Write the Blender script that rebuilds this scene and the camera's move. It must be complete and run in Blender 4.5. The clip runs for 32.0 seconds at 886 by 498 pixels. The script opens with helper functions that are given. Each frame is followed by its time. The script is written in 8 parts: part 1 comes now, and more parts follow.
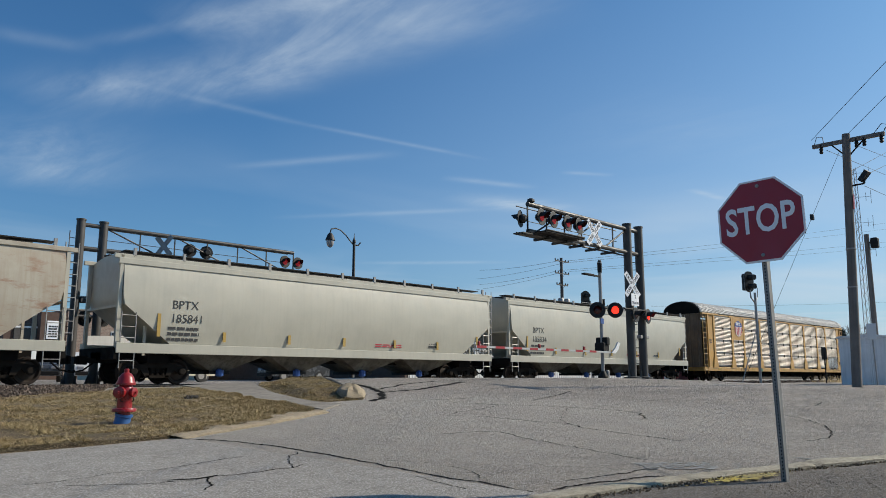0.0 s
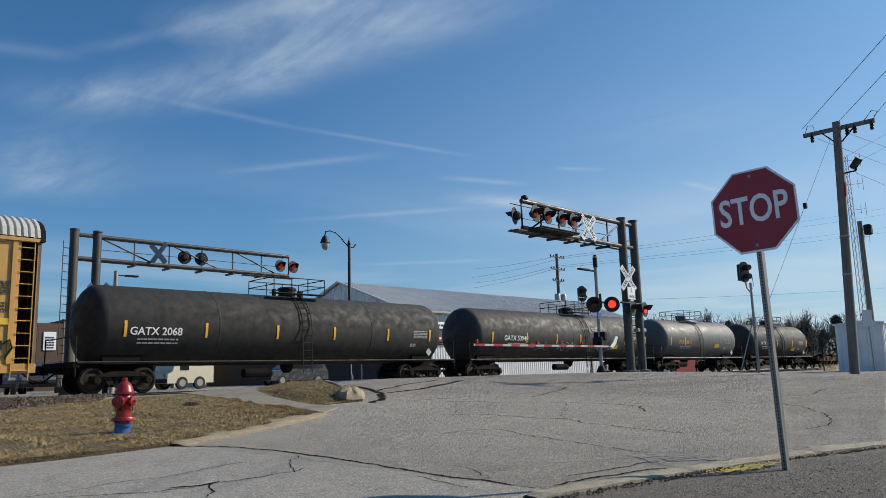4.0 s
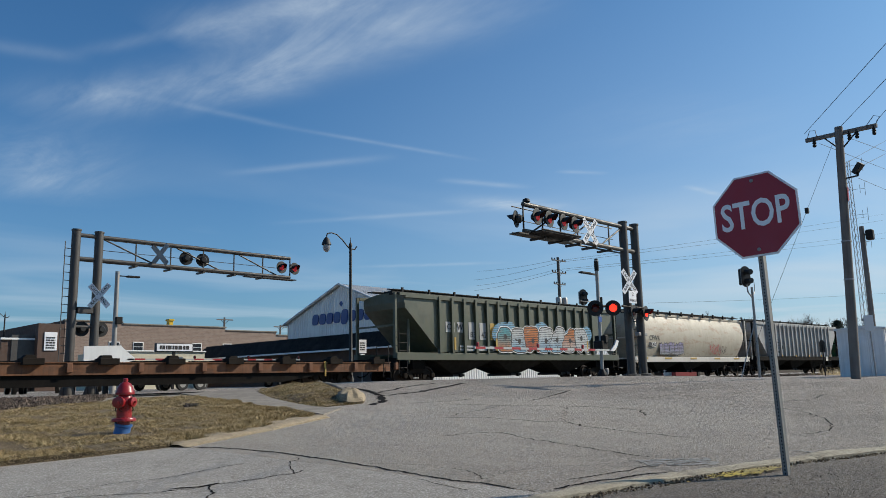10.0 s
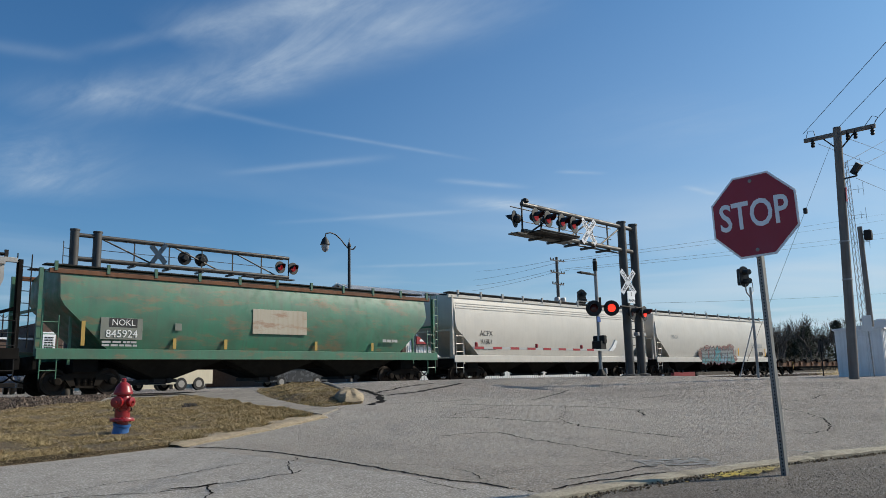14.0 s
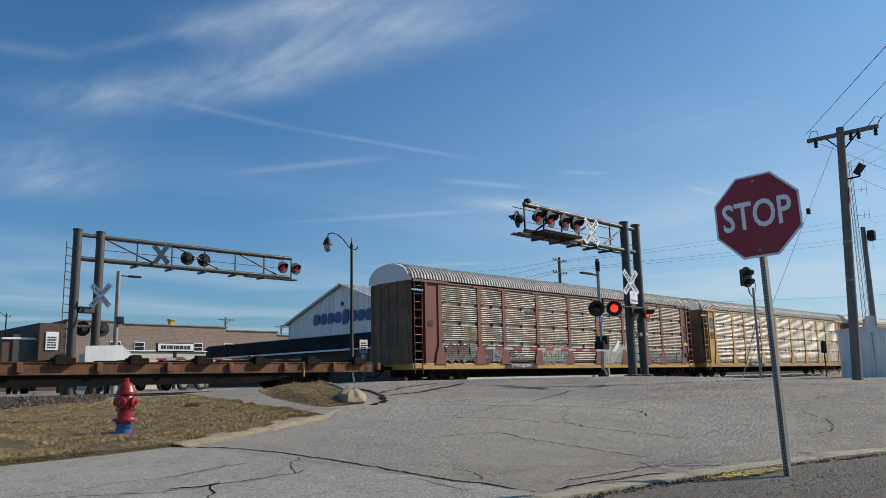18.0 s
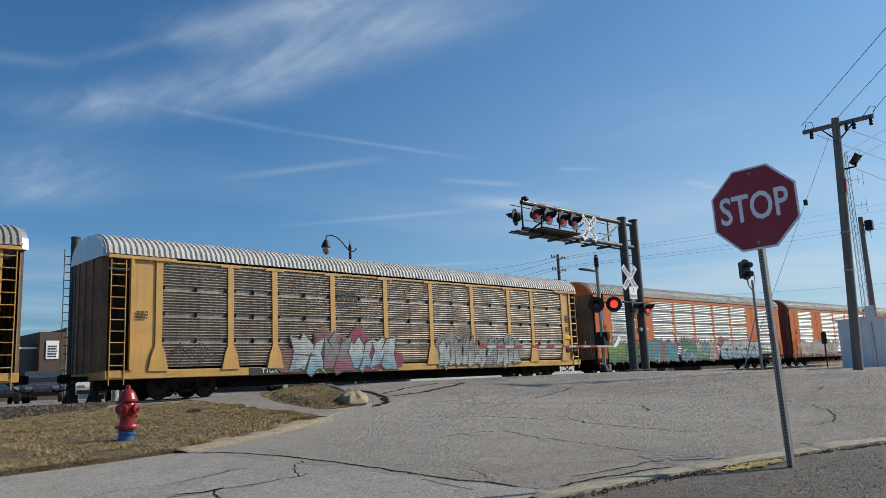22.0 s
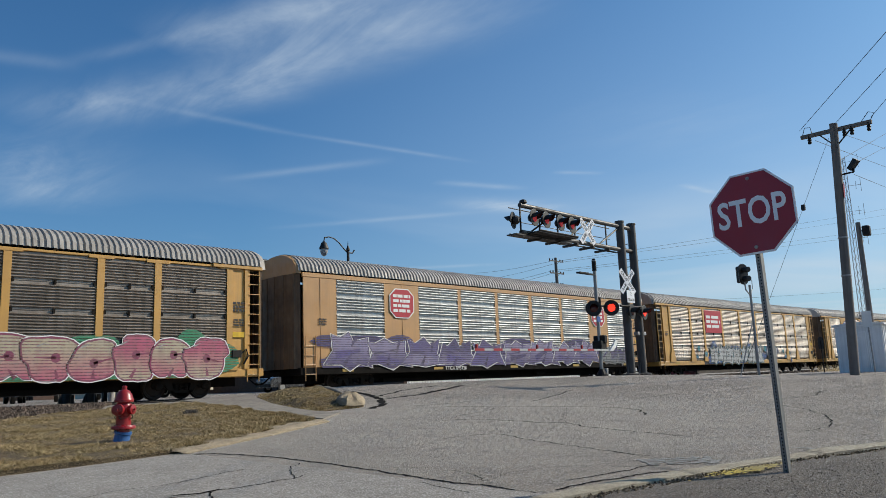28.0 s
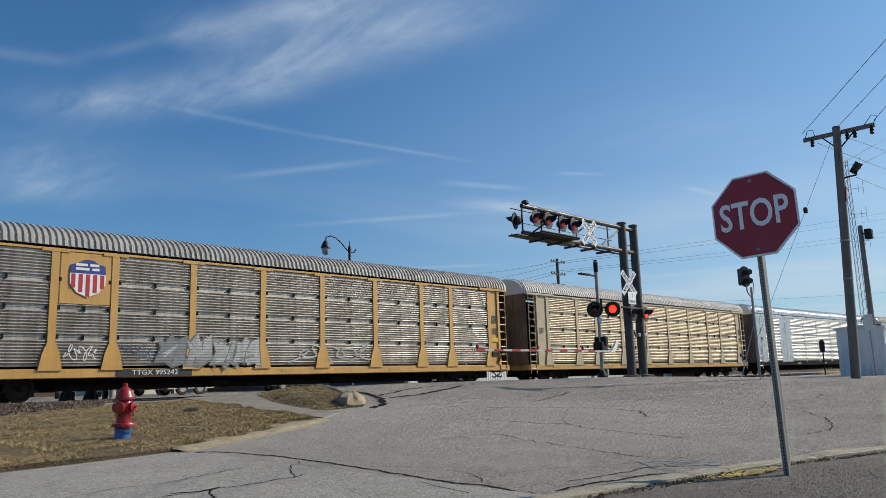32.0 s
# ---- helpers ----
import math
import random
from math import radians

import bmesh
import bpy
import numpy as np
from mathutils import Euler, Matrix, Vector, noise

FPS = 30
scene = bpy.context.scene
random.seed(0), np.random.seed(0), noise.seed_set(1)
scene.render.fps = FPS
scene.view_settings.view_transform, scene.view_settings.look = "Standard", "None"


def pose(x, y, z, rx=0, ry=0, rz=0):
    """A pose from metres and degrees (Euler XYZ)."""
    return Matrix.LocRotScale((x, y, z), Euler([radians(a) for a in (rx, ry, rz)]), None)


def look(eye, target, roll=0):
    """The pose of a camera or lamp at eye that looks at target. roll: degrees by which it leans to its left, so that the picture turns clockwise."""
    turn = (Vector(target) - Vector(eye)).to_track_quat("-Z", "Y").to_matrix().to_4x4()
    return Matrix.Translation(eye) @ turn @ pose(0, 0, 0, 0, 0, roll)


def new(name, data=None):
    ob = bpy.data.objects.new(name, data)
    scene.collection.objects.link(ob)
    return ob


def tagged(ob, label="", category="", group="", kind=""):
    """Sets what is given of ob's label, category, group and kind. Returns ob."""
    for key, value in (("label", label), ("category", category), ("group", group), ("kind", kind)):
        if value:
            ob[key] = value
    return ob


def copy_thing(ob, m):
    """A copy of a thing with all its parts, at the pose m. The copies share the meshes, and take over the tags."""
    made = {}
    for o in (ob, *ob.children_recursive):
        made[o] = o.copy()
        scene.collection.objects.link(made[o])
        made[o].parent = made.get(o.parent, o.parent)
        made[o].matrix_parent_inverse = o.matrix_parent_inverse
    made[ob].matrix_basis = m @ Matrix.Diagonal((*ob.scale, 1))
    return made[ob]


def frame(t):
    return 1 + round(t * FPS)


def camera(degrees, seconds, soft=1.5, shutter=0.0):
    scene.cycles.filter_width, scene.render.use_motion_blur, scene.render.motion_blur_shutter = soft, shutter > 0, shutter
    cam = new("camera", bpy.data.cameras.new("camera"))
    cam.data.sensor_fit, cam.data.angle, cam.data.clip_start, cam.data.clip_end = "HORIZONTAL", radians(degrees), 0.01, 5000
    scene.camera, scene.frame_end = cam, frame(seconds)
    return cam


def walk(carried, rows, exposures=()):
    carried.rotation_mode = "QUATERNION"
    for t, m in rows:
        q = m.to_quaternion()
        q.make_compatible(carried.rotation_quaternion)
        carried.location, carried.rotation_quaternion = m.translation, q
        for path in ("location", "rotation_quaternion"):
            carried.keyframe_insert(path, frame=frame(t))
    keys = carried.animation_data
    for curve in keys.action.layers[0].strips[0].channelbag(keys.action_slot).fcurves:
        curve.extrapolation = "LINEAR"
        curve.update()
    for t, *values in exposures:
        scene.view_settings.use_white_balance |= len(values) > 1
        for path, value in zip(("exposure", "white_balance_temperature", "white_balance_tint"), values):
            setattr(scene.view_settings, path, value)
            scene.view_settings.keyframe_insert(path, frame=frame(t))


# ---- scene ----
EYE = 0.95          # eye height over the kerb by the stop sign
RAIL = 0.68         # rail head
TRAIN_Y, NEAR_Y = 27.2, 22.9   # centre lines of the two tracks
SPEED = 17.78       # train, metres a second, towards -x


def bend(x):
    """How far the tracks have curved towards the street at x."""
    u = max(0.0, min(x, 90.0) - 33.0)
    return 0.00062 * u * u + 0.0707 * max(0.0, x - 90.0)



cam = camera(60.29, 32.0, soft=0.7)
TURNS = [
    (0, 99.540, -0.059, -45.312),
    (0.5, 99.548, 0.161, -45.403),
    (1, 99.491, 0.834, -45.406),
    (1.5, 99.496, 1.542, -45.426),
    (2, 99.516, 1.907, -45.429),
    (2.5, 99.509, 1.899, -45.425),
    (3, 99.486, 1.820, -45.395),
    (3.5, 99.446, 1.737, -45.388),
    (5.5, 99.621, 1.468, -45.345),
    (6, 99.611, 1.440, -45.287),
    (6.5, 99.637, 1.369, -45.257),
    (7, 99.663, 1.403, -45.258),
    (7.5, 99.653, 1.367, -45.273),
    (8, 99.652, 1.232, -45.287),
    (8.5, 99.667, 1.259, -45.292),
    (9, 99.674, 1.285, -45.286),
    (9.5, 99.679, 1.294, -45.293),
    (10, 99.682, 1.310, -45.345),
    (10.5, 99.649, 1.236, -45.354),
    (11, 99.664, 1.272, -45.377),
    (11.5, 99.669, 1.295, -45.402),
    (12, 99.679, 1.315, -45.403),
    (12.5, 99.668, 1.290, -45.406),
    (13, 99.659, 1.246, -45.427),
    (13.5, 99.673, 1.298, -45.416),
    (14, 99.680, 1.295, -45.448),
    (14.5, 99.686, 1.296, -45.448),
    (16.5, 99.727, 1.263, -45.351),
    (17, 99.742, 1.289, -45.288),
    (17.5, 99.721, 1.233, -45.280),
    (18, 99.698, 1.226, -45.271),
    (18.5, 99.691, 1.257, -45.228),
    (19, 99.674, 1.263, -45.232),
    (19.5, 99.724, 2.163, -45.060),
    (20, 99.713, 2.374, -45.029),
    (20.5, 99.694, 2.537, -45.010),
    (21, 99.687, 2.554, -45.039),
    (21.5, 99.687, 2.553, -45.093),
    (22, 99.679, 2.563, -45.157),
    (22.5, 99.675, 2.569, -45.214),
    (23, 99.675, 2.569, -45.214),
    (23.5, 99.681, 2.477, -45.279),
    (24, 99.698, 2.460, -45.327),
    (24.5, 99.757, 2.442, -45.370),
    (25, 99.757, 2.464, -45.384),
    (25.5, 99.770, 2.395, -45.374),
    (27.5, 99.844, 2.253, -45.389),
    (28, 99.858, 2.194, -45.379),
    (28.5, 99.849, 2.063, -45.343),
    (29, 99.836, 2.005, -45.366),
    (29.5, 99.863, 1.973, -45.369),
    (30, 99.871, 1.928, -45.361),
    (30.5, 99.866, 1.888, -45.360),
    (31, 99.859, 1.763, -45.351),
    (31.5, 99.866, 1.772, -45.319),
    (32, 99.863, 1.748, -45.336),
]
walk(cam, [(t, pose(0, 0, EYE, rx, ry, rz)) for t, rx, ry, rz in TURNS], exposures=[(0, 0.0), (32, 0.0)])

# ---- sky and sun ----
SUN_AZ, SUN_EL = radians(-28), radians(34)   # direction to the sun, from +x towards +y
sun = new("sun", bpy.data.lights.new("sun", "SUN"))
sun.data.energy, sun.data.angle, sun.data.color = 5.0, radians(0.55), (1.0, 0.9, 0.75)
to_sun = Vector((math.cos(SUN_EL) * math.cos(SUN_AZ), math.cos(SUN_EL) * math.sin(SUN_AZ), math.sin(SUN_EL)))
sun.matrix_world = look(to_sun * 200, (0, 0, 0))

world = bpy.data.worlds.new("world")
scene.world = world
world.use_nodes = True
wn, wl = world.node_tree.nodes, world.node_tree.links
wn.clear()


def wmath(op, a, b=None, c=None, clamp=False):
    n = wn.new("ShaderNodeMath")
    n.operation, n.use_clamp = op, clamp
    for i, v in enumerate((a, b, c)):
        if v is None:
            continue
        if isinstance(v, (int, float)):
            n.inputs[i].default_value = v
        else:
            wl.new(v, n.inputs[i])
    return n.outputs[0]


sky = wn.new("ShaderNodeTexSky")
sky.sky_type, sky.sun_disc = "NISHITA", False
sky.sun_elevation, sky.sun_rotation = SUN_EL, math.pi / 2 - SUN_AZ
sky.air_density, sky.dust_density, sky.ozone_density, sky.altitude = 1.0, 1.7, 3.0, 150
coords = wn.new("ShaderNodeTexCoord")
split = wn.new("ShaderNodeSeparateXYZ")
wl.new(coords.outputs["Generated"], split.inputs[0])
height = wmath("MAXIMUM", split.outputs[2], 0.02)
cu, cv = wmath("DIVIDE", split.outputs[0], height), wmath("DIVIDE", split.outputs[1], height)
flat = wn.new("ShaderNodeCombineXYZ")
wl.new(cu, flat.inputs[0]), wl.new(cv, flat.inputs[1])


def cloud_noise(scale, turn, stretch, detail=6, rough=0.62, lo=0.42, hi=0.72, distort=0.6):
    m = wn.new("ShaderNodeMapping")
    m.inputs["Rotation"].default_value = (0, 0, turn)
    m.inputs["Scale"].default_value = (scale, scale * stretch, 1)
    wl.new(flat.outputs[0], m.inputs[0])
    n = wn.new("ShaderNodeTexNoise")
    n.inputs["Scale"].default_value, n.inputs["Detail"].default_value = 1.0, detail
    n.inputs["Roughness"].default_value, n.inputs["Distortion"].default_value = rough, distort
    wl.new(m.outputs[0], n.inputs["Vector"])
    r = wn.new("ShaderNodeMapRange")
    r.inputs[1].default_value, r.inputs[2].default_value = lo, hi
    wl.new(n.outputs[0], r.inputs[0])
    return r.outputs[0]


def streak(a, b, wide, strength, soft=0.25, taper=None):
    """A streak of high cloud from a to b on the cloud sheet: its share of white."""
    ax, ay = a
    dx, dy = b[0] - ax, b[1] - ay
    length = math.hypot(dx, dy)
    dx, dy = dx / length, dy / length
    px, py = wmath("SUBTRACT", cu, ax), wmath("SUBTRACT", cv, ay)
    along = wmath("DIVIDE", wmath("ADD", wmath("MULTIPLY", px, dx), wmath("MULTIPLY", py, dy)), length)
    off = wmath("SUBTRACT", wmath("MULTIPLY", px, dy), wmath("MULTIPLY", py, dx))
    width = wide if taper is None else wmath("MULTIPLY_ADD", along, taper - wide, wide)
    q = wmath("DIVIDE", off, width)
    bell = wmath("EXPONENT", wmath("MULTIPLY", wmath("MULTIPLY", q, q), -1.0))
    e0 = wmath("DIVIDE", along, soft, clamp=True)
    e1 = wmath("DIVIDE", wmath("SUBTRACT", 1.0, along), soft, clamp=True)
    return wmath("MULTIPLY", wmath("MULTIPLY", bell, strength), wmath("MULTIPLY", e0, e1))


fine = cloud_noise(3.2, radians(-62), 0.3, 9, 0.62, 0.32, 0.72, 1.1)
broad = cloud_noise(1.3, radians(-50), 0.55, 6, 0.6, 0.34, 0.68, 0.8)
veil = 0.0
for s in (streak((0.8, 3.0), (1.37, 1.98), 0.17, 0.55, 0.35, 0.13), streak((1.2, 2.35), (1.49, 1.0), 0.15, 0.6, 0.3, 0.15),
          streak((0.93, 2.05), (1.25, 1.3), 0.1, 0.5, 0.3), streak((0.85, 2.9), (1.35, 4.5), 0.3, 0.32, 0.4),
          streak((2.95, 2.9), (3.95, 2.6), 0.13, 0.5, 0.4), streak((2.3, 1.6), (3.4, 1.2), 0.3, 0.12, 0.4)):
    veil = wmath("ADD", veil, s)
veil = wmath("MULTIPLY", veil, wmath("MULTIPLY", wmath("ADD", wmath("MULTIPLY", fine, 1.1), 0.22), wmath("ADD", broad, 0.25)))
lines = 0.0
for s in (streak((0.95, 2.53), (1.8, 2.45), 0.03, 0.2, 0.35), streak((1.5, 2.5), (2.62, 2.265), 0.022, 0.3, 0.3, 0.024), streak((0.5, 2.45), (0.85, 2.32), 0.05, 0.2, 0.3),
          streak((0.77, 2.35), (1.02, 1.8), 0.035, 0.25, 0.3), streak((2.66, 2.65), (3.2, 2.43), 0.045, 0.5, 0.35),
          streak((1.8, 3.28), (2.25, 2.45), 0.05, 0.3, 0.3), streak((2.6, 4.15), (3.5, 2.8), 0.06, 0.28, 0.35),
          streak((4.2, 5.3), (5.2, 4.2), 0.09, 0.35, 0.3), streak((3.76, 1.87), (4.18, 1.84), 0.03, 0.45, 0.3),
          streak((3.0, 2.16), (3.25, 2.0), 0.03, 0.35, 0.3)):
    lines = wmath("ADD", lines, s)
lines = wmath("MULTIPLY", lines, wmath("ADD", wmath("MULTIPLY", fine, 0.7), 0.35))
low = wmath("MULTIPLY", cloud_noise(0.3, radians(-35), 1.3, 4, 0.5, 0.44, 0.78), wmath("SUBTRACT", 0.6, wmath("MULTIPLY", height, 1.9), clamp=True))
lines = wmath("MULTIPLY", lines, 0.58)
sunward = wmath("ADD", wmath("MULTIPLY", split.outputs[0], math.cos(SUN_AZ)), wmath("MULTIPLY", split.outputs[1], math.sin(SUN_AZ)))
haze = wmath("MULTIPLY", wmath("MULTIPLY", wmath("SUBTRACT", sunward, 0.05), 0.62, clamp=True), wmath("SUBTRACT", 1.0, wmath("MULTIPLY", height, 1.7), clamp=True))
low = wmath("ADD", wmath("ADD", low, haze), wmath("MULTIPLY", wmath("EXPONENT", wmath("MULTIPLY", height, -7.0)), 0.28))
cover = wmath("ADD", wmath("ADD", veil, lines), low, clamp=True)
blue = wn.new("ShaderNodeMix")
blue.data_type, blue.blend_type = "RGBA", "MULTIPLY"
blue.inputs[0].default_value = 1.0
wl.new(sky.outputs[0], blue.inputs[6])
blue.inputs[7].default_value = (0.44, 0.94, 1.27, 1)
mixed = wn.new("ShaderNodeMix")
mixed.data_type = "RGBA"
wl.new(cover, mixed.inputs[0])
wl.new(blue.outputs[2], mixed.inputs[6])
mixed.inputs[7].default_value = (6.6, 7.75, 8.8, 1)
back = wn.new("ShaderNodeBackground")
back.inputs[1].default_value = 0.088
wl.new(mixed.outputs[2], back.inputs[0])
wl.new(back.outputs[0], wn.new("ShaderNodeOutputWorld").inputs[0])


# ---- materials ----
def srgb(code, k=1.0):
    v = [int(code[i:i + 2], 16) / 255 for i in (0, 2, 4)]
    return tuple(k * (c / 12.92 if c <= 0.04045 else ((c + 0.055) / 1.055) ** 2.4) for c in v) + (1,)


class Surf:
    """A node material under construction."""

    def __init__(self, name, m=None):
        self.m = m or bpy.data.materials.new(name)
        self.m.use_nodes = True
        self.n, self.l = self.m.node_tree.nodes, self.m.node_tree.links
        self.b = self.n["Principled BSDF"]
        self.co = self.n.new("ShaderNodeTexCoord").outputs["Object"]

    def noise(self, scale, lo=0.35, hi=0.65, detail=5, stretch=(1, 1, 1), rough=0.6, co=None):
        m = self.n.new("ShaderNodeMapping")
        m.inputs["Scale"].default_value = stretch
        self.l.new(co or self.co, m.inputs[0])
        t = self.n.new("ShaderNodeTexNoise")
        t.inputs["Scale"].default_value, t.inputs["Detail"].default_value, t.inputs["Roughness"].default_value = scale, detail, rough
        self.l.new(m.outputs[0], t.inputs["Vector"])
        r = self.n.new("ShaderNodeMapRange")
        r.inputs[1].default_value, r.inputs[2].default_value = lo, hi
        self.l.new(t.outputs[0], r.inputs[0])
        return r.outputs[0]

    def mix(self, fac, a, b, kind="MIX"):
        m = self.n.new("ShaderNodeMix")
        m.data_type, m.blend_type = "RGBA", kind
        for i, v in ((0, fac), (6, a), (7, b)):
            if isinstance(v, (int, float, tuple)):
                m.inputs[i].default_value = v
            else:
                self.l.new(v, m.inputs[i])
        return m.outputs[2]

    def math(self, op, a, b):
        m = self.n.new("ShaderNodeMath")
        m.operation = op
        for i, v in enumerate((a, b)):
            if isinstance(v, (int, float)):
                m.inputs[i].default_value = v
            else:
                self.l.new(v, m.inputs[i])
        return m.outputs[0]

    def put(self, slot, v):
        if isinstance(v, (int, float, tuple)):
            self.b.inputs[slot].default_value = v
        else:
            self.l.new(v, self.b.inputs[slot])

    def bump(self, h, strength=0.3, dist=0.01):
        n = self.n.new("ShaderNodeBump")
        n.inputs["Strength"].default_value, n.inputs["Distance"].default_value = strength, dist
        self.l.new(h, n.inputs["Height"])
        self.l.new(n.outputs[0], self.b.inputs["Normal"])


def paint(name, col, rough=0.5, metal=0.0, dirt=(0.05, 0.042, 0.035, 1), amount=0.35, streaky=0.3, rust=0.0, grain=0.25, gloss=0.5):
    """Weathered paint or bare metal: blotches, streaks that run down, dust, rust."""
    s = Surf(name)
    c = s.mix(s.math("MULTIPLY", s.noise(0.9, 0.38, 0.72, 6), amount), col, dirt)
    c = s.mix(s.math("MULTIPLY", s.noise(5.0, 0.45, 0.8, 4, (1.6, 1.6, 0.07)), streaky), c, dirt)
    if rust:
        c = s.mix(s.math("MULTIPLY", s.noise(1.2, 0.53, 0.64, 8, (0.6, 1, 2.2), 0.7), rust), c, (0.26, 0.1, 0.04, 1))
    g = s.noise(34, 0.25, 0.75, 3)
    c = s.mix(s.math("MULTIPLY", g, grain), c, tuple(v * 0.72 for v in col[:3]) + (1,))
    s.put("Base Color", c)
    s.put("Metallic", metal), s.put("Specular IOR Level", gloss)
    s.put("Roughness", s.math("ADD", s.math("MULTIPLY", s.noise(3.0), 0.25), max(0.05, rough - 0.12)))
    s.bump(g, 0.12, 0.004)
    return s.m


def plain(name, col, rough=0.5, metal=0.0):
    s = Surf(name)
    g = s.noise(22, 0.2, 0.8, 4)
    s.put("Base Color", s.mix(s.math("MULTIPLY", g, 0.3), col, tuple(v * 0.7 for v in col[:3]) + (1,)))
    s.put("Roughness", rough), s.put("Metallic", metal)
    return s.m


def glow(name, col, power):
    s = Surf(name)
    s.put("Base Color", col), s.put("Emission Color", col), s.put("Emission Strength", power)
    return s.m


def ground_cover(name, a, b, c, scales, bump=(0.5, 0.02), speck=None, rough=0.9):
    s = Surf(name)
    col = s.mix(s.noise(scales[0], 0.35, 0.68, 7), a, b)
    col = s.mix(s.math("MULTIPLY", s.noise(scales[1], 0.45, 0.7, 5), 0.7), col, c)
    col = s.mix(s.math("MULTIPLY", s.noise(scales[1] * 4.5, 0.42, 0.66, 6, rough=0.75), 0.5), col, tuple(0.6 * v for v in c[:3]) + (1,))
    h = s.noise(scales[2], 0.2, 0.8, 4, rough=0.75)
    if speck:
        col = s.mix(s.math("MULTIPLY", s.noise(scales[2], 0.48, 0.66, 2), 0.75), col, speck)
    s.put("Base Color", col), s.put("Roughness", rough)
    s.bump(h, *bump)
    return s.m


def crazed(name, *args, cells=1.1, depth=0.5, pale_at=None, **kw):
    """Old asphalt: the ground cover above, with a net of hairline cracks in worn places."""
    m = ground_cover(name, *args, **kw)
    s = Surf(name, m)
    wob = s.n.new("ShaderNodeTexNoise")
    wob.inputs["Scale"].default_value, wob.inputs["Detail"].default_value = 2.2, 6
    s.l.new(s.co, wob.inputs["Vector"])
    add = s.n.new("ShaderNodeVectorMath")
    add.operation = "MULTIPLY_ADD"
    s.l.new(wob.outputs["Color"], add.inputs[0])
    add.inputs[1].default_value = (0.7, 0.7, 0)
    s.l.new(s.co, add.inputs[2])
    v = s.n.new("ShaderNodeTexVoronoi")
    v.feature = "DISTANCE_TO_EDGE"
    v.inputs["Scale"].default_value = cells
    s.l.new(add.outputs[0], v.inputs["Vector"])
    r = s.n.new("ShaderNodeMapRange")
    r.inputs[1].default_value, r.inputs[2].default_value, r.inputs[3].default_value, r.inputs[4].default_value = 0.005, 0.014, 1.0, 0.0
    s.l.new(v.outputs["Distance"], r.inputs[0])
    worn = s.noise(0.33, 0.5, 0.62, 4)
    old = s.b.inputs["Base Color"].links[0].from_socket
    if pale_at:
        # a round area of paler colour, fading out between 3 and 9 m
        d = s.n.new("ShaderNodeVectorMath")
        d.operation = "DISTANCE"
        s.l.new(s.co, d.inputs[0])
        d.inputs[1].default_value = pale_at
        rr = s.n.new("ShaderNodeMapRange")
        rr.interpolation_type = "SMOOTHSTEP"
        rr.inputs[1].default_value, rr.inputs[2].default_value, rr.inputs[3].default_value, rr.inputs[4].default_value = 3.0, 9.0, 1.0, 0.0
        s.l.new(d.outputs["Value"], rr.inputs[0])
        streaks = s.noise(1.6, 0.3, 0.7, 5, (1.0, 0.35, 1))
        pale = s.mix(s.noise(40, 0.35, 0.68, 3), (0.27, 0.24, 0.203, 1), (0.47, 0.43, 0.375, 1))
        old = s.mix(s.math("MULTIPLY", rr.outputs[0], s.math("ADD", s.math("MULTIPLY", streaks, 0.4), 0.58)), old, pale)
    s.put("Base Color", s.mix(s.math("MULTIPLY", s.math("MULTIPLY", r.outputs[0], worn), depth), old, (0.035, 0.033, 0.03, 1)))
    return m


ASPHALT = crazed("asphalt", (0.155, 0.128, 0.102, 1), (0.31, 0.26, 0.211, 1), (0.088, 0.073, 0.058, 1), (0.35, 2.4, 46), (1.0, 0.026), (0.56, 0.53, 0.49, 1), depth=0.35, pale_at=(9.0, 9.6, 0.25))
PALE_ASPHALT = crazed("pale_asphalt", (0.235, 0.213, 0.183, 1), (0.285, 0.26, 0.225, 1), (0.16, 0.144, 0.122, 1), (0.5, 3.0, 55), (0.6, 0.012), (0.5, 0.48, 0.45, 1), cells=0.7, depth=0.0)
TAR = plain("tar", (0.014, 0.013, 0.012, 1), 0.95)
TAR.node_tree.nodes["Principled BSDF"].inputs["Specular IOR Level"].default_value = 0.05
CONCRETE = ground_cover("concrete", (0.23, 0.2, 0.165, 1), (0.29, 0.26, 0.215, 1), (0.12, 0.104, 0.083, 1), (0.8, 4, 60), (0.4, 0.008))
SOIL = ground_cover("soil", (0.1, 0.071, 0.036, 1), (0.19, 0.136, 0.07, 1), (0.05, 0.037, 0.02, 1), (0.9, 5.0, 60), (1.0, 0.04), (0.42, 0.32, 0.18, 1))
GRIT = ground_cover("grit", (0.1, 0.082, 0.063, 1), (0.155, 0.128, 0.1, 1), (0.055, 0.046, 0.036, 1), (0.6, 5, 60), (0.9, 0.02), (0.27, 0.25, 0.225, 1))


def by_island(name, a, b, c, rough=0.85):
    s = Surf(name)
    r = s.n.new("ShaderNodeNewGeometry").outputs["Random Per Island"]
    ramp = s.n.new("ShaderNodeValToRGB")
    ramp.color_ramp.elements[0].color, ramp.color_ramp.elements[1].color = a, c
    ramp.color_ramp.elements.new(0.5).color = b
    s.l.new(r, ramp.inputs[0])
    s.put("Base Color", ramp.outputs[0]), s.put("Roughness", rough)
    return s.m


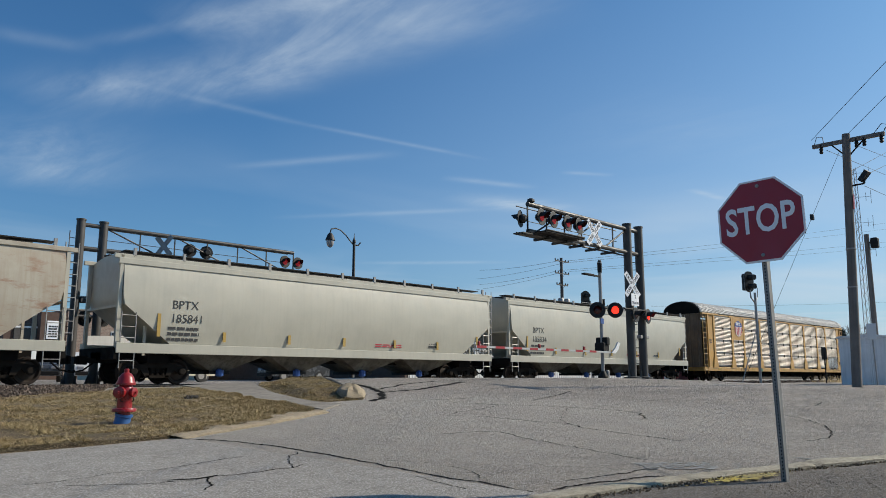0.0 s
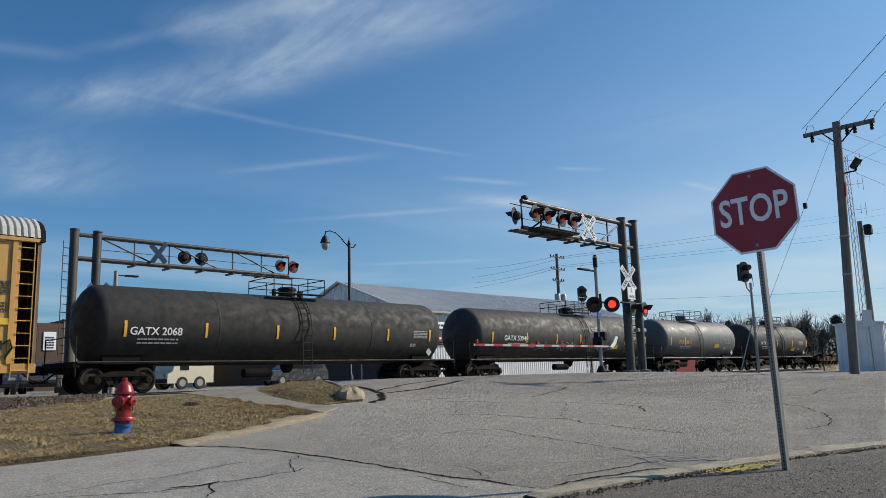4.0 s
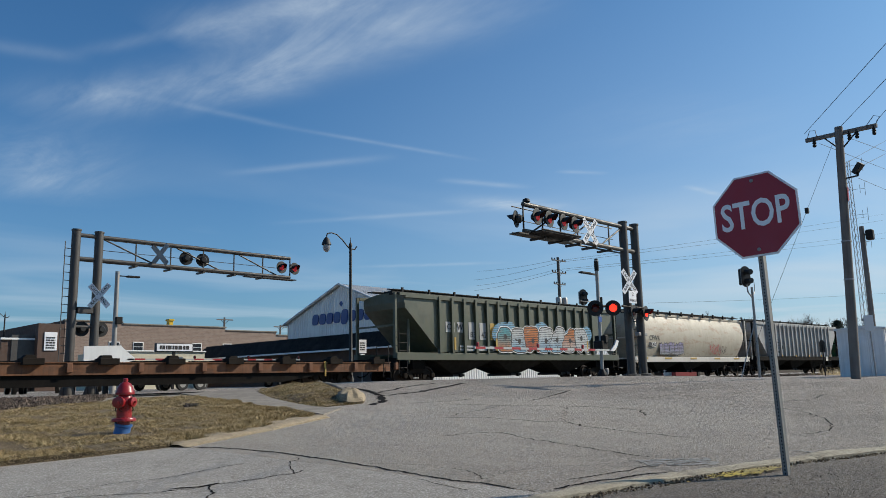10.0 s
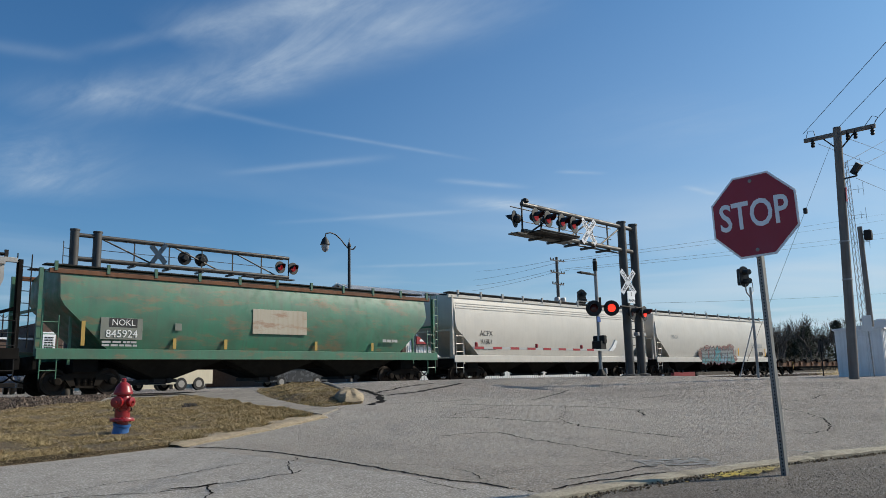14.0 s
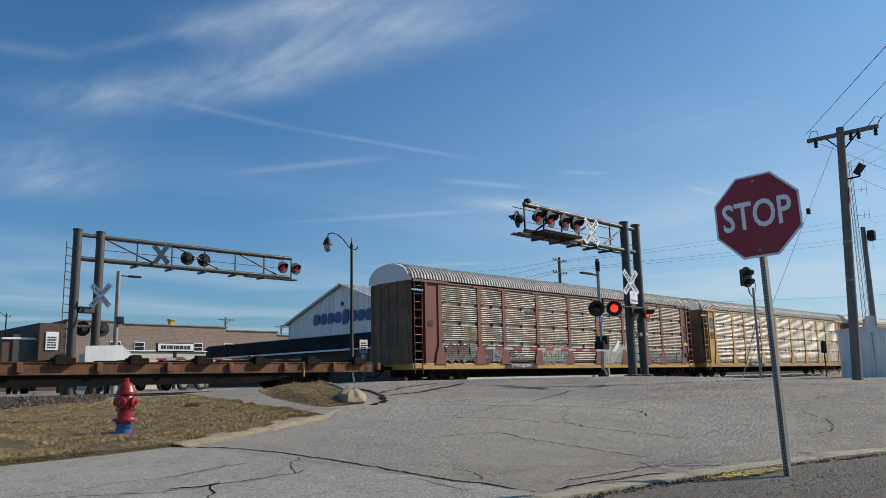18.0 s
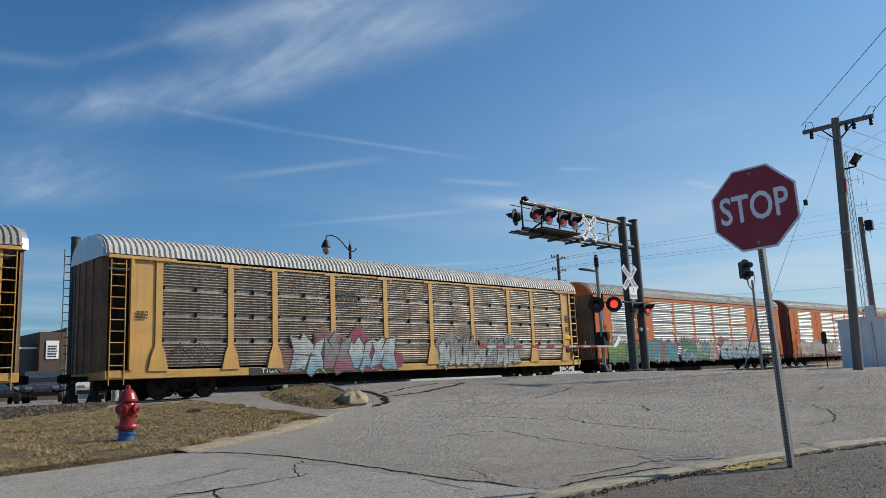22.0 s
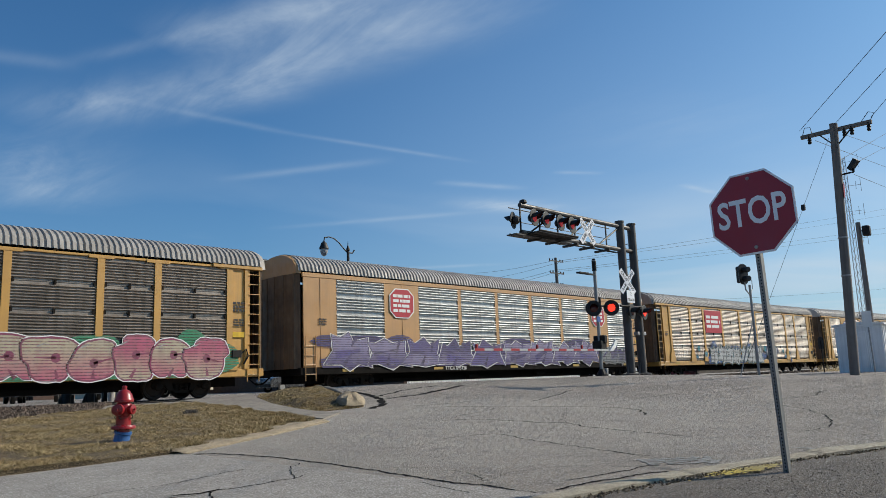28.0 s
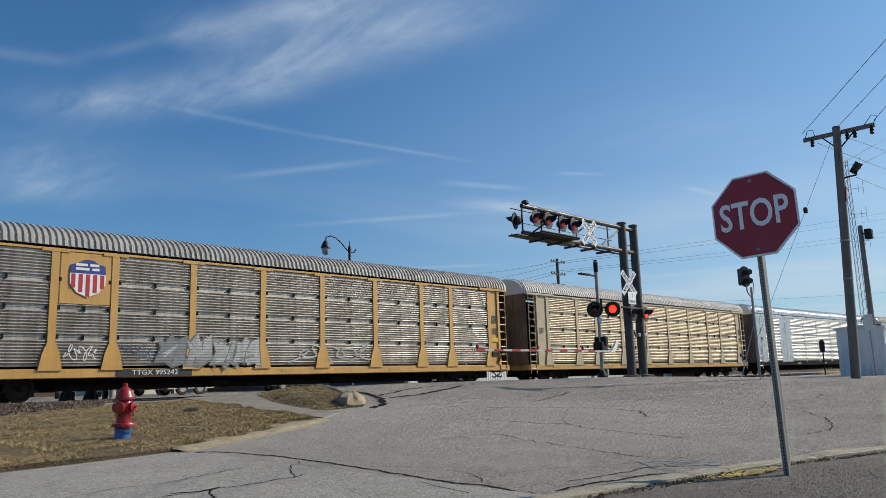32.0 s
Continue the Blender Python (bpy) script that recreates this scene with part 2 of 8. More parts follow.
STRAW = by_island("straw", (0.62, 0.48, 0.25, 1), (0.36, 0.265, 0.125, 1), (0.1, 0.074, 0.034, 1))
BED = ground_cover("ballast_bed", (0.055, 0.042, 0.032, 1), (0.085, 0.068, 0.054, 1), (0.04, 0.034, 0.028, 1), (0.6, 5, 30), (0.9, 0.03), (0.2, 0.18, 0.16, 1))
STONE = by_island("ballast", (0.025, 0.016, 0.01, 1), (0.07, 0.046, 0.03, 1), (0.17, 0.125, 0.09, 1))
TWIG = by_island("twig", (0.055, 0.045, 0.038, 1), (0.085, 0.072, 0.06, 1), (0.13, 0.11, 0.092, 1))
CEDAR = by_island("cedar", (0.025, 0.033, 0.02, 1), (0.048, 0.055, 0.034, 1), (0.085, 0.08, 0.058, 1))
BLACK = plain("black", (0.008, 0.008, 0.008, 1), 0.6)
DARK = paint("dark_steel", (0.014, 0.013, 0.0125, 1), 0.65, 0.1, dirt=(0.03, 0.025, 0.02, 1), gloss=0.25)
POST = paint("post_steel", (0.07, 0.067, 0.064, 1), 0.6, 0.2, amount=0.4)
GALV = paint("galvanised", (0.34, 0.33, 0.315, 1), 0.5, 0.45, amount=0.15)
TRUSS = paint("truss_steel", (0.035, 0.032, 0.029, 1), 0.55, 0.3)
WHITE = paint("white_paint", (0.78, 0.78, 0.76, 1), 0.5, amount=0.15, streaky=0.12)
SIGN_RED = paint("sign_red", (0.31, 0.015, 0.028, 1), 0.4, amount=0.1, streaky=0.05, grain=0.1)
REFLECT = plain("sign_white", (0.85, 0.85, 0.86, 1), 0.4)
HYD_RED = paint("hydrant_red", (0.29, 0.012, 0.015, 1), 0.35, amount=0.25, streaky=0.2)
HYD_BLUE = paint("hydrant_blue", (0.03, 0.13, 0.36, 1), 0.45, amount=0.3)
WOOD = paint("pole_wood", (0.2, 0.178, 0.158, 1), 0.85, dirt=(0.05, 0.04, 0.033, 1), amount=0.5, streaky=0.7)
LAMP_ON = glow("lamp_red", (1.0, 0.04, 0.02, 1), 1.6)
LAMP_DIM = glow("lamp_dim_red", (0.55, 0.025, 0.03, 1), 0.22)
LAMP_OFF = plain("lens_red", (0.06, 0.006, 0.007, 1), 0.2)
LENS = plain("lens_glass", (0.3, 0.3, 0.31, 1), 0.15)
YELLOW = paint("bright_yellow", (0.72, 0.46, 0.02, 1), 0.5, amount=0.2)
GATE_RED = plain("gate_red", (0.33, 0.018, 0.022, 1), 0.45)
BLUE_PAINT = plain("blue_paint", (0.03, 0.09, 0.3, 1), 0.45)


# ---- mesh building ----
class Mesh:
    """Collects boxes, tubes, turned and extruded shapes into one mesh."""

    def __init__(self):
        self.v, self.f = [], []

    def add(self, verts, faces):
        k = len(self.v)
        self.v += [tuple(p) for p in verts]
        self.f += [tuple(k + i for i in f) for f in faces]
        return self

    def box(self, x0, x1, y0, y1, z0, z1, m=None):
        vs = [Vector((x, y, z)) for z in (z0, z1) for y in (y0, y1) for x in (x0, x1)]
        if m is not None:
            vs = [m @ p for p in vs]
        return self.add(vs, [(0, 2, 3, 1), (4, 5, 7, 6), (0, 1, 5, 4), (2, 6, 7, 3), (0, 4, 6, 2), (1, 3, 7, 5)])

    def cbox(self, x0, x1, y0, y1, z0, z1, c=0.01, m=None):
        """A box with chamfered edges."""
        vs, fs = [], []
        lo, hi = (x0, y0, z0), (x1, y1, z1)
        idx = {}
        for sx in (0, 1):
            for sy in (0, 1):
                for sz in (0, 1):
                    s = (sx, sy, sz)
                    corner = [hi[i] if s[i] else lo[i] for i in range(3)]
                    for a in range(3):
                        p = [corner[i] + (0 if i == a else (-c if s[i] else c)) for i in range(3)]
                        idx[s, a] = len(vs)
                        vs.append(Vector(p))
        def quad(keys):
            fs.append(tuple(idx[k] for k in keys))
        for a in range(3):
            b, d = (a + 1) % 3, (a + 2) % 3
            for sa in (0, 1):
                ks = []
                for sb, sd in ((0, 0), (1, 0), (1, 1), (0, 1)):
                    s = [0, 0, 0]
                    s[a], s[b], s[d] = sa, sb, sd
                    ks.append((tuple(s), a))
                quad(ks if sa else ks[::-1])
            for sb in (0, 1):
                for sd in (0, 1):
                    s0, s1 = [0, 0, 0], [0, 0, 0]
                    s0[b] = s1[b] = sb
                    s0[d] = s1[d] = sd
                    s1[a] = 1
                    ks = [(tuple(s0), b), (tuple(s1), b), (tuple(s1), d), (tuple(s0), d)]
                    quad(ks)
        for s in [(i, j, k) for i in (0, 1) for j in (0, 1) for k in (0, 1)]:
            fs.append((idx[s, 0], idx[s, 1], idx[s, 2]))
        if m is not None:
            vs = [m @ p for p in vs]
        return self.add(vs, fs)

    def tube(self, p0, p1, r, n=8, r1=None):
        p0, p1 = Vector(p0), Vector(p1)
        r1 = r if r1 is None else r1
        q = (p1 - p0).to_track_quat("Z", "Y").to_matrix()
        ring = [q @ Vector((math.cos(2 * math.pi * i / n), math.sin(2 * math.pi * i / n), 0)) for i in range(n)]
        vs = [p0 + u * r for u in ring] + [p1 + u * r1 for u in ring]
        fs = [(i, (i + 1) % n, n + (i + 1) % n, n + i) for i in range(n)]
        return self.add(vs, fs + [tuple(range(n))[::-1], tuple(range(n, 2 * n))])

    def pipe(self, pts, r, n=6):
        """One bent tube through the points."""
        pts = [Vector(p) for p in pts]
        rings, last = [], None
        for i, p in enumerate(pts):
            d = (pts[min(i + 1, len(pts) - 1)] - pts[max(i - 1, 0)]).normalized()
            q = d.to_track_quat("Z", "Y") if last is None else last[1].rotation_difference(d) @ last[0]
            last = (q, d)
            rings.append([p + q @ Vector((r * math.cos(2 * math.pi * k / n), r * math.sin(2 * math.pi * k / n), 0)) for k in range(n)])
        m = len(pts)
        fs = [(i * n + k, i * n + (k + 1) % n, (i + 1) * n + (k + 1) % n, (i + 1) * n + k) for i in range(m - 1) for k in range(n)]
        return self.add([p for g in rings for p in g], fs + [tuple(range(n))[::-1], tuple(range((m - 1) * n, m * n))])

    def turned(self, profile, n=16, m=None):
        """Turns (radius, height) pairs round z."""
        m = m or Matrix()
        vs, fs = [], []
        for r, z in profile:
            vs += [m @ Vector((r * math.cos(2 * math.pi * i / n), r * math.sin(2 * math.pi * i / n), z)) for i in range(n)]
        for k in range(len(profile) - 1):
            fs += [(k * n + i, k * n + (i + 1) % n, (k + 1) * n + (i + 1) % n, (k + 1) * n + i) for i in range(n)]
        fs += [tuple(range(n))[::-1], tuple(range((len(profile) - 1) * n, len(profile) * n))]
        return self.add(vs, fs)

    def slab(self, poly, thick, m=None):
        """A polygon in x, z, extruded from y = 0 to y = thick."""
        m = m or Matrix()
        n = len(poly)
        vs = [m @ Vector((x, 0, z)) for x, z in poly] + [m @ Vector((x, thick, z)) for x, z in poly]
        return self.add(vs, [tuple(range(n)), tuple(range(n, 2 * n))[::-1]] + [(i, n + i, n + (i + 1) % n, (i + 1) % n) for i in range(n)])

    def grid(self, rows):
        """Quads between rows of points of equal length."""
        k = len(rows[0])
        vs = [p for r in rows for p in r]
        fs = [(i * k + j, i * k + j + 1, (i + 1) * k + j + 1, (i + 1) * k + j) for i in range(len(rows) - 1) for j in range(k - 1)]
        return self.add(vs, fs)

    def data(self, name, mat, smooth=False):
        me = bpy.data.meshes.new(name)
        me.from_pydata(self.v, [], self.f)
        bm = bmesh.new()
        bm.from_mesh(me)
        bmesh.ops.recalc_face_normals(bm, faces=bm.faces)
        bm.to_mesh(me)
        bm.free()
        if smooth:
            for p in me.polygons:
                p.use_smooth = True
            me.set_sharp_from_angle(angle=radians(35))
        me.materials.append(mat)
        return me


def thing(name, x=0, y=0, z=0, label="", category="", group="", rz=0, kind=""):
    ob = new(name)
    ob.empty_display_size = 0.2
    ob.matrix_basis = pose(x, y, z, 0, 0, rz)
    return tagged(ob, label, category, group, kind)


def part(name, shape, mat, parent, label="", m=None, smooth=False):
    me = shape if isinstance(shape, bpy.types.Mesh) else shape.data(name, mat, smooth)
    ob = new(name, me)
    if parent is not None:
        ob.parent = parent
    if m is not None:
        ob.matrix_basis = m
    return tagged(ob, label)


def solid(name, shape, mat, label="", category="", group="", kind="", m=None, smooth=False):
    ob = new(name, shape.data(name, mat, smooth))
    if m is not None:
        ob.matrix_basis = m
    return tagged(ob, label, category, group, kind)


LETTERS = {}


def letters(text, size, mat, bold=0.0, squeeze=1.0):
    """A mesh of flat lettering in the x-z plane, facing -y, centred."""
    key = (text, size, mat.name, bold, squeeze)
    if key not in LETTERS:
        c = bpy.data.curves.new("lettering", "FONT")
        c.body, c.size, c.align_x, c.align_y, c.offset, c.extrude = text, size, "CENTER", "CENTER", bold, 0.002
        c.resolution_u = 3
        ob = bpy.data.objects.new("lettering", c)
        scene.collection.objects.link(ob)
        me = bpy.data.meshes.new_from_object(ob.evaluated_get(bpy.context.evaluated_depsgraph_get()))
        bpy.data.objects.remove(ob)
        me.transform(Matrix.Diagonal((squeeze, 1, 1, 1)))
        me.transform(pose(0, 0, 0, 90))
        me.materials.clear()
        me.materials.append(mat)
        LETTERS[key] = me
    return LETTERS[key]


def bars(w, h, lines, n=6, seed=1, thick=0.004):
    """Rows of small bars for writing that cannot be read."""
    rnd, b = random.Random(seed), Mesh()
    dz = h / lines
    for i in range(lines):
        x = -w / 2
        z = h / 2 - (i + 0.5) * dz
        while x < w / 2 - 0.02:
            k = min(rnd.uniform(0.5, 1.5) * w / n, w / 2 - x)
            b.box(x, x + k * 0.82, -thick, 0, z - dz * 0.3, z + dz * 0.3)
            x += k
    return b


# ---- ground ----
def ease(u):
    u = min(1.0, max(0.0, u))
    return u * u * (3 - 2 * u)


def ground_z(x, y):
    """The street climbs to the crossing, with a hump before the tracks."""
    p = 0.0274 * x + 0.0349 * y - 0.299 + 0.12 * ease((y - 12) / 6) * ease((x - 9) / 6)
    p = min(p, 0.6 + 0.33 * ease((y - 6) / 9) * ease((36 - x) / 13))
    k = ease((y - 19.6) / 2.2)
    return max(p * (1 - k) + 0.655 * k, -0.5)


def lines_of(*steps):
    """Grid lines: (from, to, step) stretches."""
    out = []
    for a, b, s in steps:
        n = max(1, round((b - a) / s))
        out += [a + (b - a) * i / n for i in range(n)]
    return out + [steps[-1][1]]


gx = lines_of((-2500, -300, 400), (-300, -40, 40), (-40, -4, 4), (-4, 40, 0.5), (40, 100, 4), (100, 400, 40), (400, 2500, 350))
gy = lines_of((-1500, -200, 300), (-200, -20, 30), (-20, -4, 2), (-4, 24, 0.5), (24, 60, 4), (60, 200, 20), (200, 3500, 400))
solid("ground", Mesh().grid([[(x, y, ground_z(x, y)) for x in gx] for y in gy]), ASPHALT, "worn grey asphalt street, bleached and crazed", "ground", kind="structure", smooth=True)


def along(pts, n):
    """n + 1 points spread evenly along a polyline."""
    d = [0]
    for a, b in zip(pts, pts[1:]):
        d.append(d[-1] + math.dist(a, b))
    out = []
    for i in range(n + 1):
        s, k = d[-1] * i / n, 0
        while k < len(d) - 2 and d[k + 1] < s:
            k += 1
        u = (s - d[k]) / max(1e-9, d[k + 1] - d[k])
        out.append(tuple(a + (b - a) * u for a, b in zip(pts[k], pts[k + 1])))
    return out


def sheet(name, near, far, mat, n, k, dz, rough=0.0, skirt=0.1, mound=False, **tags):
    """A sheet laid on the ground between two lines, with a skirt that hides its edge."""
    a, b = along(near, n), along(far, n)
    rows = []
    for j in range(k + 1):
        u = j / k
        row = []
        for i, (p, q) in enumerate(zip(a, b)):
            x, y = p[0] + (q[0] - p[0]) * u, p[1] + (q[1] - p[1]) * u
            lift = ease(min(u, 1 - u) * 3.5) * ease(min(i, n - i) / n * 4) if mound else 1.0
            row.append((x, y, ground_z(x, y) + 0.012 * mound + (dz + rough * noise.noise((x * 0.9, y * 0.9, 3))) * lift))
        rows.append(row)
    low = lambda r: [(x, y, z - skirt - dz) for x, y, z in r]
    rows = [low(rows[0])] + rows + [low(rows[-1])]
    rows = [[(r[0][0], r[0][1], r[0][2] - skirt - dz)] + r + [(r[-1][0], r[-1][1], r[-1][2] - skirt - dz)] for r in rows]
    return solid(name, Mesh().grid(rows), mat, smooth=True, **tags)


LAWN_NEAR = [(-45, 9.9), (2.7, 9.6), (3.6, 9.55), (4.83, 9.62), (6.15, 10.2), (8.1, 11.2), (8.55, 11.9)]
LAWN_FAR = [(-45, 18.6), (0, 18.2), (5.0, 18.0), (7.3, 18.9), (8.6, 19.2), (9.7, 18.6), (9.45, 16.6), (8.8, 14.3)]
sheet("lawn", LAWN_NEAR, LAWN_FAR, SOIL, 160, 24, 0.05, 0.03, label="dry winter lawn beside the street", category="lawn", kind="structure")
sheet("street", [(-60, 9.7), (2.7, 9.45), (4.82, 9.42)], [(-60, -30), (0, -20), (5.28, 4.0)], PALE_ASPHALT, 60, 40, 0.008, 0.0, 0.02, label="pale worn side street along the lawn", category="street", kind="structure")
WALK_L = [(8.6, 11.6), (8.75, 12.6), (8.85, 14.3), (9.5, 16.6), (9.9, 18.7), (10.2, 20.3)]
WALK_R = [(9.7, 12.5), (9.6, 13.2), (9.95, 14.6), (10.4, 16.0), (11.5, 18.6), (12.4, 20.3)]
sheet("pavement", WALK_L, WALK_R, CONCRETE, 24, 4, 0.03, 0.008, label="worn concrete pavement leading to the tracks", category="pavement", kind="structure")
ISLE_L = [(9.65, 13.2), (9.95, 14.6), (10.4, 16.0), (11.6, 18.6), (12.2, 19.4)]
ISLE_R = [(10.75, 13.2), (11.6, 14.3), (12.5, 15.7), (13.4, 17.4), (14.0, 19.0)]
sheet("verge", ISLE_L, ISLE_R, SOIL, 40, 20, 0.16, 0.06, 0.02, True, label="small dry grass verge between pavement and road", category="lawn", kind="structure")
sheet("ballast_bed", [(-60, 18.6), (0, 18.2), (5.0, 18.0), (7.2, 18.9), (7.9, 20.0)], [(-60, 29.5), (0, 29.5), (5, 29.5), (8, 29.5), (9.6, 29.5)], BED, 60, 16, 0.0, 0.03, label="grey crushed stone bed of the railway", category="ballast", kind="structure")
sheet("ballast_bed", [(37, 20.6), (60, 20.2), (260, 20.2)], [(35, 29.5), (60, 29.5), (260, 29.5)], BED, 50, 10, 0.02, 0.03, label="grey crushed stone bed beyond the crossing", category="ballast", kind="structure")
GRAVEL_K = [(4.9, 4.0), (6.06, 3.75), (7.4, 3.5), (8.45, 3.1), (9.8, 2.6), (12.5, 1.4), (20, -2)]
sheet("gravel_patch", [(3.5, 1.5), (6, 0), (9, -2), (14, -6), (20, -9)], [(p[0] + 0.05, p[1] - 0.16) for p in GRAVEL_K], GRIT, 40, 14, 0.02, 0.02, label="broken gravelly asphalt round the stop sign", category="gravel", kind="structure")

# rails of both tracks, with their sleepers left to the ballast
for yc, what in ((TRAIN_Y, "far"), (NEAR_Y, "near")):
    track = thing("railway_track", 0, yc, RAIL, "rusty steel rails of the %s track" % what, "railway track", "tracks")
    for s in (-0.755, 0.755):
        b = Mesh()
        prof = [(-0.07, -0.17), (0.07, -0.17), (0.07, -0.155), (0.012, -0.13), (0.012, -0.05), (0.036, -0.04), (0.036, 0), (-0.036, 0), (-0.036, -0.04), (-0.012, -0.05), (-0.012, -0.13), (-0.07, -0.155)]
        b.grid([[(x, s + y - bend(x), z) for y, z in prof + prof[:1]] for x in [-300] + list(range(33, 91, 3)) + [260]])
        part("rail", b, DARK, track)


# ---- the freight train ----
MOVERS = []
SHAPES = {}


def shared(key, make, mat, smooth=False):
    """One mesh for all the pieces that look alike."""
    key = (key, mat.name)
    if key not in SHAPES:
        SHAPES[key] = make().data(str(key[0][0] if isinstance(key[0], tuple) else key[0]), mat, smooth)
    return SHAPES[key]


RUST_BEAM = paint("rusty_beam", (0.19, 0.08, 0.035, 1), 0.85, dirt=(0.02, 0.013, 0.01, 1), amount=0.95, streaky=0.85, grain=0.6, rust=0.5)
RUST = paint("rusty_steel", (0.2, 0.085, 0.04, 1), 0.85, dirt=(0.06, 0.03, 0.02, 1), amount=0.7, streaky=0.6, grain=0.5)
TREAD = paint("worn_wheel", (0.03, 0.022, 0.018, 1), 0.7, 0.1, amount=0.6, gloss=0.2)
UNDER = paint("underframe", (0.008, 0.0075, 0.007, 1), 0.9, amount=0.4, dirt=(0.02, 0.016, 0.013, 1), gloss=0.1)
FRAME_IRON = paint("side_frame_iron", (0.018, 0.014, 0.011, 1), 0.9, dirt=(0.012, 0.01, 0.008, 1), amount=0.6, gloss=0.15)


def mesh_panel(name, col, dark):
    """Perforated, ribbed galvanised sheet, streaked with brown dust."""
    s = Surf(name)
    c = s.mix(s.math("MULTIPLY", s.noise(0.8, 0.35, 0.7, 6, (1, 1, 0.5)), 0.65), col, dark)
    c = s.mix(s.math("MULTIPLY", s.noise(6, 0.42, 0.75, 5, (1, 1, 0.05)), 0.45), c, tuple(v * 0.5 for v in dark[:3]) + (1,))
    holes = s.noise(60, 0.5, 0.66, 1, (1, 1, 0.8))
    c = s.mix(s.math("MULTIPLY", holes, 0.15), c, (0.02, 0.02, 0.018, 1))
    s.put("Base Color", c), s.put("Metallic", 0.68), s.put("Roughness", s.math("ADD", s.math("MULTIPLY", s.noise(2.2), 0.16), 0.45))
    s.bump(s.noise(30, 0.3, 0.7, 2), 0.15, 0.004)
    return s.m


PANEL_GREY = mesh_panel("panel_grey", (0.52, 0.48, 0.43, 1), (0.17, 0.135, 0.11, 1))
PANEL_DARK = mesh_panel("panel_dark", (0.33, 0.29, 0.25, 1), (0.12, 0.09, 0.07, 1))
PANEL_PALE = mesh_panel("panel_pale", (0.64, 0.64, 0.62, 1), (0.4, 0.385, 0.365, 1))
PANEL_MID = mesh_panel("panel_mid", (0.46, 0.475, 0.475, 1), (0.25, 0.245, 0.235, 1))
PANEL_BUFF = mesh_panel("panel_buff", (0.52, 0.45, 0.34, 1), (0.24, 0.19, 0.13, 1))
ROOF_WHITE = paint("roof_white", (0.56, 0.54, 0.5, 1), 0.6, 0.0, amount=0.45, dirt=(0.3, 0.27, 0.23, 1))
ROOF_ZINC = paint("roof_zinc", (0.38, 0.36, 0.33, 1), 0.6, 0.0, amount=0.6, dirt=(0.16, 0.135, 0.11, 1), streaky=0.5)
YEL = paint("rack_yellow", (0.57, 0.3, 0.045, 1), 0.5, gloss=0.9, amount=0.45, dirt=(0.2, 0.11, 0.04, 1), streaky=0.45)
TAN = paint("rack_tan", (0.48, 0.25, 0.075, 1), 0.5, gloss=0.9, amount=0.4, dirt=(0.22, 0.12, 0.05, 1), streaky=0.35)
ORANGE = paint("rack_orange", (0.56, 0.13, 0.01, 1), 0.5, gloss=0.35, amount=0.35, dirt=(0.3, 0.09, 0.035, 1), streaky=0.3)
BUFF = paint("rack_buff", (0.46, 0.37, 0.23, 1), 0.55, amount=0.45, dirt=(0.24, 0.17, 0.1, 1), streaky=0.4, gloss=0.8)
BROWN = paint("rack_brown", (0.2, 0.052, 0.034, 1), 0.6, amount=0.5, streaky=0.4)
# car ends: dirt, and the shade of the end walls mixed into the brown
END_DIRTY_SHADED = paint("end_door_dirty_shaded", (0.2, 0.13, 0.075, 1), 0.75, amount=0.8, dirt=(0.045, 0.036, 0.03, 1), streaky=0.7)
SILVER = paint("rack_silver", (0.55, 0.56, 0.57, 1), 0.35, 0.6, amount=0.2)
OCHRE = plain("reflector_ochre", (0.42, 0.27, 0.06, 1), 0.6)
EMB_RED = plain("emblem_red", (0.42, 0.02, 0.035, 1), 0.5)
EMB_BLUE = plain("emblem_blue", (0.02, 0.045, 0.22, 1), 0.5)
CHALK = plain("chalk_white", (0.75, 0.75, 0.73, 1), 0.6)
CHALK_DIM = plain("chalk_grey", (0.4, 0.4, 0.39, 1), 0.6)
INK = plain("ink", (0.02, 0.02, 0.022, 1), 0.6)
STRIPE = plain("reflector_yellow", (0.75, 0.4, 0.03, 1), 0.5)
SPRAY = dict(rust="6e4a3c", mint="9fc4bd", teal="4fa9b5", sky="7fb8d8", blue="2d5fa5", brick="9a6a62", pink="d4708c", magenta="a33b6a", green="3c9e72", lime="9cba4a", yellow="e0c14a", violet="544a80", purple="6d63a0", lilac="a59cc0", cream="d9cbb0", grey="9aa0a2", white="d8dcdc", red="a82a2a", orange="d27a2c")
COLOURS_RGB = {k: srgb(h) for k, h in SPRAY.items()}
COLOURS = {k: paint("spray_" + k, srgb(h, {"white": 0.5, "grey": 0.4}.get(k, 0.6)), 0.6, dirt=(0.16, 0.14, 0.12, 1), amount=0.55, streaky=0.55) for k, h in SPRAY.items()}

for m in COLOURS.values():
    # the spray missed the grooves of the ribbed sheets and has flaked
    s = Surf(m.name, m)
    s.put("Alpha", s.math("SUBTRACT", 1.0, s.math("MULTIPLY", s.noise(7.0, 0.47, 0.6, 4, (0.13, 1, 1.3)), 0.45)))

FADES = {}


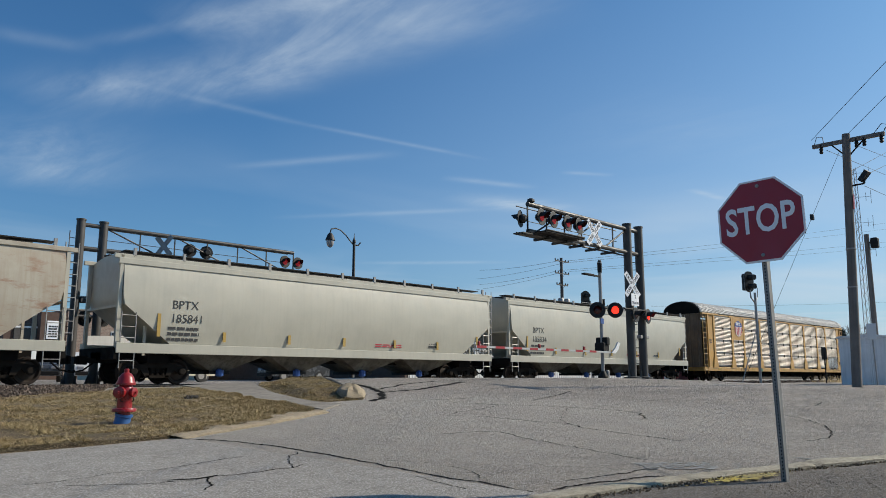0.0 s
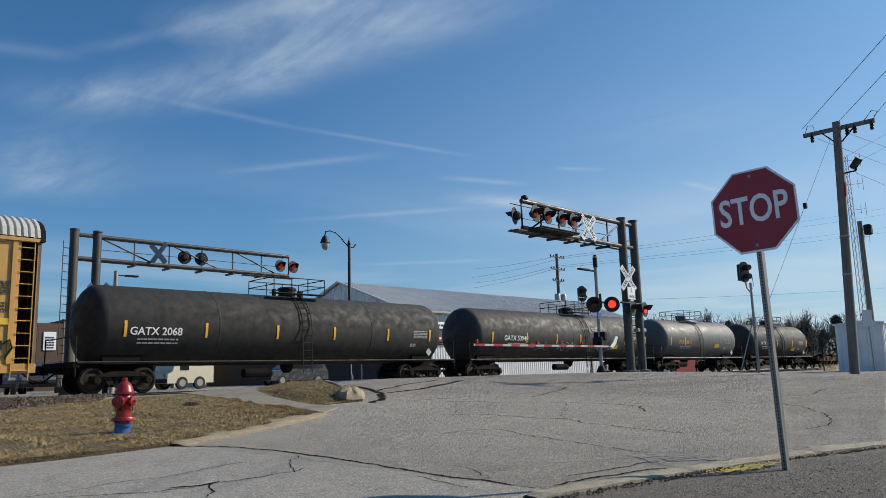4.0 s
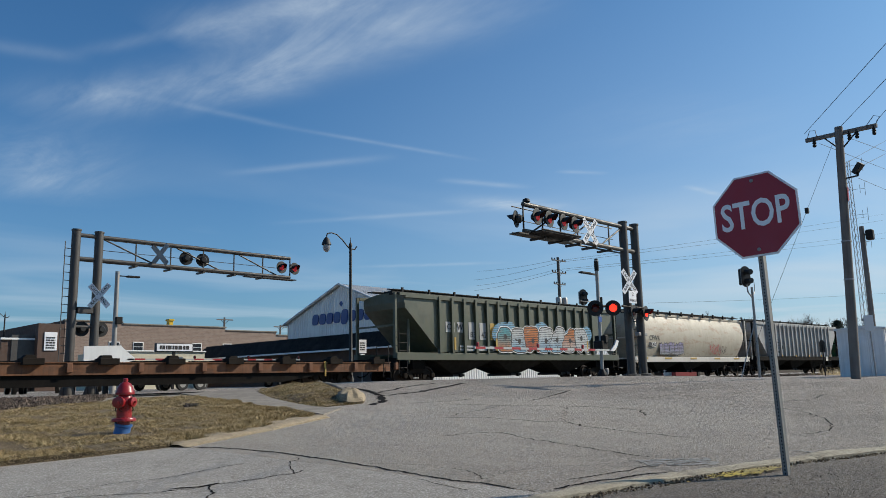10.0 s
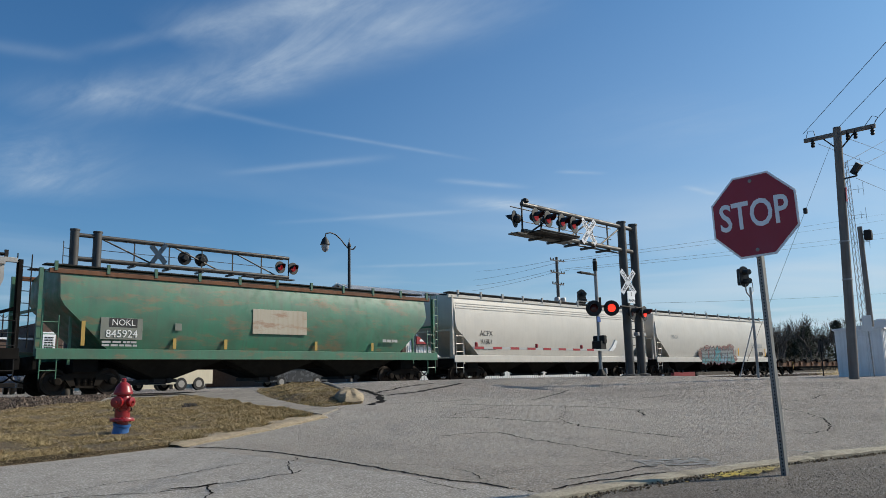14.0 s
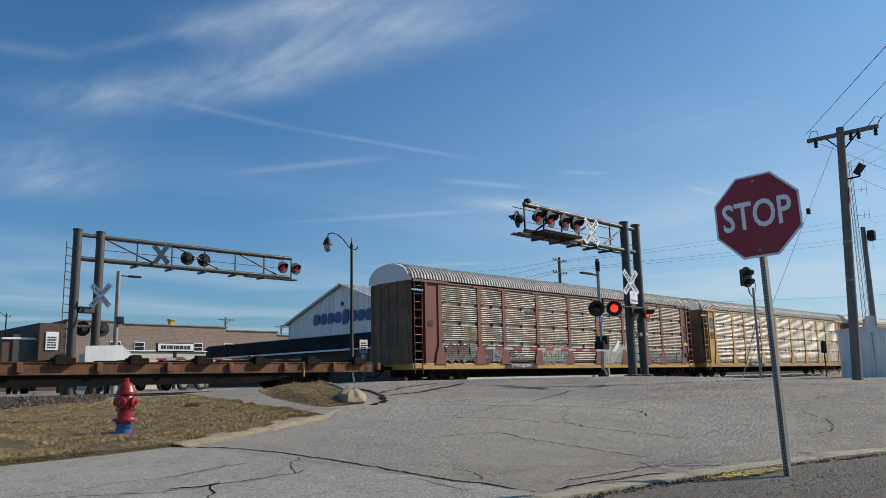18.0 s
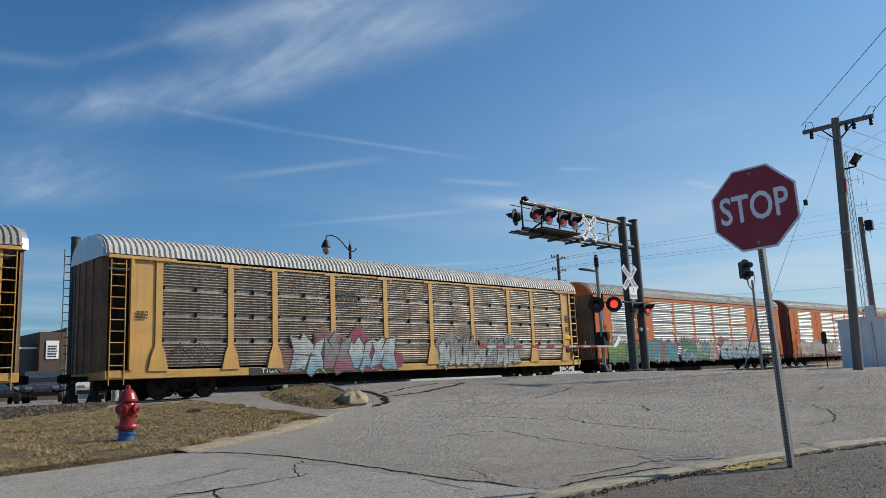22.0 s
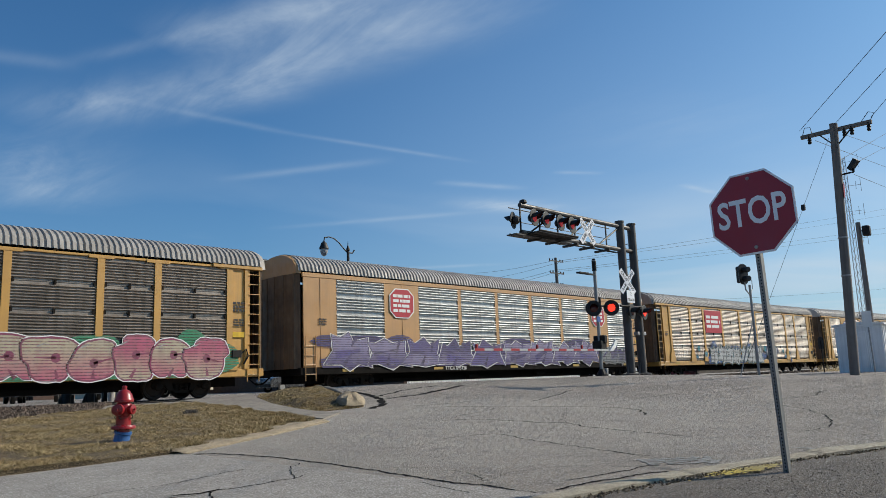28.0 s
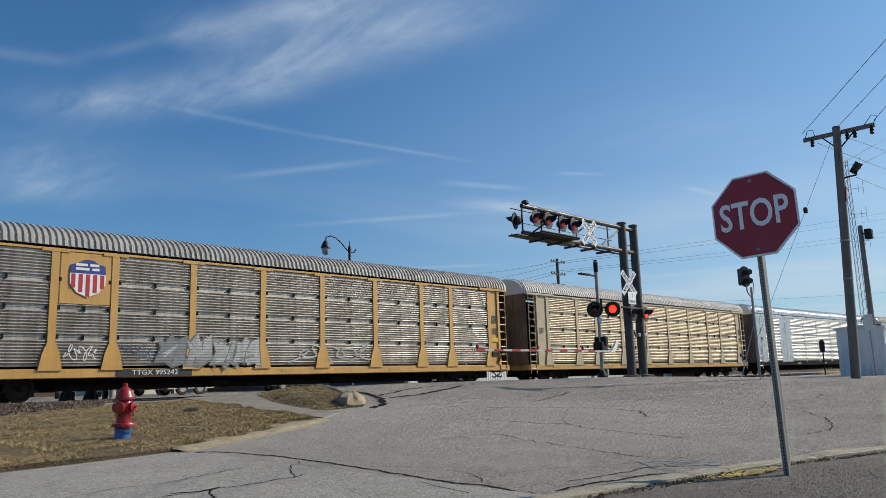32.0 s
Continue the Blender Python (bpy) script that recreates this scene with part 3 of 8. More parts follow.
def fade(low, high, z0, z1, pitch=0.0975):
    """Sprayed paint that shades from one colour into another, thin in the grooves of the ribbed sheets."""
    key = (low, high, round(z0, 1), round(z1, 1))
    if key not in FADES:
        s = Surf("spray_%s_%s" % (low, high))
        split_ = s.n.new("ShaderNodeSeparateXYZ")
        s.l.new(s.co, split_.inputs[0])
        r = s.n.new("ShaderNodeMapRange")
        r.inputs[1].default_value, r.inputs[2].default_value = z0 + 0.15 * (z1 - z0), z1 - 0.1 * (z1 - z0)
        s.l.new(s.math("ADD", split_.outputs[2], s.math("MULTIPLY", s.noise(2.5, 0.2, 0.8, 3), 0.35 * (z1 - z0))), r.inputs[0])
        tone = lambda k: tuple(0.62 * v for v in COLOURS_RGB[k][:3]) + (1,)
        c = s.mix(r.outputs[0], tone(low), tone(high))
        c = s.mix(s.math("MULTIPLY", s.noise(6, 0.42, 0.75, 5, (1, 1, 0.08)), 0.4), c, (0.12, 0.1, 0.085, 1))
        groove = s.math("SINE", s.math("MULTIPLY", split_.outputs[2], 2 * math.pi / pitch), 0.0)
        s.put("Base Color", c), s.put("Roughness", 0.6)
        s.put("Alpha", s.math("SUBTRACT", 1.0, s.math("MULTIPLY", s.math("GREATER_THAN", groove, 0.45), s.noise(3.0, 0.2, 0.7, 3))))
        FADES[key] = s.m
    return FADES[key]


def letter_body(rnd, w, h, wild):
    """The outline of one spray-painted letter that spells nothing, in a box w by h."""
    if wild:
        base = [(-0.1, 0.05), (0.06, 0.55), (-0.02, 0.98), (0.22, 0.86), (0.42, 1.1), (0.6, 0.84), (0.98, 1.04), (0.88, 0.5), (1.12, -0.02), (0.78, 0.1), (0.52, -0.06), (0.3, 0.1)]
        return [(w * (px + rnd.uniform(-0.09, 0.09)), h * (pz + rnd.uniform(-0.09, 0.09))) for px, pz in base]
    top, bot, lean, square = rnd.uniform(0.8, 1.15), rnd.uniform(0.8, 1.15), rnd.uniform(-0.15, 0.15), rnd.uniform(2.2, 6.0)
    bite, deep = rnd.choice((0.1, 0.75, 1.5, -0.3)) * math.pi, rnd.uniform(0.25, 0.45)
    out = []
    for i in range(30):
        a = 2 * math.pi * i / 30
        c, q = math.cos(a), math.sin(a)
        k = (abs(c) ** square + abs(q) ** square) ** (-1 / square) * rnd.uniform(0.97, 1.025)
        gap = abs((a - bite + math.pi) % (2 * math.pi) - math.pi)
        k *= 1 - deep * max(0.0, 1 - gap / 0.4)
        out.append((w * (0.5 + 0.6 * k * c * (top if q > 0 else bot) + lean * q), h * (0.5 + 0.52 * k * q)))
    return out


def swell(poly, d):
    """The polygon grown outwards by about d."""
    cx, cz = sum(p[0] for p in poly) / len(poly), sum(p[1] for p in poly) / len(poly)
    out = []
    for px, pz in poly:
        L = math.hypot(px - cx, pz - cz) or 1
        out.append((px + (px - cx) / L * d, pz + (pz - cz) / L * d))
    return out


def graffiti(car, x0, x1, z0, z1, fills, y=-1.53, seed=1, n=6, line=INK, halo=None, wild=None, key=None):
    """Spray-painted letters that spell nothing: shaded bodies with an outline, cuts and eyes, on a cloud of colour."""
    rnd = random.Random(seed)
    wild = seed % 2 == 0 if wild is None else wild
    w, h = (x1 - x0) / n, z1 - z0
    layers = {}

    def lay(mat, pts, depth):
        m = len(pts)
        cx, cz = sum(p[0] for p in pts) / m, sum(p[1] for p in pts) / m
        layers.setdefault(mat.name, (mat, Mesh()))[1].add([(cx, depth, cz)] + [(p, depth, q) for p, q in pts], [(0, i + 1, (i + 1) % m + 1) for i in range(m)])

    def cut(mat, a, b, t, depth):
        dx, dz = b[0] - a[0], b[1] - a[1]
        L = math.hypot(dx, dz) or 1
        ux, uz = dx / L * t, dz / L * t
        lay(mat, [(a[0] - uz, a[1] + ux), (a[0] + uz, a[1] - ux), (b[0] + uz * 0.35, b[1] - ux * 0.35), (b[0] - uz * 0.35, b[1] + ux * 0.35)], depth)

    if halo:
        cloud = fade(halo, halo, z0, z1)
        for i in range(2 * n + 2):
            cx, cz = x0 + (x1 - x0) * i / (2 * n + 1), rnd.uniform(z0 + 0.1 * h, z1 - 0.05 * h)
            rx, rz = w * rnd.uniform(0.35, 0.7), h * rnd.uniform(0.22, 0.42)
            lay(cloud, [(cx + rx * math.cos(a) * rnd.uniform(0.85, 1.1), max(z0 - 0.02, cz + rz * math.sin(a))) for a in [2 * math.pi * j / 14 for j in range(14)]], y + 0.008 - 0.0003 * i)
    thick = min(0.06, 0.045 * h + 0.012)
    for i in range(n):
        d = y - 0.0012 * i
        low, high = (fills[0], fills[-1]) if rnd.random() < 0.6 else (rnd.choice(fills), rnd.choice(fills))
        tall = rnd.uniform(0.88, 1.06)
        ox, oz = x0 + i * w, z0 + h * rnd.uniform(-0.02, 0.04)
        body = [(ox + px, oz + pz) for px, pz in letter_body(rnd, w, h * tall, wild)]
        if key:
            lay(key, swell(body, thick * 1.55), d + 0.0008)
        lay(line, swell(body, thick), d)
        lay(fade(low, high, z0, z1), body, d - 0.0004)
        at = lambda u, v: (ox + w * u, oz + h * tall * v)
        if wild:
            u = rnd.uniform(0.25, 0.45)
            cut(line, at(u, 0.0), at(u + rnd.uniform(0.05, 0.25), rnd.uniform(0.35, 0.55)), 0.045 * w, d - 0.0008)
            cut(line, at(u + 0.35, 1.0), at(u + rnd.uniform(0.1, 0.3), rnd.uniform(0.45, 0.7)), 0.04 * w, d - 0.0008)
            if rnd.random() < 0.6:
                cut(line, at(0.1, 0.5), at(0.8, rnd.uniform(0.4, 0.75)), 0.02 * w, d - 0.0008)
            mid = rnd.choice(fills)
            cut(fade(mid, mid, z0, z1), at(0.15, rnd.uniform(0.15, 0.4)), at(0.75, rnd.uniform(0.2, 0.9)), 0.08 * w, d - 0.0006)
        else:
            eu, ev = rnd.uniform(0.42, 0.6), rnd.uniform(0.4, 0.62)
            lay(line, [(at(eu, ev)[0] + 0.11 * w * math.cos(a), at(eu, ev)[1] + 0.12 * h * math.sin(a)) for a in [2 * math.pi * j / 12 for j in range(12)]], d - 0.0008)
            cut(line, at(eu, ev), at(rnd.choice((0.95, 0.1)), ev + rnd.uniform(-0.1, 0.15)), 0.035 * w, d - 0.0008)
            cut(line, at(rnd.uniform(0.3, 0.7), 0.02), at(eu, 0.24), 0.05 * w, d - 0.0008)
            shine = COLOURS["white"]
            cut(shine, at(0.14, 0.82), at(0.34, 0.92), 0.02 * w, d - 0.0009)
    for mat, b in layers.values():
        tagged(part("graffiti", b, mat, car, "spray-painted letters in shaded colours"), kind="stuff")


def scribble(w, h, seed, wide=0.022):
    """A loose chalked scrawl that spells nothing: one thin looping ribbon."""
    rnd, b = random.Random(seed), Mesh()
    n, pts = 60, []
    for i in range(n + 1):
        u = i / n
        pts.append((-w / 2 + w * (u + 0.09 * math.sin(u * 41 + seed)), h / 2 * (math.sin(u * 33 + seed) * 0.7 + math.sin(u * 19 + 2 * seed) * 0.35)))
    for (x0, z0), (x1, z1) in zip(pts, pts[1:]):
        L = math.hypot(x1 - x0, z1 - z0) or 1
        ux, uz = (x1 - x0) / L * wide / 2, (z1 - z0) / L * wide / 2
        b.add([(x0 - uz, -0.004, z0 + ux), (x1 - uz, -0.004, z1 + ux), (x1 + uz, -0.004, z1 - ux), (x0 + uz, -0.004, z0 - ux)], [(0, 1, 2, 3)])
    return b


def chalk_tag(car, x, z, w, h, seed, mat, y=-1.56, wide=0.03):
    part("chalk_tag", scribble(w, h, seed, wide), mat, car, "loose scrawled tag", pose(x, y, z))


def wheel_shape():
    b = Mesh()
    for y in (-0.75, 0.75):
        s = -1 if y < 0 else 1
        b.turned([(0.09, 0.1), (0.1, 0.02), (0.3, -0.02), (0.36, 0.05), (0.42, 0.055), (0.43, -0.05), (0.455, -0.055), (0.455, -0.085), (0.34, -0.085), (0.3, -0.04), (0.1, -0.04)], 20, Matrix.Translation((0, y, 0)) @ pose(0, 0, 0, -90 * s))
    return b.tube((0, -0.86, 0), (0, 0.86, 0), 0.08, 10)


def truck_shape():
    b = Mesh()
    for y in (-1.02, 1.02):
        top = [(-1.1, 0.5), (-1.05, 0.62), (-0.75, 0.66), (-0.35, 0.76), (0.35, 0.76), (0.75, 0.66), (1.05, 0.62), (1.1, 0.5), (0.95, 0.36), (0.72, 0.36), (0.62, 0.5), (0.36, 0.56), (0.3, 0.4), (0.42, 0.3), (0.3, 0.24), (-0.3, 0.24), (-0.42, 0.3), (-0.3, 0.4), (-0.36, 0.56), (-0.62, 0.5), (-0.72, 0.36), (-0.95, 0.36)]
        n = len(top)
        for half in (top[:8] + [(1.0, 0.4), (0.74, 0.4), (0.62, 0.52), (0.36, 0.58), (-0.36, 0.58), (-0.62, 0.52), (-0.74, 0.4), (-1.0, 0.4)], [(-0.36, 0.58), (-0.62, 0.52), (-0.42, 0.26), (-0.28, 0.24), (-0.3, 0.36)], [(0.36, 0.58), (0.3, 0.36), (0.28, 0.24), (0.42, 0.26), (0.62, 0.52)], [(-0.42, 0.32), (-0.42, 0.24), (0.42, 0.24), (0.42, 0.32)]):
            b.slab(half, 0.12, Matrix.Translation((0, y - 0.06, 0)))
        for x in (-0.875, 0.875):
            b.turned([(0.07, -0.02), (0.13, 0), (0.13, 0.14), (0.09, 0.16)], 10, Matrix.Translation((x, y + (-0.02 if y < 0 else 0.02), 0.455)) @ pose(0, 0, 0, 90 if y < 0 else -90))
        for x in (-0.2, 0, 0.2):
            for k in range(4):
                b.tube((x, y, 0.33 + k * 0.055), (x, y, 0.36 + k * 0.055), 0.075, 8)
    return b.box(-0.25, 0.25, -1.0, 1.0, 0.42, 0.72)


def brake_shape():
    b = Mesh().tube((-0.35, 0, 0), (0.35, 0, 0), 0.14, 10).box(-0.5, 0.9, -0.03, 0.03, 0.16, 0.22)
    return b.pipe([(0.35, 0, 0), (0.9, 0.1, -0.05), (1.6, 0.1, -0.05)], 0.025)


def truck(car, x):
    t = part("truck", shared("truck", truck_shape, FRAME_IRON), FRAME_IRON, car, "cast iron truck, dusty", pose(x, 0, 0))
    for dx in (-0.875, 0.875):
        part("wheelset", shared("wheelset", wheel_shape, TREAD, True), TREAD, t, "", pose(dx, 0, 0.455))


def coupler(car, x, sgn):
    b = Mesh().box(-0.45, 0.2, -0.09, 0.09, 0.74, 0.9).box(0.15, 0.42, -0.14, 0.14, 0.68, 0.98).box(0.38, 0.5, -0.14, 0.02, 0.7, 0.96)
    b.pipe([(-0.2, -0.3, 0.75), (0.1, -0.32, 0.5), (0.45, -0.3, 0.42), (0.6, -0.28, 0.48)], 0.03)
    part("coupler", shared("coupler", lambda: b, UNDER), UNDER, car, "", pose(x, 0, 0, 0, 0, 0 if sgn > 0 else 180))


def ladder_shape(h, w=0.42, step=0.38, r=0.02):
    b = Mesh().tube((0, 0, 0), (0, 0, h), r, 6).tube((w, 0, 0), (w, 0, h), r, 6)
    for k in range(1, int(h / step) + 1):
        b.tube((0, 0, k * step - 0.12), (w, 0, k * step - 0.12), r * 0.8, 6)
    return b


def ladder(car, x, z0, z1, mat, y=-1.53, w=0.42):
    part("ladder", shared(("ladder", round(z1 - z0, 2), w), lambda: ladder_shape(z1 - z0, w), mat), mat, car, "", pose(x, y, z0))


def freight(name, k, start, label, group="freight cars of the train"):
    car = thing(name, start, TRAIN_Y, RAIL, label, "freight car", group)
    MOVERS.append((car, start))
    return car


# autoracks ------------------------------------------------------------
POSTS_A = (2.0, 4.78, 6.7, 9.52, 12.43, 15.26, 18.12, 20.95, 22.92, 25.72)
BAYS_B = ((2.05, 4.7), (6.85, 9.5), (9.75, 12.3), (12.55, 15.1), (15.4, 17.9), (18.15, 20.75), (22.8, 25.5))
LEN = 27.2


def roof_shape(step=0.2):
    """A bowed roof of pressed ribs with narrow grooves between."""
    rows = []
    for i in range(int((LEN - 0.15) / step)):
        x = 0.15 + i * step
        for dx, d in ((0.0, 0.0), (0.06, 0.0), (0.085, 0.05), (0.175, 0.05)):
            row = []
            for j in range(13):
                a = math.pi * (0.02 + 0.96 * j / 12)
                row.append((x + dx, -(1.5 + d) * math.cos(a), 4.86 + (0.9 + d) * math.sin(a) ** 0.8))
            rows.append(row)
    return Mesh().grid(rows)


def panel_shape(w, courses=4, ribs=8, deep=0.06, zb=1.12, zt=4.8):
    """Ribbed sheet in courses with flat laps between."""
    prof = []
    course = (zt - zb) / courses
    for c in range(courses):
        z = zb + c * course
        prof += [(0.0, z), (0.0, z + 0.05)]
        p = (course - 0.14) / ribs
        for r in range(ribs):
            q = z + 0.07 + r * p
            prof += [(-deep * math.sin(math.pi * k / 6) ** 0.8, q + p * 0.78 * k / 6) for k in range(7)]
        prof += [(0.0, z + course - 0.03), (0.02, z + course - 0.025), (0.02, z + course - 0.005)]
    return Mesh().grid([[(0, y, z) for y, z in prof], [(w, y, z) for y, z in prof]])


def bolt_rows(w, zb=1.12, zt=4.8):
    b = Mesh()
    for c in range(1, 4):
        z = zb + c * (zt - zb) / 4
        b.box(w / 2 - 0.03, w / 2 + 0.03, -0.06, 0.0, z - 0.09, z + 0.06)
        for x in (0.02, w - 0.09):
            b.box(x, x + 0.07, -0.05, 0.0, z - 0.06, z + 0.06)
    return b


def post_a_shape():
    b = Mesh()
    b.box(-0.12, 0.12, -0.09, 0.02, 1.0, 4.78)
    b.slab([(-0.36, 0.98), (0.36, 0.98), (0.26, 1.5), (0.13, 1.85), (-0.13, 1.85), (-0.26, 1.5)], -0.13, Matrix.Translation((0, 0.02, 0)))
    return b.box(-0.42, 0.42, -0.1, 0.02, 4.76, 4.86)


def rack_sides(car, mat, sill):
    b = Mesh().cbox(0.2, LEN, -1.52, 1.52, 0.74, 1.03, 0.015)
    part("side_sill", b, sill, car, "scuffed steel deck sill")
    part("centre_sill", shared("centre_sill", lambda: Mesh().box(0.6, LEN - 0.6, -0.45, 0.45, 0.4, 0.74).box(5.2, LEN - 5.2, -0.75, 0.75, 0.34, 0.5), UNDER), UNDER, car)
    part("far_side", shared("far_side", lambda: Mesh().box(0.25, LEN - 0.1, 1.46, 1.5, 1.03, 4.86), PANEL_DARK), PANEL_DARK, car)
    part("brake_gear", shared("brake", brake_shape, UNDER), UNDER, car, "", pose(11, -0.9, 0.5))
    part("brake_gear", shared("brake", brake_shape, UNDER), UNDER, car, "", pose(16.5, -0.9, 0.52))
    for x in (3.3, LEN - 3.1):
        truck(car, x)
    coupler(car, -0.2, -1), coupler(car, LEN + 0.2, 1)


def end_doors(car, mat, top, bulge=0.3):
    """Folding end doors with ribs, and the rounded roof end above them."""
    for x, s in ((0.28, -1), (LEN - 0.1, 1)):
        b = Mesh()
        pts = [(-1.42, 0), (-1.2, 0.12), (-0.6, 0.2), (0, 0.22), (0.6, 0.2), (1.2, 0.12), (1.42, 0)]
        rows = []
        for z in (1.0, 4.86):
            rows.append([(x + s * d * bulge / 0.3, y, z) for y, d in pts])
        b.grid(rows)
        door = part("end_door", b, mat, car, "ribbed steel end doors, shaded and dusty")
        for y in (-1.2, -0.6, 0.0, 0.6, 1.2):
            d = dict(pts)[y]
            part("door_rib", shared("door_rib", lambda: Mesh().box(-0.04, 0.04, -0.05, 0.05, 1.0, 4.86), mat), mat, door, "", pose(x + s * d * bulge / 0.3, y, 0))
        cap = Mesh()
        arc = [(-1.5 * math.cos(math.pi * j / 10), 4.86 + 0.94 * math.sin(math.pi * j / 10) ** 0.8) for j in range(11)]
        cap.add([(x + s * 0.02, y, z) for y, z in arc] + [(x + s * 0.22, y * 0.96, 4.86 + (z - 4.86) * 0.95) for y, z in arc], [(j, j + 1, 12 + j, 11 + j) for j in range(10)] + [tuple(range(11, 22))])
        part("roof_end", cap, top, car)


def end_details(car, x, xl):
    """Notices, a yellow placard, hand-brake gear and pale reflectors near a car's ends."""
    for sd, (px, z, w, h, lines) in enumerate(((x, 3.35, 0.5, 0.42, 3), (x, 2.75, 0.45, 0.3, 3), (xl, 2.9, 0.4, 0.3, 3))):
        tagged(part("small_print", bars(w, h, lines, 4, sd), INK, car, "", pose(px, -1.545, z)), kind="stuff")
    part("placard", Mesh().cbox(x - 0.26, x + 0.26, -1.55, -1.535, 2.2, 2.4, 0.004), YELLOW, car, "yellow placard")
    part("brake_box", Mesh().cbox(x - 0.3, x + 0.1, -1.62, -1.5, 1.45, 1.72, 0.02).pipe([(x + 0.1, -1.58, 1.6), (x + 0.3, -1.6, 1.75), (x + 0.38, -1.6, 1.5), (x + 0.2, -1.58, 1.2)], 0.03), DARK, car, "hand-brake gear")
    for px in (2.6, 8.0, 13.6, 19.2, 24.6):
        part("reflector", shared("sill_reflector", lambda: Mesh().box(-0.3, 0.3, -0.01, 0.0, -0.06, 0.06), OCHRE), OCHRE, car, "", pose(px, -1.522, 0.9))


def rack_a(k, start, body, sill, panels, roof, label, end=None, top=None):
    car = freight("autorack", k, start, label)
    rack_sides(car, body, sill)
    part("roof", shared("rack_roof", roof_shape, roof), roof, car, "ribbed metal roof")
    end_doors(car, end or END_DIRTY_SHADED, top or roof)
    edges = list(POSTS_A)
    for a, b in zip(edges, edges[1:]):
        w = round(b - a - 0.24, 2)
        part("side_panel", shared(("side_panel", w), lambda: panel_shape(w), panels, True), panels, car, "", pose(a + 0.12, -1.47, 0))
        tagged(part("clamp", shared(("clamp", w), lambda: bolt_rows(w), FRAME_IRON), FRAME_IRON, car, "", pose(a + 0.12, -1.49, 0)), kind="stuff")
    for x in edges:
        part("post", shared("post_a", post_a_shape, body), body, car, "", pose(x, -1.46, 0))
    part("end_panel", Mesh().cbox(1.0, 1.95, -1.5, -1.45, 1.03, 4.8, 0.012).box(0.98, 1.1, -1.58, -1.45, 1.03, 4.84), body, car)
    part("end_panel", Mesh().cbox(25.84, 26.6, -1.5, -1.45, 1.03, 4.8, 0.012).box(26.35, 26.48, -1.56, -1.45, 1.03, 4.8), body, car)
    part("top_rail", Mesh().cbox(0.2, 2.6, -1.6, -1.44, 4.8, 4.92, 0.012).cbox(25.0, LEN - 0.1, -1.6, -1.44, 4.8, 4.92, 0.012).cbox(2.6, 25.0, -1.53, -1.44, 4.8, 4.88, 0.01), body, car)
    ladder(car, 0.32, 0.55, 4.85, body, -1.54, 0.5)
    ladder(car, LEN - 0.72, 0.55, 4.85, body, -1.54, 0.5)
    end_details(car, 26.1, 1.4)
    return car


def rack_b(k, start, body, sill, panels, roof, label, end=None):
    car = freight("autorack", k, start, label)
    rack_sides(car, body, sill)
    part("roof", shared("rack_roof", roof_shape, roof), roof, car, "ribbed metal roof")
    end_doors(car, end or END_DIRTY_SHADED, end or body, 0.42)
    stops = [0.35] + [v for b in BAYS_B for v in b] + [LEN - 0.15]
    for a, b in zip(stops[0::2], stops[1::2]):
        sheetw = Mesh().cbox(a, b, -1.52, -1.46, 1.03, 4.86, 0.012)
        if b - a > 1:
            sheetw.box((a + b) / 2 - 0.012, (a + b) / 2 + 0.012, -1.535, -1.5, 1.05, 4.84)
        part("post" if b - a < 0.5 else "solid_panel", sheetw, body, car)
    part("top_rail", Mesh().cbox(0.3, LEN - 0.1, -1.54, -1.44, 4.72, 4.9, 0.012), body, car)
    for a, b in BAYS_B:
        w = round(b - a, 2)
        part("side_panel", shared(("wide_rib_panel", w), lambda: panel_shape(w, 5, 5, 0.075), panels, True), panels, car, "", pose(a, -1.47, 0))
    ladder(car, 0.42, 0.5, 2.3, body, -1.56, 0.5)
    ladder(car, LEN - 0.72, 0.5, 2.3, body, -1.56, 0.5)
    end_details(car, 26.1, 1.3)
    return car


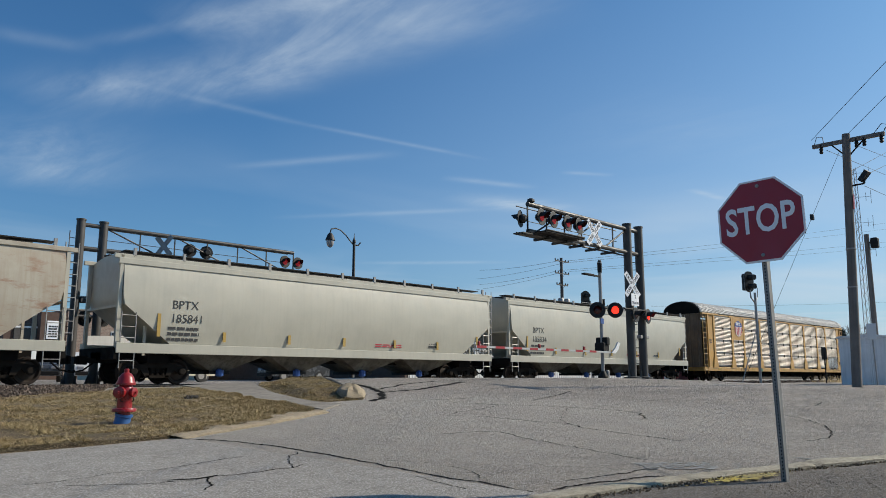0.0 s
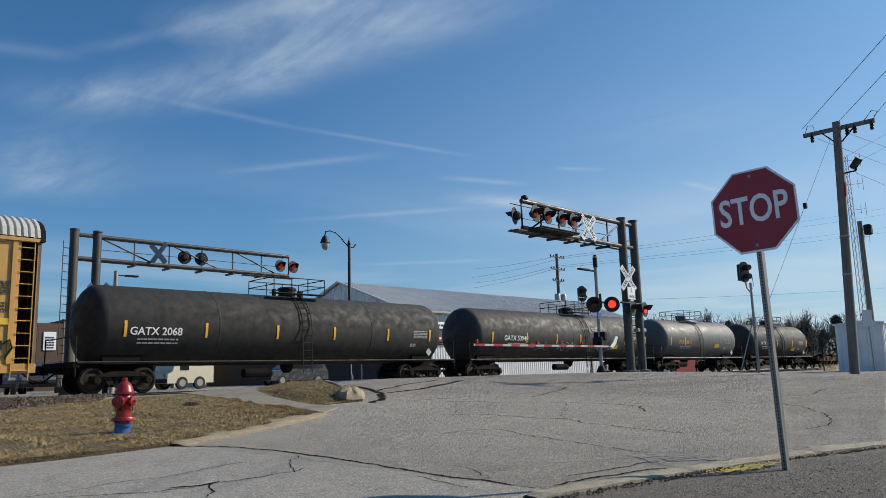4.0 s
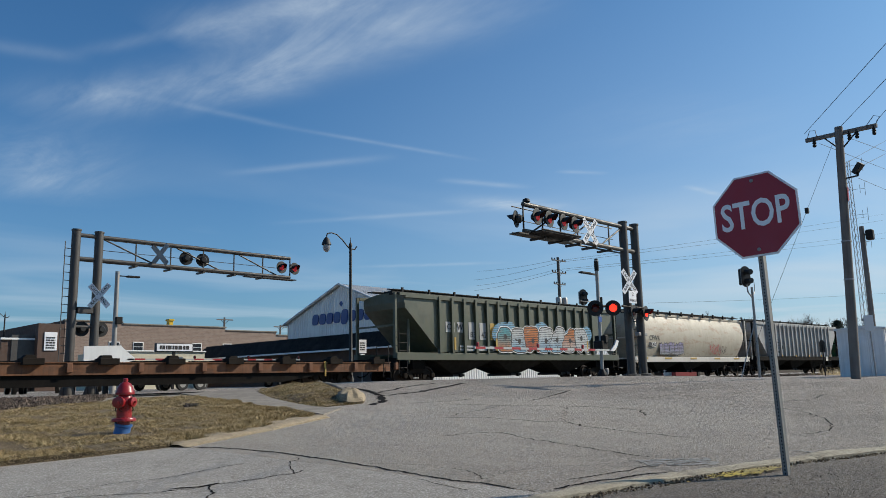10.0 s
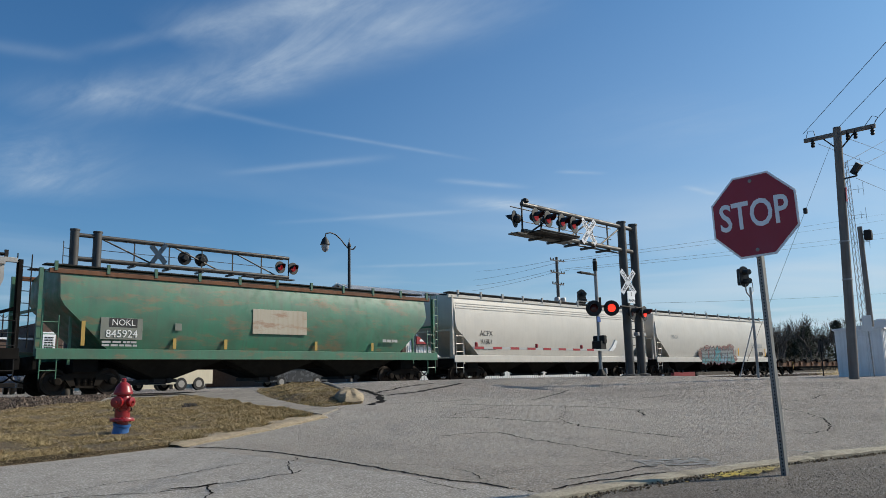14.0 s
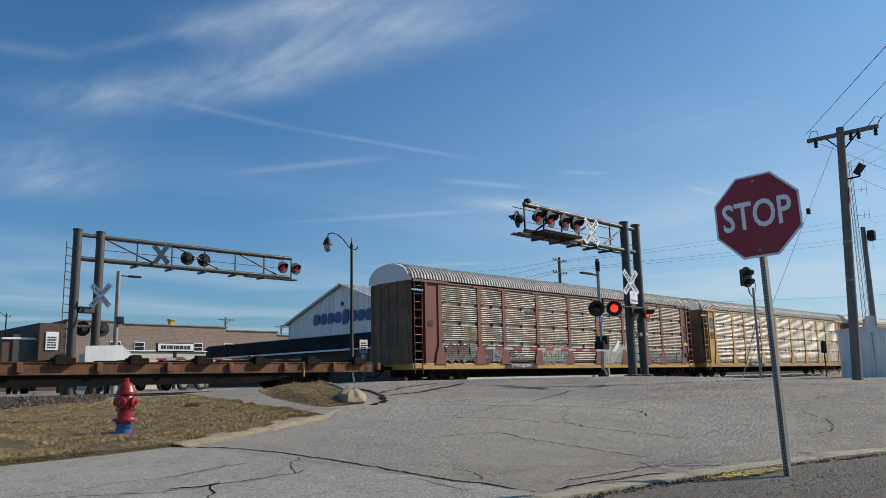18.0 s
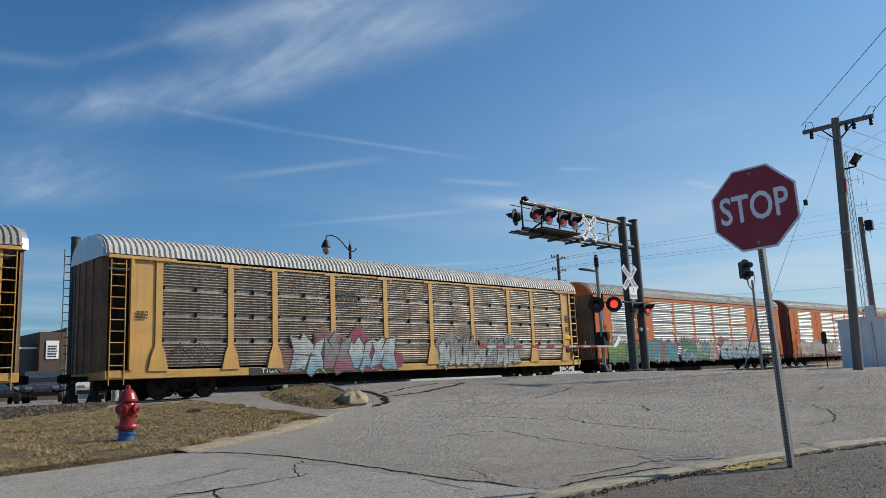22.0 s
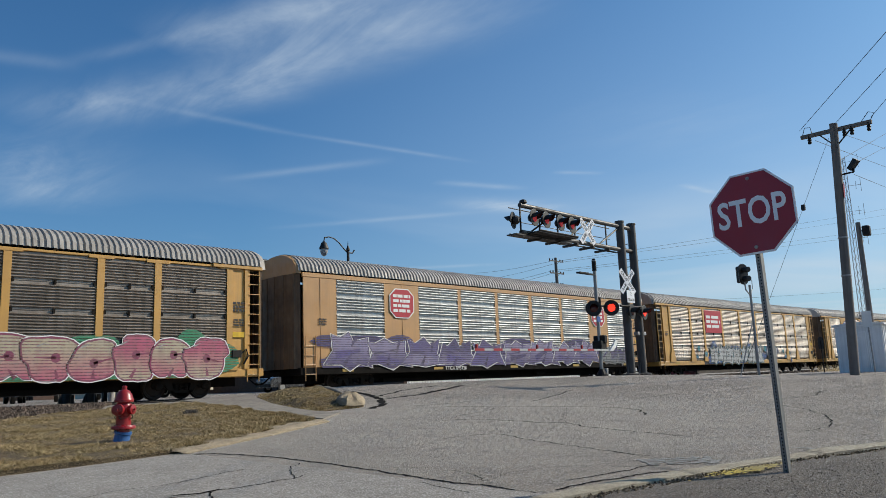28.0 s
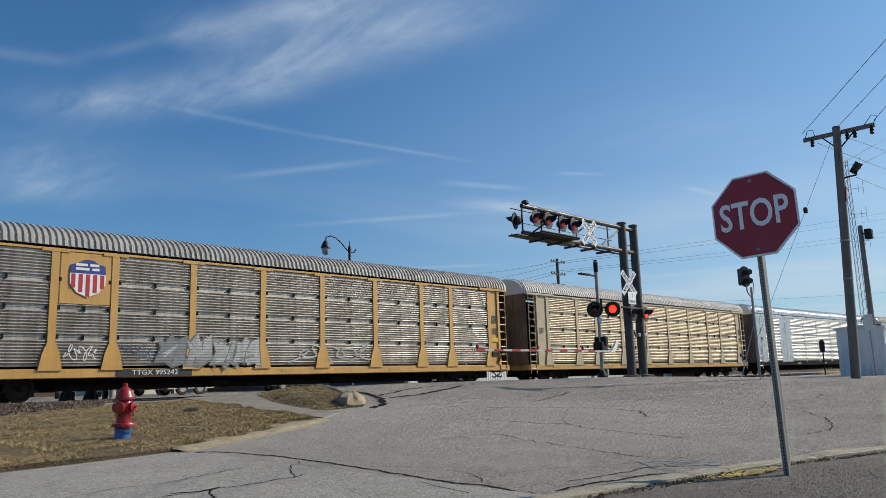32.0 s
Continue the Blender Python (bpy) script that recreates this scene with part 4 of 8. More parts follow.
def emblem(car, x, z, w, h, kind):
    """Railway emblems as plain shapes in their colours."""
    y = -1.56
    if kind == "octagon":
        oct_ = lambda s: [(x + s * w / 2 * a, z + s * h / 2 * b) for a, b in ((-1, -0.55), (-0.55, -1), (0.55, -1), (1, -0.55), (1, 0.55), (0.55, 1), (-0.55, 1), (-1, 0.55))]
        part("emblem", Mesh().slab(oct_(1), 0.01, Matrix.Translation((0, y, 0))), CHALK, car, "white-edged red octagon emblem")
        part("emblem", Mesh().slab(oct_(0.93), 0.01, Matrix.Translation((0, y - 0.006, 0))), EMB_RED, car)
        b = bars(w * 0.72, h * 0.66, 4, 3, 3)
        part("emblem_bars", b, CHALK, car, "", pose(x, y - 0.007, z))
    elif kind == "shield":
        up = [(-1, 0.25), (-0.95, 0.7), (-0.6, 0.78), (-0.3, 0.95), (0, 1), (0.3, 0.95), (0.6, 0.78), (0.95, 0.7), (1, 0.25)]
        low = [(-1, 0.25), (1, 0.25), (0.98, -0.3), (0.6, -0.75), (0, -1), (-0.6, -0.75), (-0.98, -0.3)]
        sc = lambda p: [(x + a * w / 2, z + b * h / 2) for a, b in p]
        part("emblem", Mesh().slab(sc(up), 0.01, Matrix.Translation((0, y, 0))), EMB_BLUE, car, "blue, red and white shield emblem")
        part("emblem", Mesh().slab(sc(low), 0.01, Matrix.Translation((0, y, 0))), CHALK, car)
        s = Mesh()
        for i in range(5):
            u = -0.8 + 0.4 * i
            d = -0.95 + 0.55 * abs(u)
            s.box(x + (u - 0.11) * w / 2, x + (u + 0.11) * w / 2, y - 0.006, y, z + d * h / 2, z + 0.22 * h / 2)
        part("emblem_stripe", s, EMB_RED, car)
        tagged(part("emblem_bars", bars(w * 0.7, h * 0.22, 2, 2, 5), CHALK, car, "", pose(x, y - 0.004, z + h * 0.3)), kind="stuff")
    elif kind == "board":
        part("emblem", Mesh().cbox(x - w / 2, x + w / 2, y, y + 0.03, z - h / 2, z + h / 2, 0.01), EMB_RED, car, "red name board with white bars")
        tagged(part("emblem_bars", bars(w * 0.85, h * 0.62, 3, 2, 8), CHALK, car, "", pose(x, y - 0.002, z)), kind="stuff")


def mark(car, text, x, z, size, mat, y=-1.53, squeeze=1.0):
    part("lettering", letters(text, size, mat, 0.0, squeeze), mat, car, "", pose(x, y, z))


def number_board(car, text, x):
    """White numbers on a black board on the deck sill."""
    part("number_board", Mesh().cbox(x - 1.35, x + 1.35, -1.532, -1.52, 0.75, 1.02, 0.004), INK, car, "black board under the white number")
    mark(car, text, x, 0.885, 0.24, CHALK, -1.536, 1.15)


def skin(z, eave=4.3, zs=1.4, bow=0.14):
    """How far out a hopper's bulging side stands at height z."""
    return -(1.5 - bow * (2 * (z - zs) / (eave - zs) - 1) ** 2) - 0.008


def notices(car, x, z, w, h, lines, mat, y=-1.53, seed=2):
    tagged(part("small_print", bars(w, h, lines, 5, seed), mat, car, "", pose(x, y, z)), kind="stuff")


def plate(car, x, z, w, h, mat, y=-1.53):
    part("placard", Mesh().cbox(x - w / 2, x + w / 2, y - 0.012, y, z - h / 2, z + h / 2, 0.004), mat, car)


c = rack_a(3, 52.06, YEL, YEL, PANEL_GREY, ROOF_WHITE, "yellow autorack with dusty grey panels and an off-white roof", top=UNDER)
part("name_panel", Mesh().cbox(4.95, 6.65, -1.53, -1.48, 3.1, 4.78, 0.01), YEL, c)
emblem(c, 5.8, 3.95, 1.15, 1.25, "shield")
mark(c, "SP 516884", 6.4, 0.88, 0.26, INK)
plate(c, 9.3, 0.9, 0.55, 0.26, COLOURS["green"])
graffiti(c, 23.1, 25.4, 1.08, 2.1, ["grey", "white"], -1.55, 6, 3, INK)
c = rack_a(17, 343.85, BROWN, YEL, PANEL_DARK, ROOF_ZINC, "brown autorack on a yellow deck, grey panels tagged low down", top=CHALK)
number_board(c, "TTGX 983494", 8.0)
notices(c, 9.0, 3.6, 1.2, 0.5, 2, INK)
graffiti(c, 2.3, 6.6, 1.1, 1.9, ["grey", "rust"], -1.55, 6, 5, INK)
chalk_tag(c, 7.6, 1.6, 1.2, 0.7, 5, INK)
graffiti(c, 9.7, 12.3, 1.05, 1.95, ["grey", "cream"], -1.55, 7, 5, INK, key=CHALK_DIM)
chalk_tag(c, 11.4, 2.15, 2.0, 0.35, 8, INK)
graffiti(c, 15.4, 19.8, 1.05, 2.1, ["grey", "cream"], -1.55, 8, 5, CHALK_DIM)
graffiti(c, 20.9, 25.4, 1.05, 1.75, ["rust", "grey"], -1.56, 44, 6, INK)
c = rack_a(18, 372.35, YEL, YEL, PANEL_GREY, ROOF_ZINC, "yellow autorack with ribbed grey panels and a round blue emblem", top=SILVER)
part("emblem", Mesh().turned([(0.4, 0), (0.4, 0.012)], 20, pose(1.5, -1.51, 3.9, 90)), EMB_BLUE, c, "round dark blue emblem")
part("emblem", Mesh().turned([(0.26, 0), (0.26, 0.012)], 16, pose(1.5, -1.525, 3.9, 90)), COLOURS["grey"], c)
number_board(c, "TTGX 988921", 8.3)
notices(c, 1.5, 3.05, 0.6, 0.5, 3, INK)
notices(c, 3.3, 1.55, 1.3, 0.25, 1, INK, -1.55, 9)
c = rack_a(19, 401.1, YEL, YEL, PANEL_DARK, ROOF_WHITE, "yellow autorack, dark dusty panels with blue and silver tags", top=SILVER)
number_board(c, "TTGX 156384", 6.9)
notices(c, 10.2, 3.8, 1.3, 0.7, 3, INK)
graffiti(c, 7.4, 9.0, 0.8, 2.2, ["sky", "white"], -1.57, 13, 1, INK, "brick", True)
graffiti(c, 9.0, 10.4, 0.75, 2.2, ["magenta", "grey"], -1.575, 15, 1, INK, "brick", True)
graffiti(c, 10.3, 12.9, 0.8, 2.2, ["sky", "white"], -1.57, 17, 2, INK, "magenta", True)
graffiti(c, 15.6, 21.6, 0.85, 2.1, ["white", "mint", "grey"], -1.57, 16, 7, INK, "grey")
chalk_tag(c, 3.2, 1.6, 1.7, 0.7, 4, INK)
c = rack_b(20, 429.8, ORANGE, UNDER, PANEL_MID, ROOF_ZINC, "orange autorack with pale ribbed panels and bright graffiti")
mark(c, "TTGX 693823", 7.6, 0.88, 0.26, CHALK)
notices(c, 19.4, 3.4, 2.0, 0.16, 1, ORANGE, -1.56, 4)
graffiti(c, 1.5, 5.2, 0.85, 1.95, ["green", "lime"], -1.56, 14, 4, INK, key=COLOURS["lime"])
graffiti(c, 5.3, 9.6, 0.8, 2.1, ["teal", "orange", "sky", "brick", "teal"], -1.56, 18, 6, COLOURS["blue"], "violet", key=COLOURS["yellow"])
graffiti(c, 10.3, 15.2, 0.8, 2.15, ["sky", "cream", "green"], -1.56, 22, 5, INK, "pink", key=COLOURS["mint"])
chalk_tag(c, 10.9, 1.95, 1.3, 0.4, 7, INK)
chalk_tag(c, 23.6, 1.5, 1.5, 0.7, 11, INK)
graffiti(c, 16.2, 22.4, 0.85, 2.15, ["sky", "white"], -1.56, 15, 4, INK, "brick", False)
c = rack_b(21, 458.45, ORANGE, BROWN, PANEL_PALE, ROOF_ZINC, "faded orange autorack with pale panels and cream graffiti", BROWN)
mark(c, "TTGX 693349", 9.8, 0.88, 0.26, CHALK)
graffiti(c, 1.9, 9.7, 0.9, 2.05, ["cream", "pink", "white"], -1.56, 24, 8, COLOURS["brick"], "cream")
graffiti(c, 13.3, 18.2, 0.9, 2.0, ["grey", "white"], -1.56, 26, 5, INK)
graffiti(c, 18.6, 23.3, 0.9, 1.95, ["lime", "cream"], -1.56, 28, 5, CHALK_DIM, "cream")
notices(c, 19.4, 3.4, 1.8, 0.14, 1, EMB_RED, -1.56, 4)
c = rack_a(22, 486.9, YEL, YEL, PANEL_DARK, ROOF_ZINC, "yellow autorack, grey panels with large pink graffiti")
part("name_panel", Mesh().cbox(4.95, 6.65, -1.53, -1.48, 3.1, 4.78, 0.01), YEL, c)
emblem(c, 5.8, 3.95, 1.15, 1.25, "shield")
graffiti(c, 3.4, 12.0, 0.8, 2.1, ["pink", "cream"], -1.58, 19, 6, COLOURS["magenta"], "green", False, CHALK)
graffiti(c, 17.6, 25.4, 0.78, 2.1, ["pink", "cream"], -1.58, 21, 6, COLOURS["magenta"], "green", False, CHALK)
c = rack_b(23, 515.6, TAN, UNDER, PANEL_MID, ROOF_ZINC, "tan autorack with pale panels, red emblems and purple graffiti")
emblem(c, 5.75, 3.85, 1.5, 1.35, "octagon"), emblem(c, 21.75, 3.85, 1.4, 1.35, "octagon")
mark(c, "TTGX 695726", 9.2, 0.88, 0.25, CHALK)
graffiti(c, 1.6, 12.6, 1.02, 2.2, ["violet", "purple", "lilac"], -1.56, 22, 5, COLOURS["violet"], "violet", True, CHALK)
graffiti(c, 13.0, 21.4, 1.02, 2.15, ["violet", "purple", "lilac"], -1.56, 24, 4, COLOURS["violet"], "violet", True, CHALK)
graffiti(c, 21.9, 25.4, 1.02, 1.95, ["grey", "violet"], -1.56, 26, 4, INK, None, True, CHALK_DIM)
c = rack_a(24, 544.05, YEL, YEL, PANEL_GREY, ROOF_ZINC, "yellow autorack with a red name board and white graffiti")
emblem(c, 8.15, 3.85, 2.5, 1.65, "board")
number_board(c, "TTGX 988135", 7.7)
graffiti(c, 7.3, 15.8, 0.82, 2.05, ["white", "white"], -1.58, 28, 7, INK, "blue", True, COLOURS["teal"])
graffiti(c, 16.9, 18.6, 1.15, 2.1, ["white", "white"], -1.58, 27, 2, INK, "blue", False, COLOURS["yellow"])
for x, z, r in ((5.3, 1.3, 0.16), (5.6, 1.9, 0.2), (6.6, 1.5, 0.22), (19.9, 1.7, 0.16), (20.3, 1.25, 0.18), (21.2, 1.55, 0.15), (21.4, 0.95, 0.17), (16.4, 1.9, 0.25)):
    part("paint_spot", Mesh().turned([(r, 0), (r, 0.004)], 12, pose(x, -1.575, z, 90)), fade("blue", "teal", 0.9, 2.0), c)
chalk_tag(c, 3.2, 1.6, 1.8, 0.8, 2, CHALK)
chalk_tag(c, 5.8, 1.6, 1.0, 0.7, 6, INK)
c = rack_a(25, 572.7, YEL, YEL, PANEL_GREY, ROOF_ZINC, "yellow autorack with a shield emblem and pale blue graffiti", top=ROOF_WHITE)
part("name_panel", Mesh().cbox(4.95, 6.65, -1.53, -1.48, 3.1, 4.78, 0.01), YEL, c)
emblem(c, 5.8, 3.95, 1.15, 1.25, "shield")
number_board(c, "TTGX 995242", 8.2)
graffiti(c, 8.3, 12.3, 1.1, 2.1, ["grey", "white"], -1.57, 26, 4, COLOURS["grey"])
chalk_tag(c, 7.4, 1.6, 1.4, 0.6, 3, COLOURS["blue"])
chalk_tag(c, 15.9, 1.55, 4.0, 0.8, 5, CHALK_DIM, wide=0.07)
chalk_tag(c, 5.7, 1.55, 1.0, 0.5, 9, CHALK)
c = rack_a(26, 601.4, BUFF, YEL, PANEL_BUFF, ROOF_WHITE, "buff autorack with ribbed grey panels", top=ROOF_WHITE)
notices(c, 10.6, 3.4, 1.0, 0.8, 1, CHALK)
c = rack_b(27, 630.0, SILVER, UNDER, PANEL_PALE, SILVER, "silver autorack with pale ribbed panels")
for k, s0 in ((28, 658.6), (29, 687.2)):
    rack_b(k, s0, SILVER if k == 28 else TAN, UNDER, PANEL_PALE, ROOF_ZINC, "pale autorack further down the train")


# covered hoppers ------------------------------------------------------
def hopper(k, start, length, body, sill, label, eave=4.28, zs=1.4, bow=0.12, cut=(0.5, 2.3, 2.75), ribs=0, bays=4, under=None, walk_mat=GALV, top=None, dent=0.005):
    car = freight("covered_hopper", k, start, label)
    under = under or UNDER
    x0, xe, zc = cut
    z_low = zs if not ribs else zs + 0.05
    rows = []
    nz, nx = 9, 60
    for i in range(nz + 1):
        u = i / nz
        z = z_low + (eave - z_low) * u
        xs = x0 + (xe - x0) * max(0.0, (zc - z) / (zc - z_low))
        half = 1.5 - bow * (2 * u - 1) ** 2 - (0.03 if ribs else 0)
        row = []
        for j in range(nx + 1):
            x = xs + (length - 2 * xs) * j / nx
            d = dent * noise.noise((x * 1.3 + k * 7, z * 0.35, 1)) if 0 < i < nz else 0
            row.append((x, -half + d, z))
        rows.append(row)
    b = Mesh().grid(rows)
    b.grid([[(x, -y, z) for x, y, z in r] for r in rows])
    for e in (0, -1):   # slope sheets and end walls
        b.grid([[r[e], (r[e][0], -r[e][1], r[e][2])] for r in rows])
    arc = []
    for j in range(9):
        a = j / 8
        arc.append((-(1.5 - bow) + 2 * (1.5 - bow) * a, eave + 0.2 * math.sin(math.pi * a)))
    b.grid([[(x0, y, z) for y, z in arc], [(length - x0, y, z) for y, z in arc]])
    b.grid([[(e, y, z) for y, z in arc] for e in (x0,)] + [[(x0, y, eave) for y, z in arc]])
    part("body", b, body, car, "", smooth=not ribs)
    part("top_rail", Mesh().cbox(x0 - 0.35, length - x0 + 0.35, -1.5 + bow - 0.06, -1.5 + bow + 0.06, eave - 0.03, eave + 0.12, 0.012).cbox(x0 - 0.35, length - x0 + 0.35, 1.38 - bow, 1.5 - bow, eave - 0.03, eave + 0.12, 0.012), top or body, car)
    wb = Mesh()
    wb.box(0.7, length - 0.7, -0.95, -0.5, eave + 0.3, eave + 0.34).box(0.7, length - 0.7, 0.5, 0.95, eave + 0.3, eave + 0.34)
    wb.box(1.2, length - 1.2, -0.3, 0.3, eave + 0.2, eave + 0.34)
    part("roof_walk", wb, DARK, car, "dark grating roof walk")
    for i in range(11):
        x = 0.85 + (length - 1.7) * i / 10
        part("walk_bracket", shared(("walk_bracket", round(eave, 2)), lambda: Mesh().box(-0.04, 0.04, -1.42, -0.5, eave + 0.1, eave + 0.16).box(-0.05, 0.05, -1.42, -1.34, eave + 0.05, eave + 0.36), walk_mat), walk_mat, car, "", pose(x, 0, 0))
    part("side_sill", Mesh().cbox(0.35, length - 0.35, -1.55, -1.42, zs - 0.34, zs, 0.012).cbox(0.35, length - 0.35, 1.42, 1.55, zs - 0.34, zs, 0.012), sill, car)
    part("centre_sill", Mesh().box(1.0, length - 1.0, -0.35, 0.35, 0.84, 1.1), UNDER, car)
    for x in (0.0, length - 2.6):
        part("draft_sill", Mesh().box(x + 0.3, x + 2.3, -0.4, 0.4, 0.75, 1.1), UNDER, car)
    for x in (0.3, length - 0.5):
        part("end_sill", Mesh().box(x, x + 0.2, -1.5, 1.5, 0.85, 1.25), UNDER, car)
    for x in (0.42, length - 0.42):
        part("corner_post", shared(("corner_post", round(eave, 2), zs), lambda: Mesh().box(-0.06, 0.06, -1.42, -1.3, zs - 0.3, eave + 0.1).box(-0.06, 0.06, 1.3, 1.42, zs - 0.3, eave + 0.1).box(-0.05, 0.05, -1.4, 1.4, zs + 1.2, zs + 1.28), sill), sill, car, "", pose(x, 0, 0))
    ladder(car, 0.48, 0.55, zs + 1.05, walk_mat, -1.52, 0.5)
    ladder(car, length - 0.98, 0.55, zs + 1.05, walk_mat, -1.52, 0.5)
    ladder(car, length - 0.5, zs, eave + 0.3, walk_mat, -1.3, 0.42)
    for x in (0.62, 1.5, length - 1.5):
        part("brace", shared(("brace", zs), lambda: Mesh().box(-0.04, 0.04, -1.1, -1.02, 1.0, zs + 1.6), body), body, car, "", pose(x, 0, 0))
    span = (length - 5.6) / bays
    for i in range(bays):
        a = 2.8 + i * span
        hp = Mesh()
        m = a + span / 2
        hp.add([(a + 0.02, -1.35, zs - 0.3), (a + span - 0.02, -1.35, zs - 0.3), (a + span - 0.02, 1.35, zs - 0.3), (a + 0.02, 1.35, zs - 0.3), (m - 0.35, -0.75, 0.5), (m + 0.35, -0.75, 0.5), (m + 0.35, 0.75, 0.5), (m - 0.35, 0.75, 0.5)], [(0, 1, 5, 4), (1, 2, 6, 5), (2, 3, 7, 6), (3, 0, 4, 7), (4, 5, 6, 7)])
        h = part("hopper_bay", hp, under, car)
        part("gate", shared("gate", lambda: Mesh().box(-0.42, 0.42, -0.85, 0.85, 0.38, 0.5).tube((0.1, -0.95, 0.44), (0.1, -0.8, 0.44), 0.1, 8), DARK), DARK, h, "", pose(m, 0, 0))
    for x in (1.6, length - 2.4):
        part("bolster", Mesh().box(x, x + 0.8, -1.2, 1.2, 0.76, zs - 0.34), UNDER, car)
    if ribs:
        for i in range(ribs):
            x = cut[1] + 0.0 + (length - 2 * cut[1]) * i / (ribs - 1)
            part("rib", shared(("rib", round(eave, 2)), lambda: Mesh().box(-0.07, 0.07, -1.6, -1.42, zs, eave + 0.05), body), body, car, "", pose(x, 0, 0))
        part("side_band", Mesh().box(cut[0], length - cut[0], -1.55, -1.44, eave - 0.1, eave + 0.02), body, car)
    for x in (2.05, length - 2.05):
        truck(car, x)
    coupler(car, 0.15, -1), coupler(car, length - 0.15, 1)
    return car


def reflectors(car, xs, z, h=0.5, y=-1.545, mat=STRIPE):
    for x in xs:
        part("reflector", shared(("reflector", h), lambda: Mesh().box(-0.06, 0.06, -0.012, 0.012, -h / 2, h / 2), mat), mat, car, "", pose(x, y, z))


GREY_CREAM = paint("hopper_grey", (0.46, 0.435, 0.35, 1), 0.48, gloss=0.9, amount=0.28, dirt=(0.24, 0.22, 0.18, 1), streaky=0.22)
RUSTY_CREAM = paint("hopper_rusty", (0.45, 0.41, 0.33, 1), 0.55, amount=0.45, dirt=(0.26, 0.16, 0.08, 1), streaky=0.4, rust=0.7)
PALE = paint("hopper_pale", (0.58, 0.54, 0.475, 1), 0.48, gloss=0.9, amount=0.3, dirt=(0.36, 0.33, 0.29, 1), streaky=0.25)
CREAM = paint("hopper_cream", (0.47, 0.42, 0.325, 1), 0.6, gloss=0.7, amount=0.45, dirt=(0.24, 0.19, 0.14, 1), streaky=0.35, rust=0.5)
OLIVE = paint("hopper_olive", (0.06, 0.07, 0.038, 1), 0.5, gloss=0.7, amount=0.4, dirt=(0.08, 0.07, 0.05, 1), streaky=0.4)
STEEL_GREY = paint("hopper_steel", (0.38, 0.38, 0.37, 1), 0.5, amount=0.45, dirt=(0.2, 0.16, 0.13, 1), streaky=0.55, rust=0.2)
JADE = paint("hopper_jade", (0.03, 0.17, 0.095, 1), 0.5, gloss=0.7, amount=0.8, dirt=(0.06, 0.085, 0.055, 1), streaky=0.6, rust=0.55)
# bay paints: grime, with the shade below the car put into the colour
DARK_BAY_SHADED = paint("hopper_bay_dark_shaded", (0.011, 0.011, 0.0095, 1), 0.85, amount=0.4, dirt=(0.02, 0.016, 0.012, 1), gloss=0.15)
GREY_BAY_SHADED = paint("hopper_bay_grey_shaded", (0.2, 0.185, 0.15, 1), 0.7, amount=1.0, dirt=(0.03, 0.026, 0.022, 1), streaky=0.8, gloss=0.2)

FADED = paint("faded_board", (0.2, 0.21, 0.18, 1), 0.7, amount=0.5, dirt=(0.1, 0.12, 0.09, 1))
H = 19.65
car0 = hopper(0, -10.4, H, RUSTY_CREAM, GREY_CREAM, "cream covered hopper streaked with rust along its top", eave=4.3)
reflectors(car0, (17.2, 13.8), 1.75, 0.8)
plate(car0, 18.4, 1.1, 0.14, 0.6, CHALK)
for k, s0, num in ((1, 10.15, "185841"), (2, 30.65, "185834")):
    c = hopper(k, s0, H, GREY_CREAM, GREY_CREAM, "pale grey covered hopper with black lettering and yellow reflectors", eave=4.3, under=GREY_BAY_SHADED, bow=0.14)
    part("eave_band", Mesh().cbox(0.3, H - 0.3, -1.44, -1.3, 4.08, 4.28, 0.012), GREY_CREAM, c)
    mark(c, "BPTX", 2.75, 2.78, 0.42, INK, skin(2.78)), mark(c, num, 2.85, 2.3, 0.42, INK, skin(2.3))
    for i in range(3):
        notices(c, 2.75, 1.96 - 0.19 * i, 1.2, 0.17, 1, INK, skin(1.96 - 0.19 * i), 2 + i)
    reflectors(c, (1.8,), 2.05, 0.8, -1.49, OCHRE), reflectors(c, (4.35, 7.2, 9.95, 12.8, 15.5), 1.72, 0.36, -1.46, OCHRE), reflectors(c, (18.25,), 2.0, 0.5, -1.49, OCHRE)
    notices(c, 12.5, 1.64, 1.6, 0.16, 2, EMB_RED, skin(1.62)), notices(c, 15.2, 1.75, 0.5, 0.3, 2, INK, skin(1.7))
    for i in range(4):
        part("valve", shared("valve", lambda: Mesh().turned([(0.05, -0.16), (0.15, -0.1), (0.15, 0.1), (0.06, 0.16)], 8), BLUE_PAINT, True), BLUE_PAINT, c, "blue outlet valve", pose(2.8 + 3.425 * (i + 0.5), -0.95, 0.42))
c = hopper(10, 200.55, 19.0, OLIVE, OLIVE, "dark green ribbed hopper with bright graffiti", eave=4.12, zs=1.5, bow=0.02, cut=(0.9, 3.1, 3.6), ribs=16, bays=3, under=DARK_BAY_SHADED, walk_mat=DARK)
for i, txt in enumerate(("CF", "WR", "83", "42", "92")):
    plate(c, 3.85 + 0.81 * i, 2.6 if i > 1 else 2.75, 0.62, 0.85 if i > 1 else 0.5, CHALK_DIM if i != 4 else OCHRE, -1.475)
    mark(c, txt, 3.85 + 0.81 * i, 2.75 if i < 2 else 2.4, 0.4, INK, -1.5)
graffiti(c, 7.2, 15.2, 1.62, 2.9, ["sky", "red", "white", "white", "teal", "orange", "white"], -1.61, 37, 7, INK, "sky", False, CHALK)
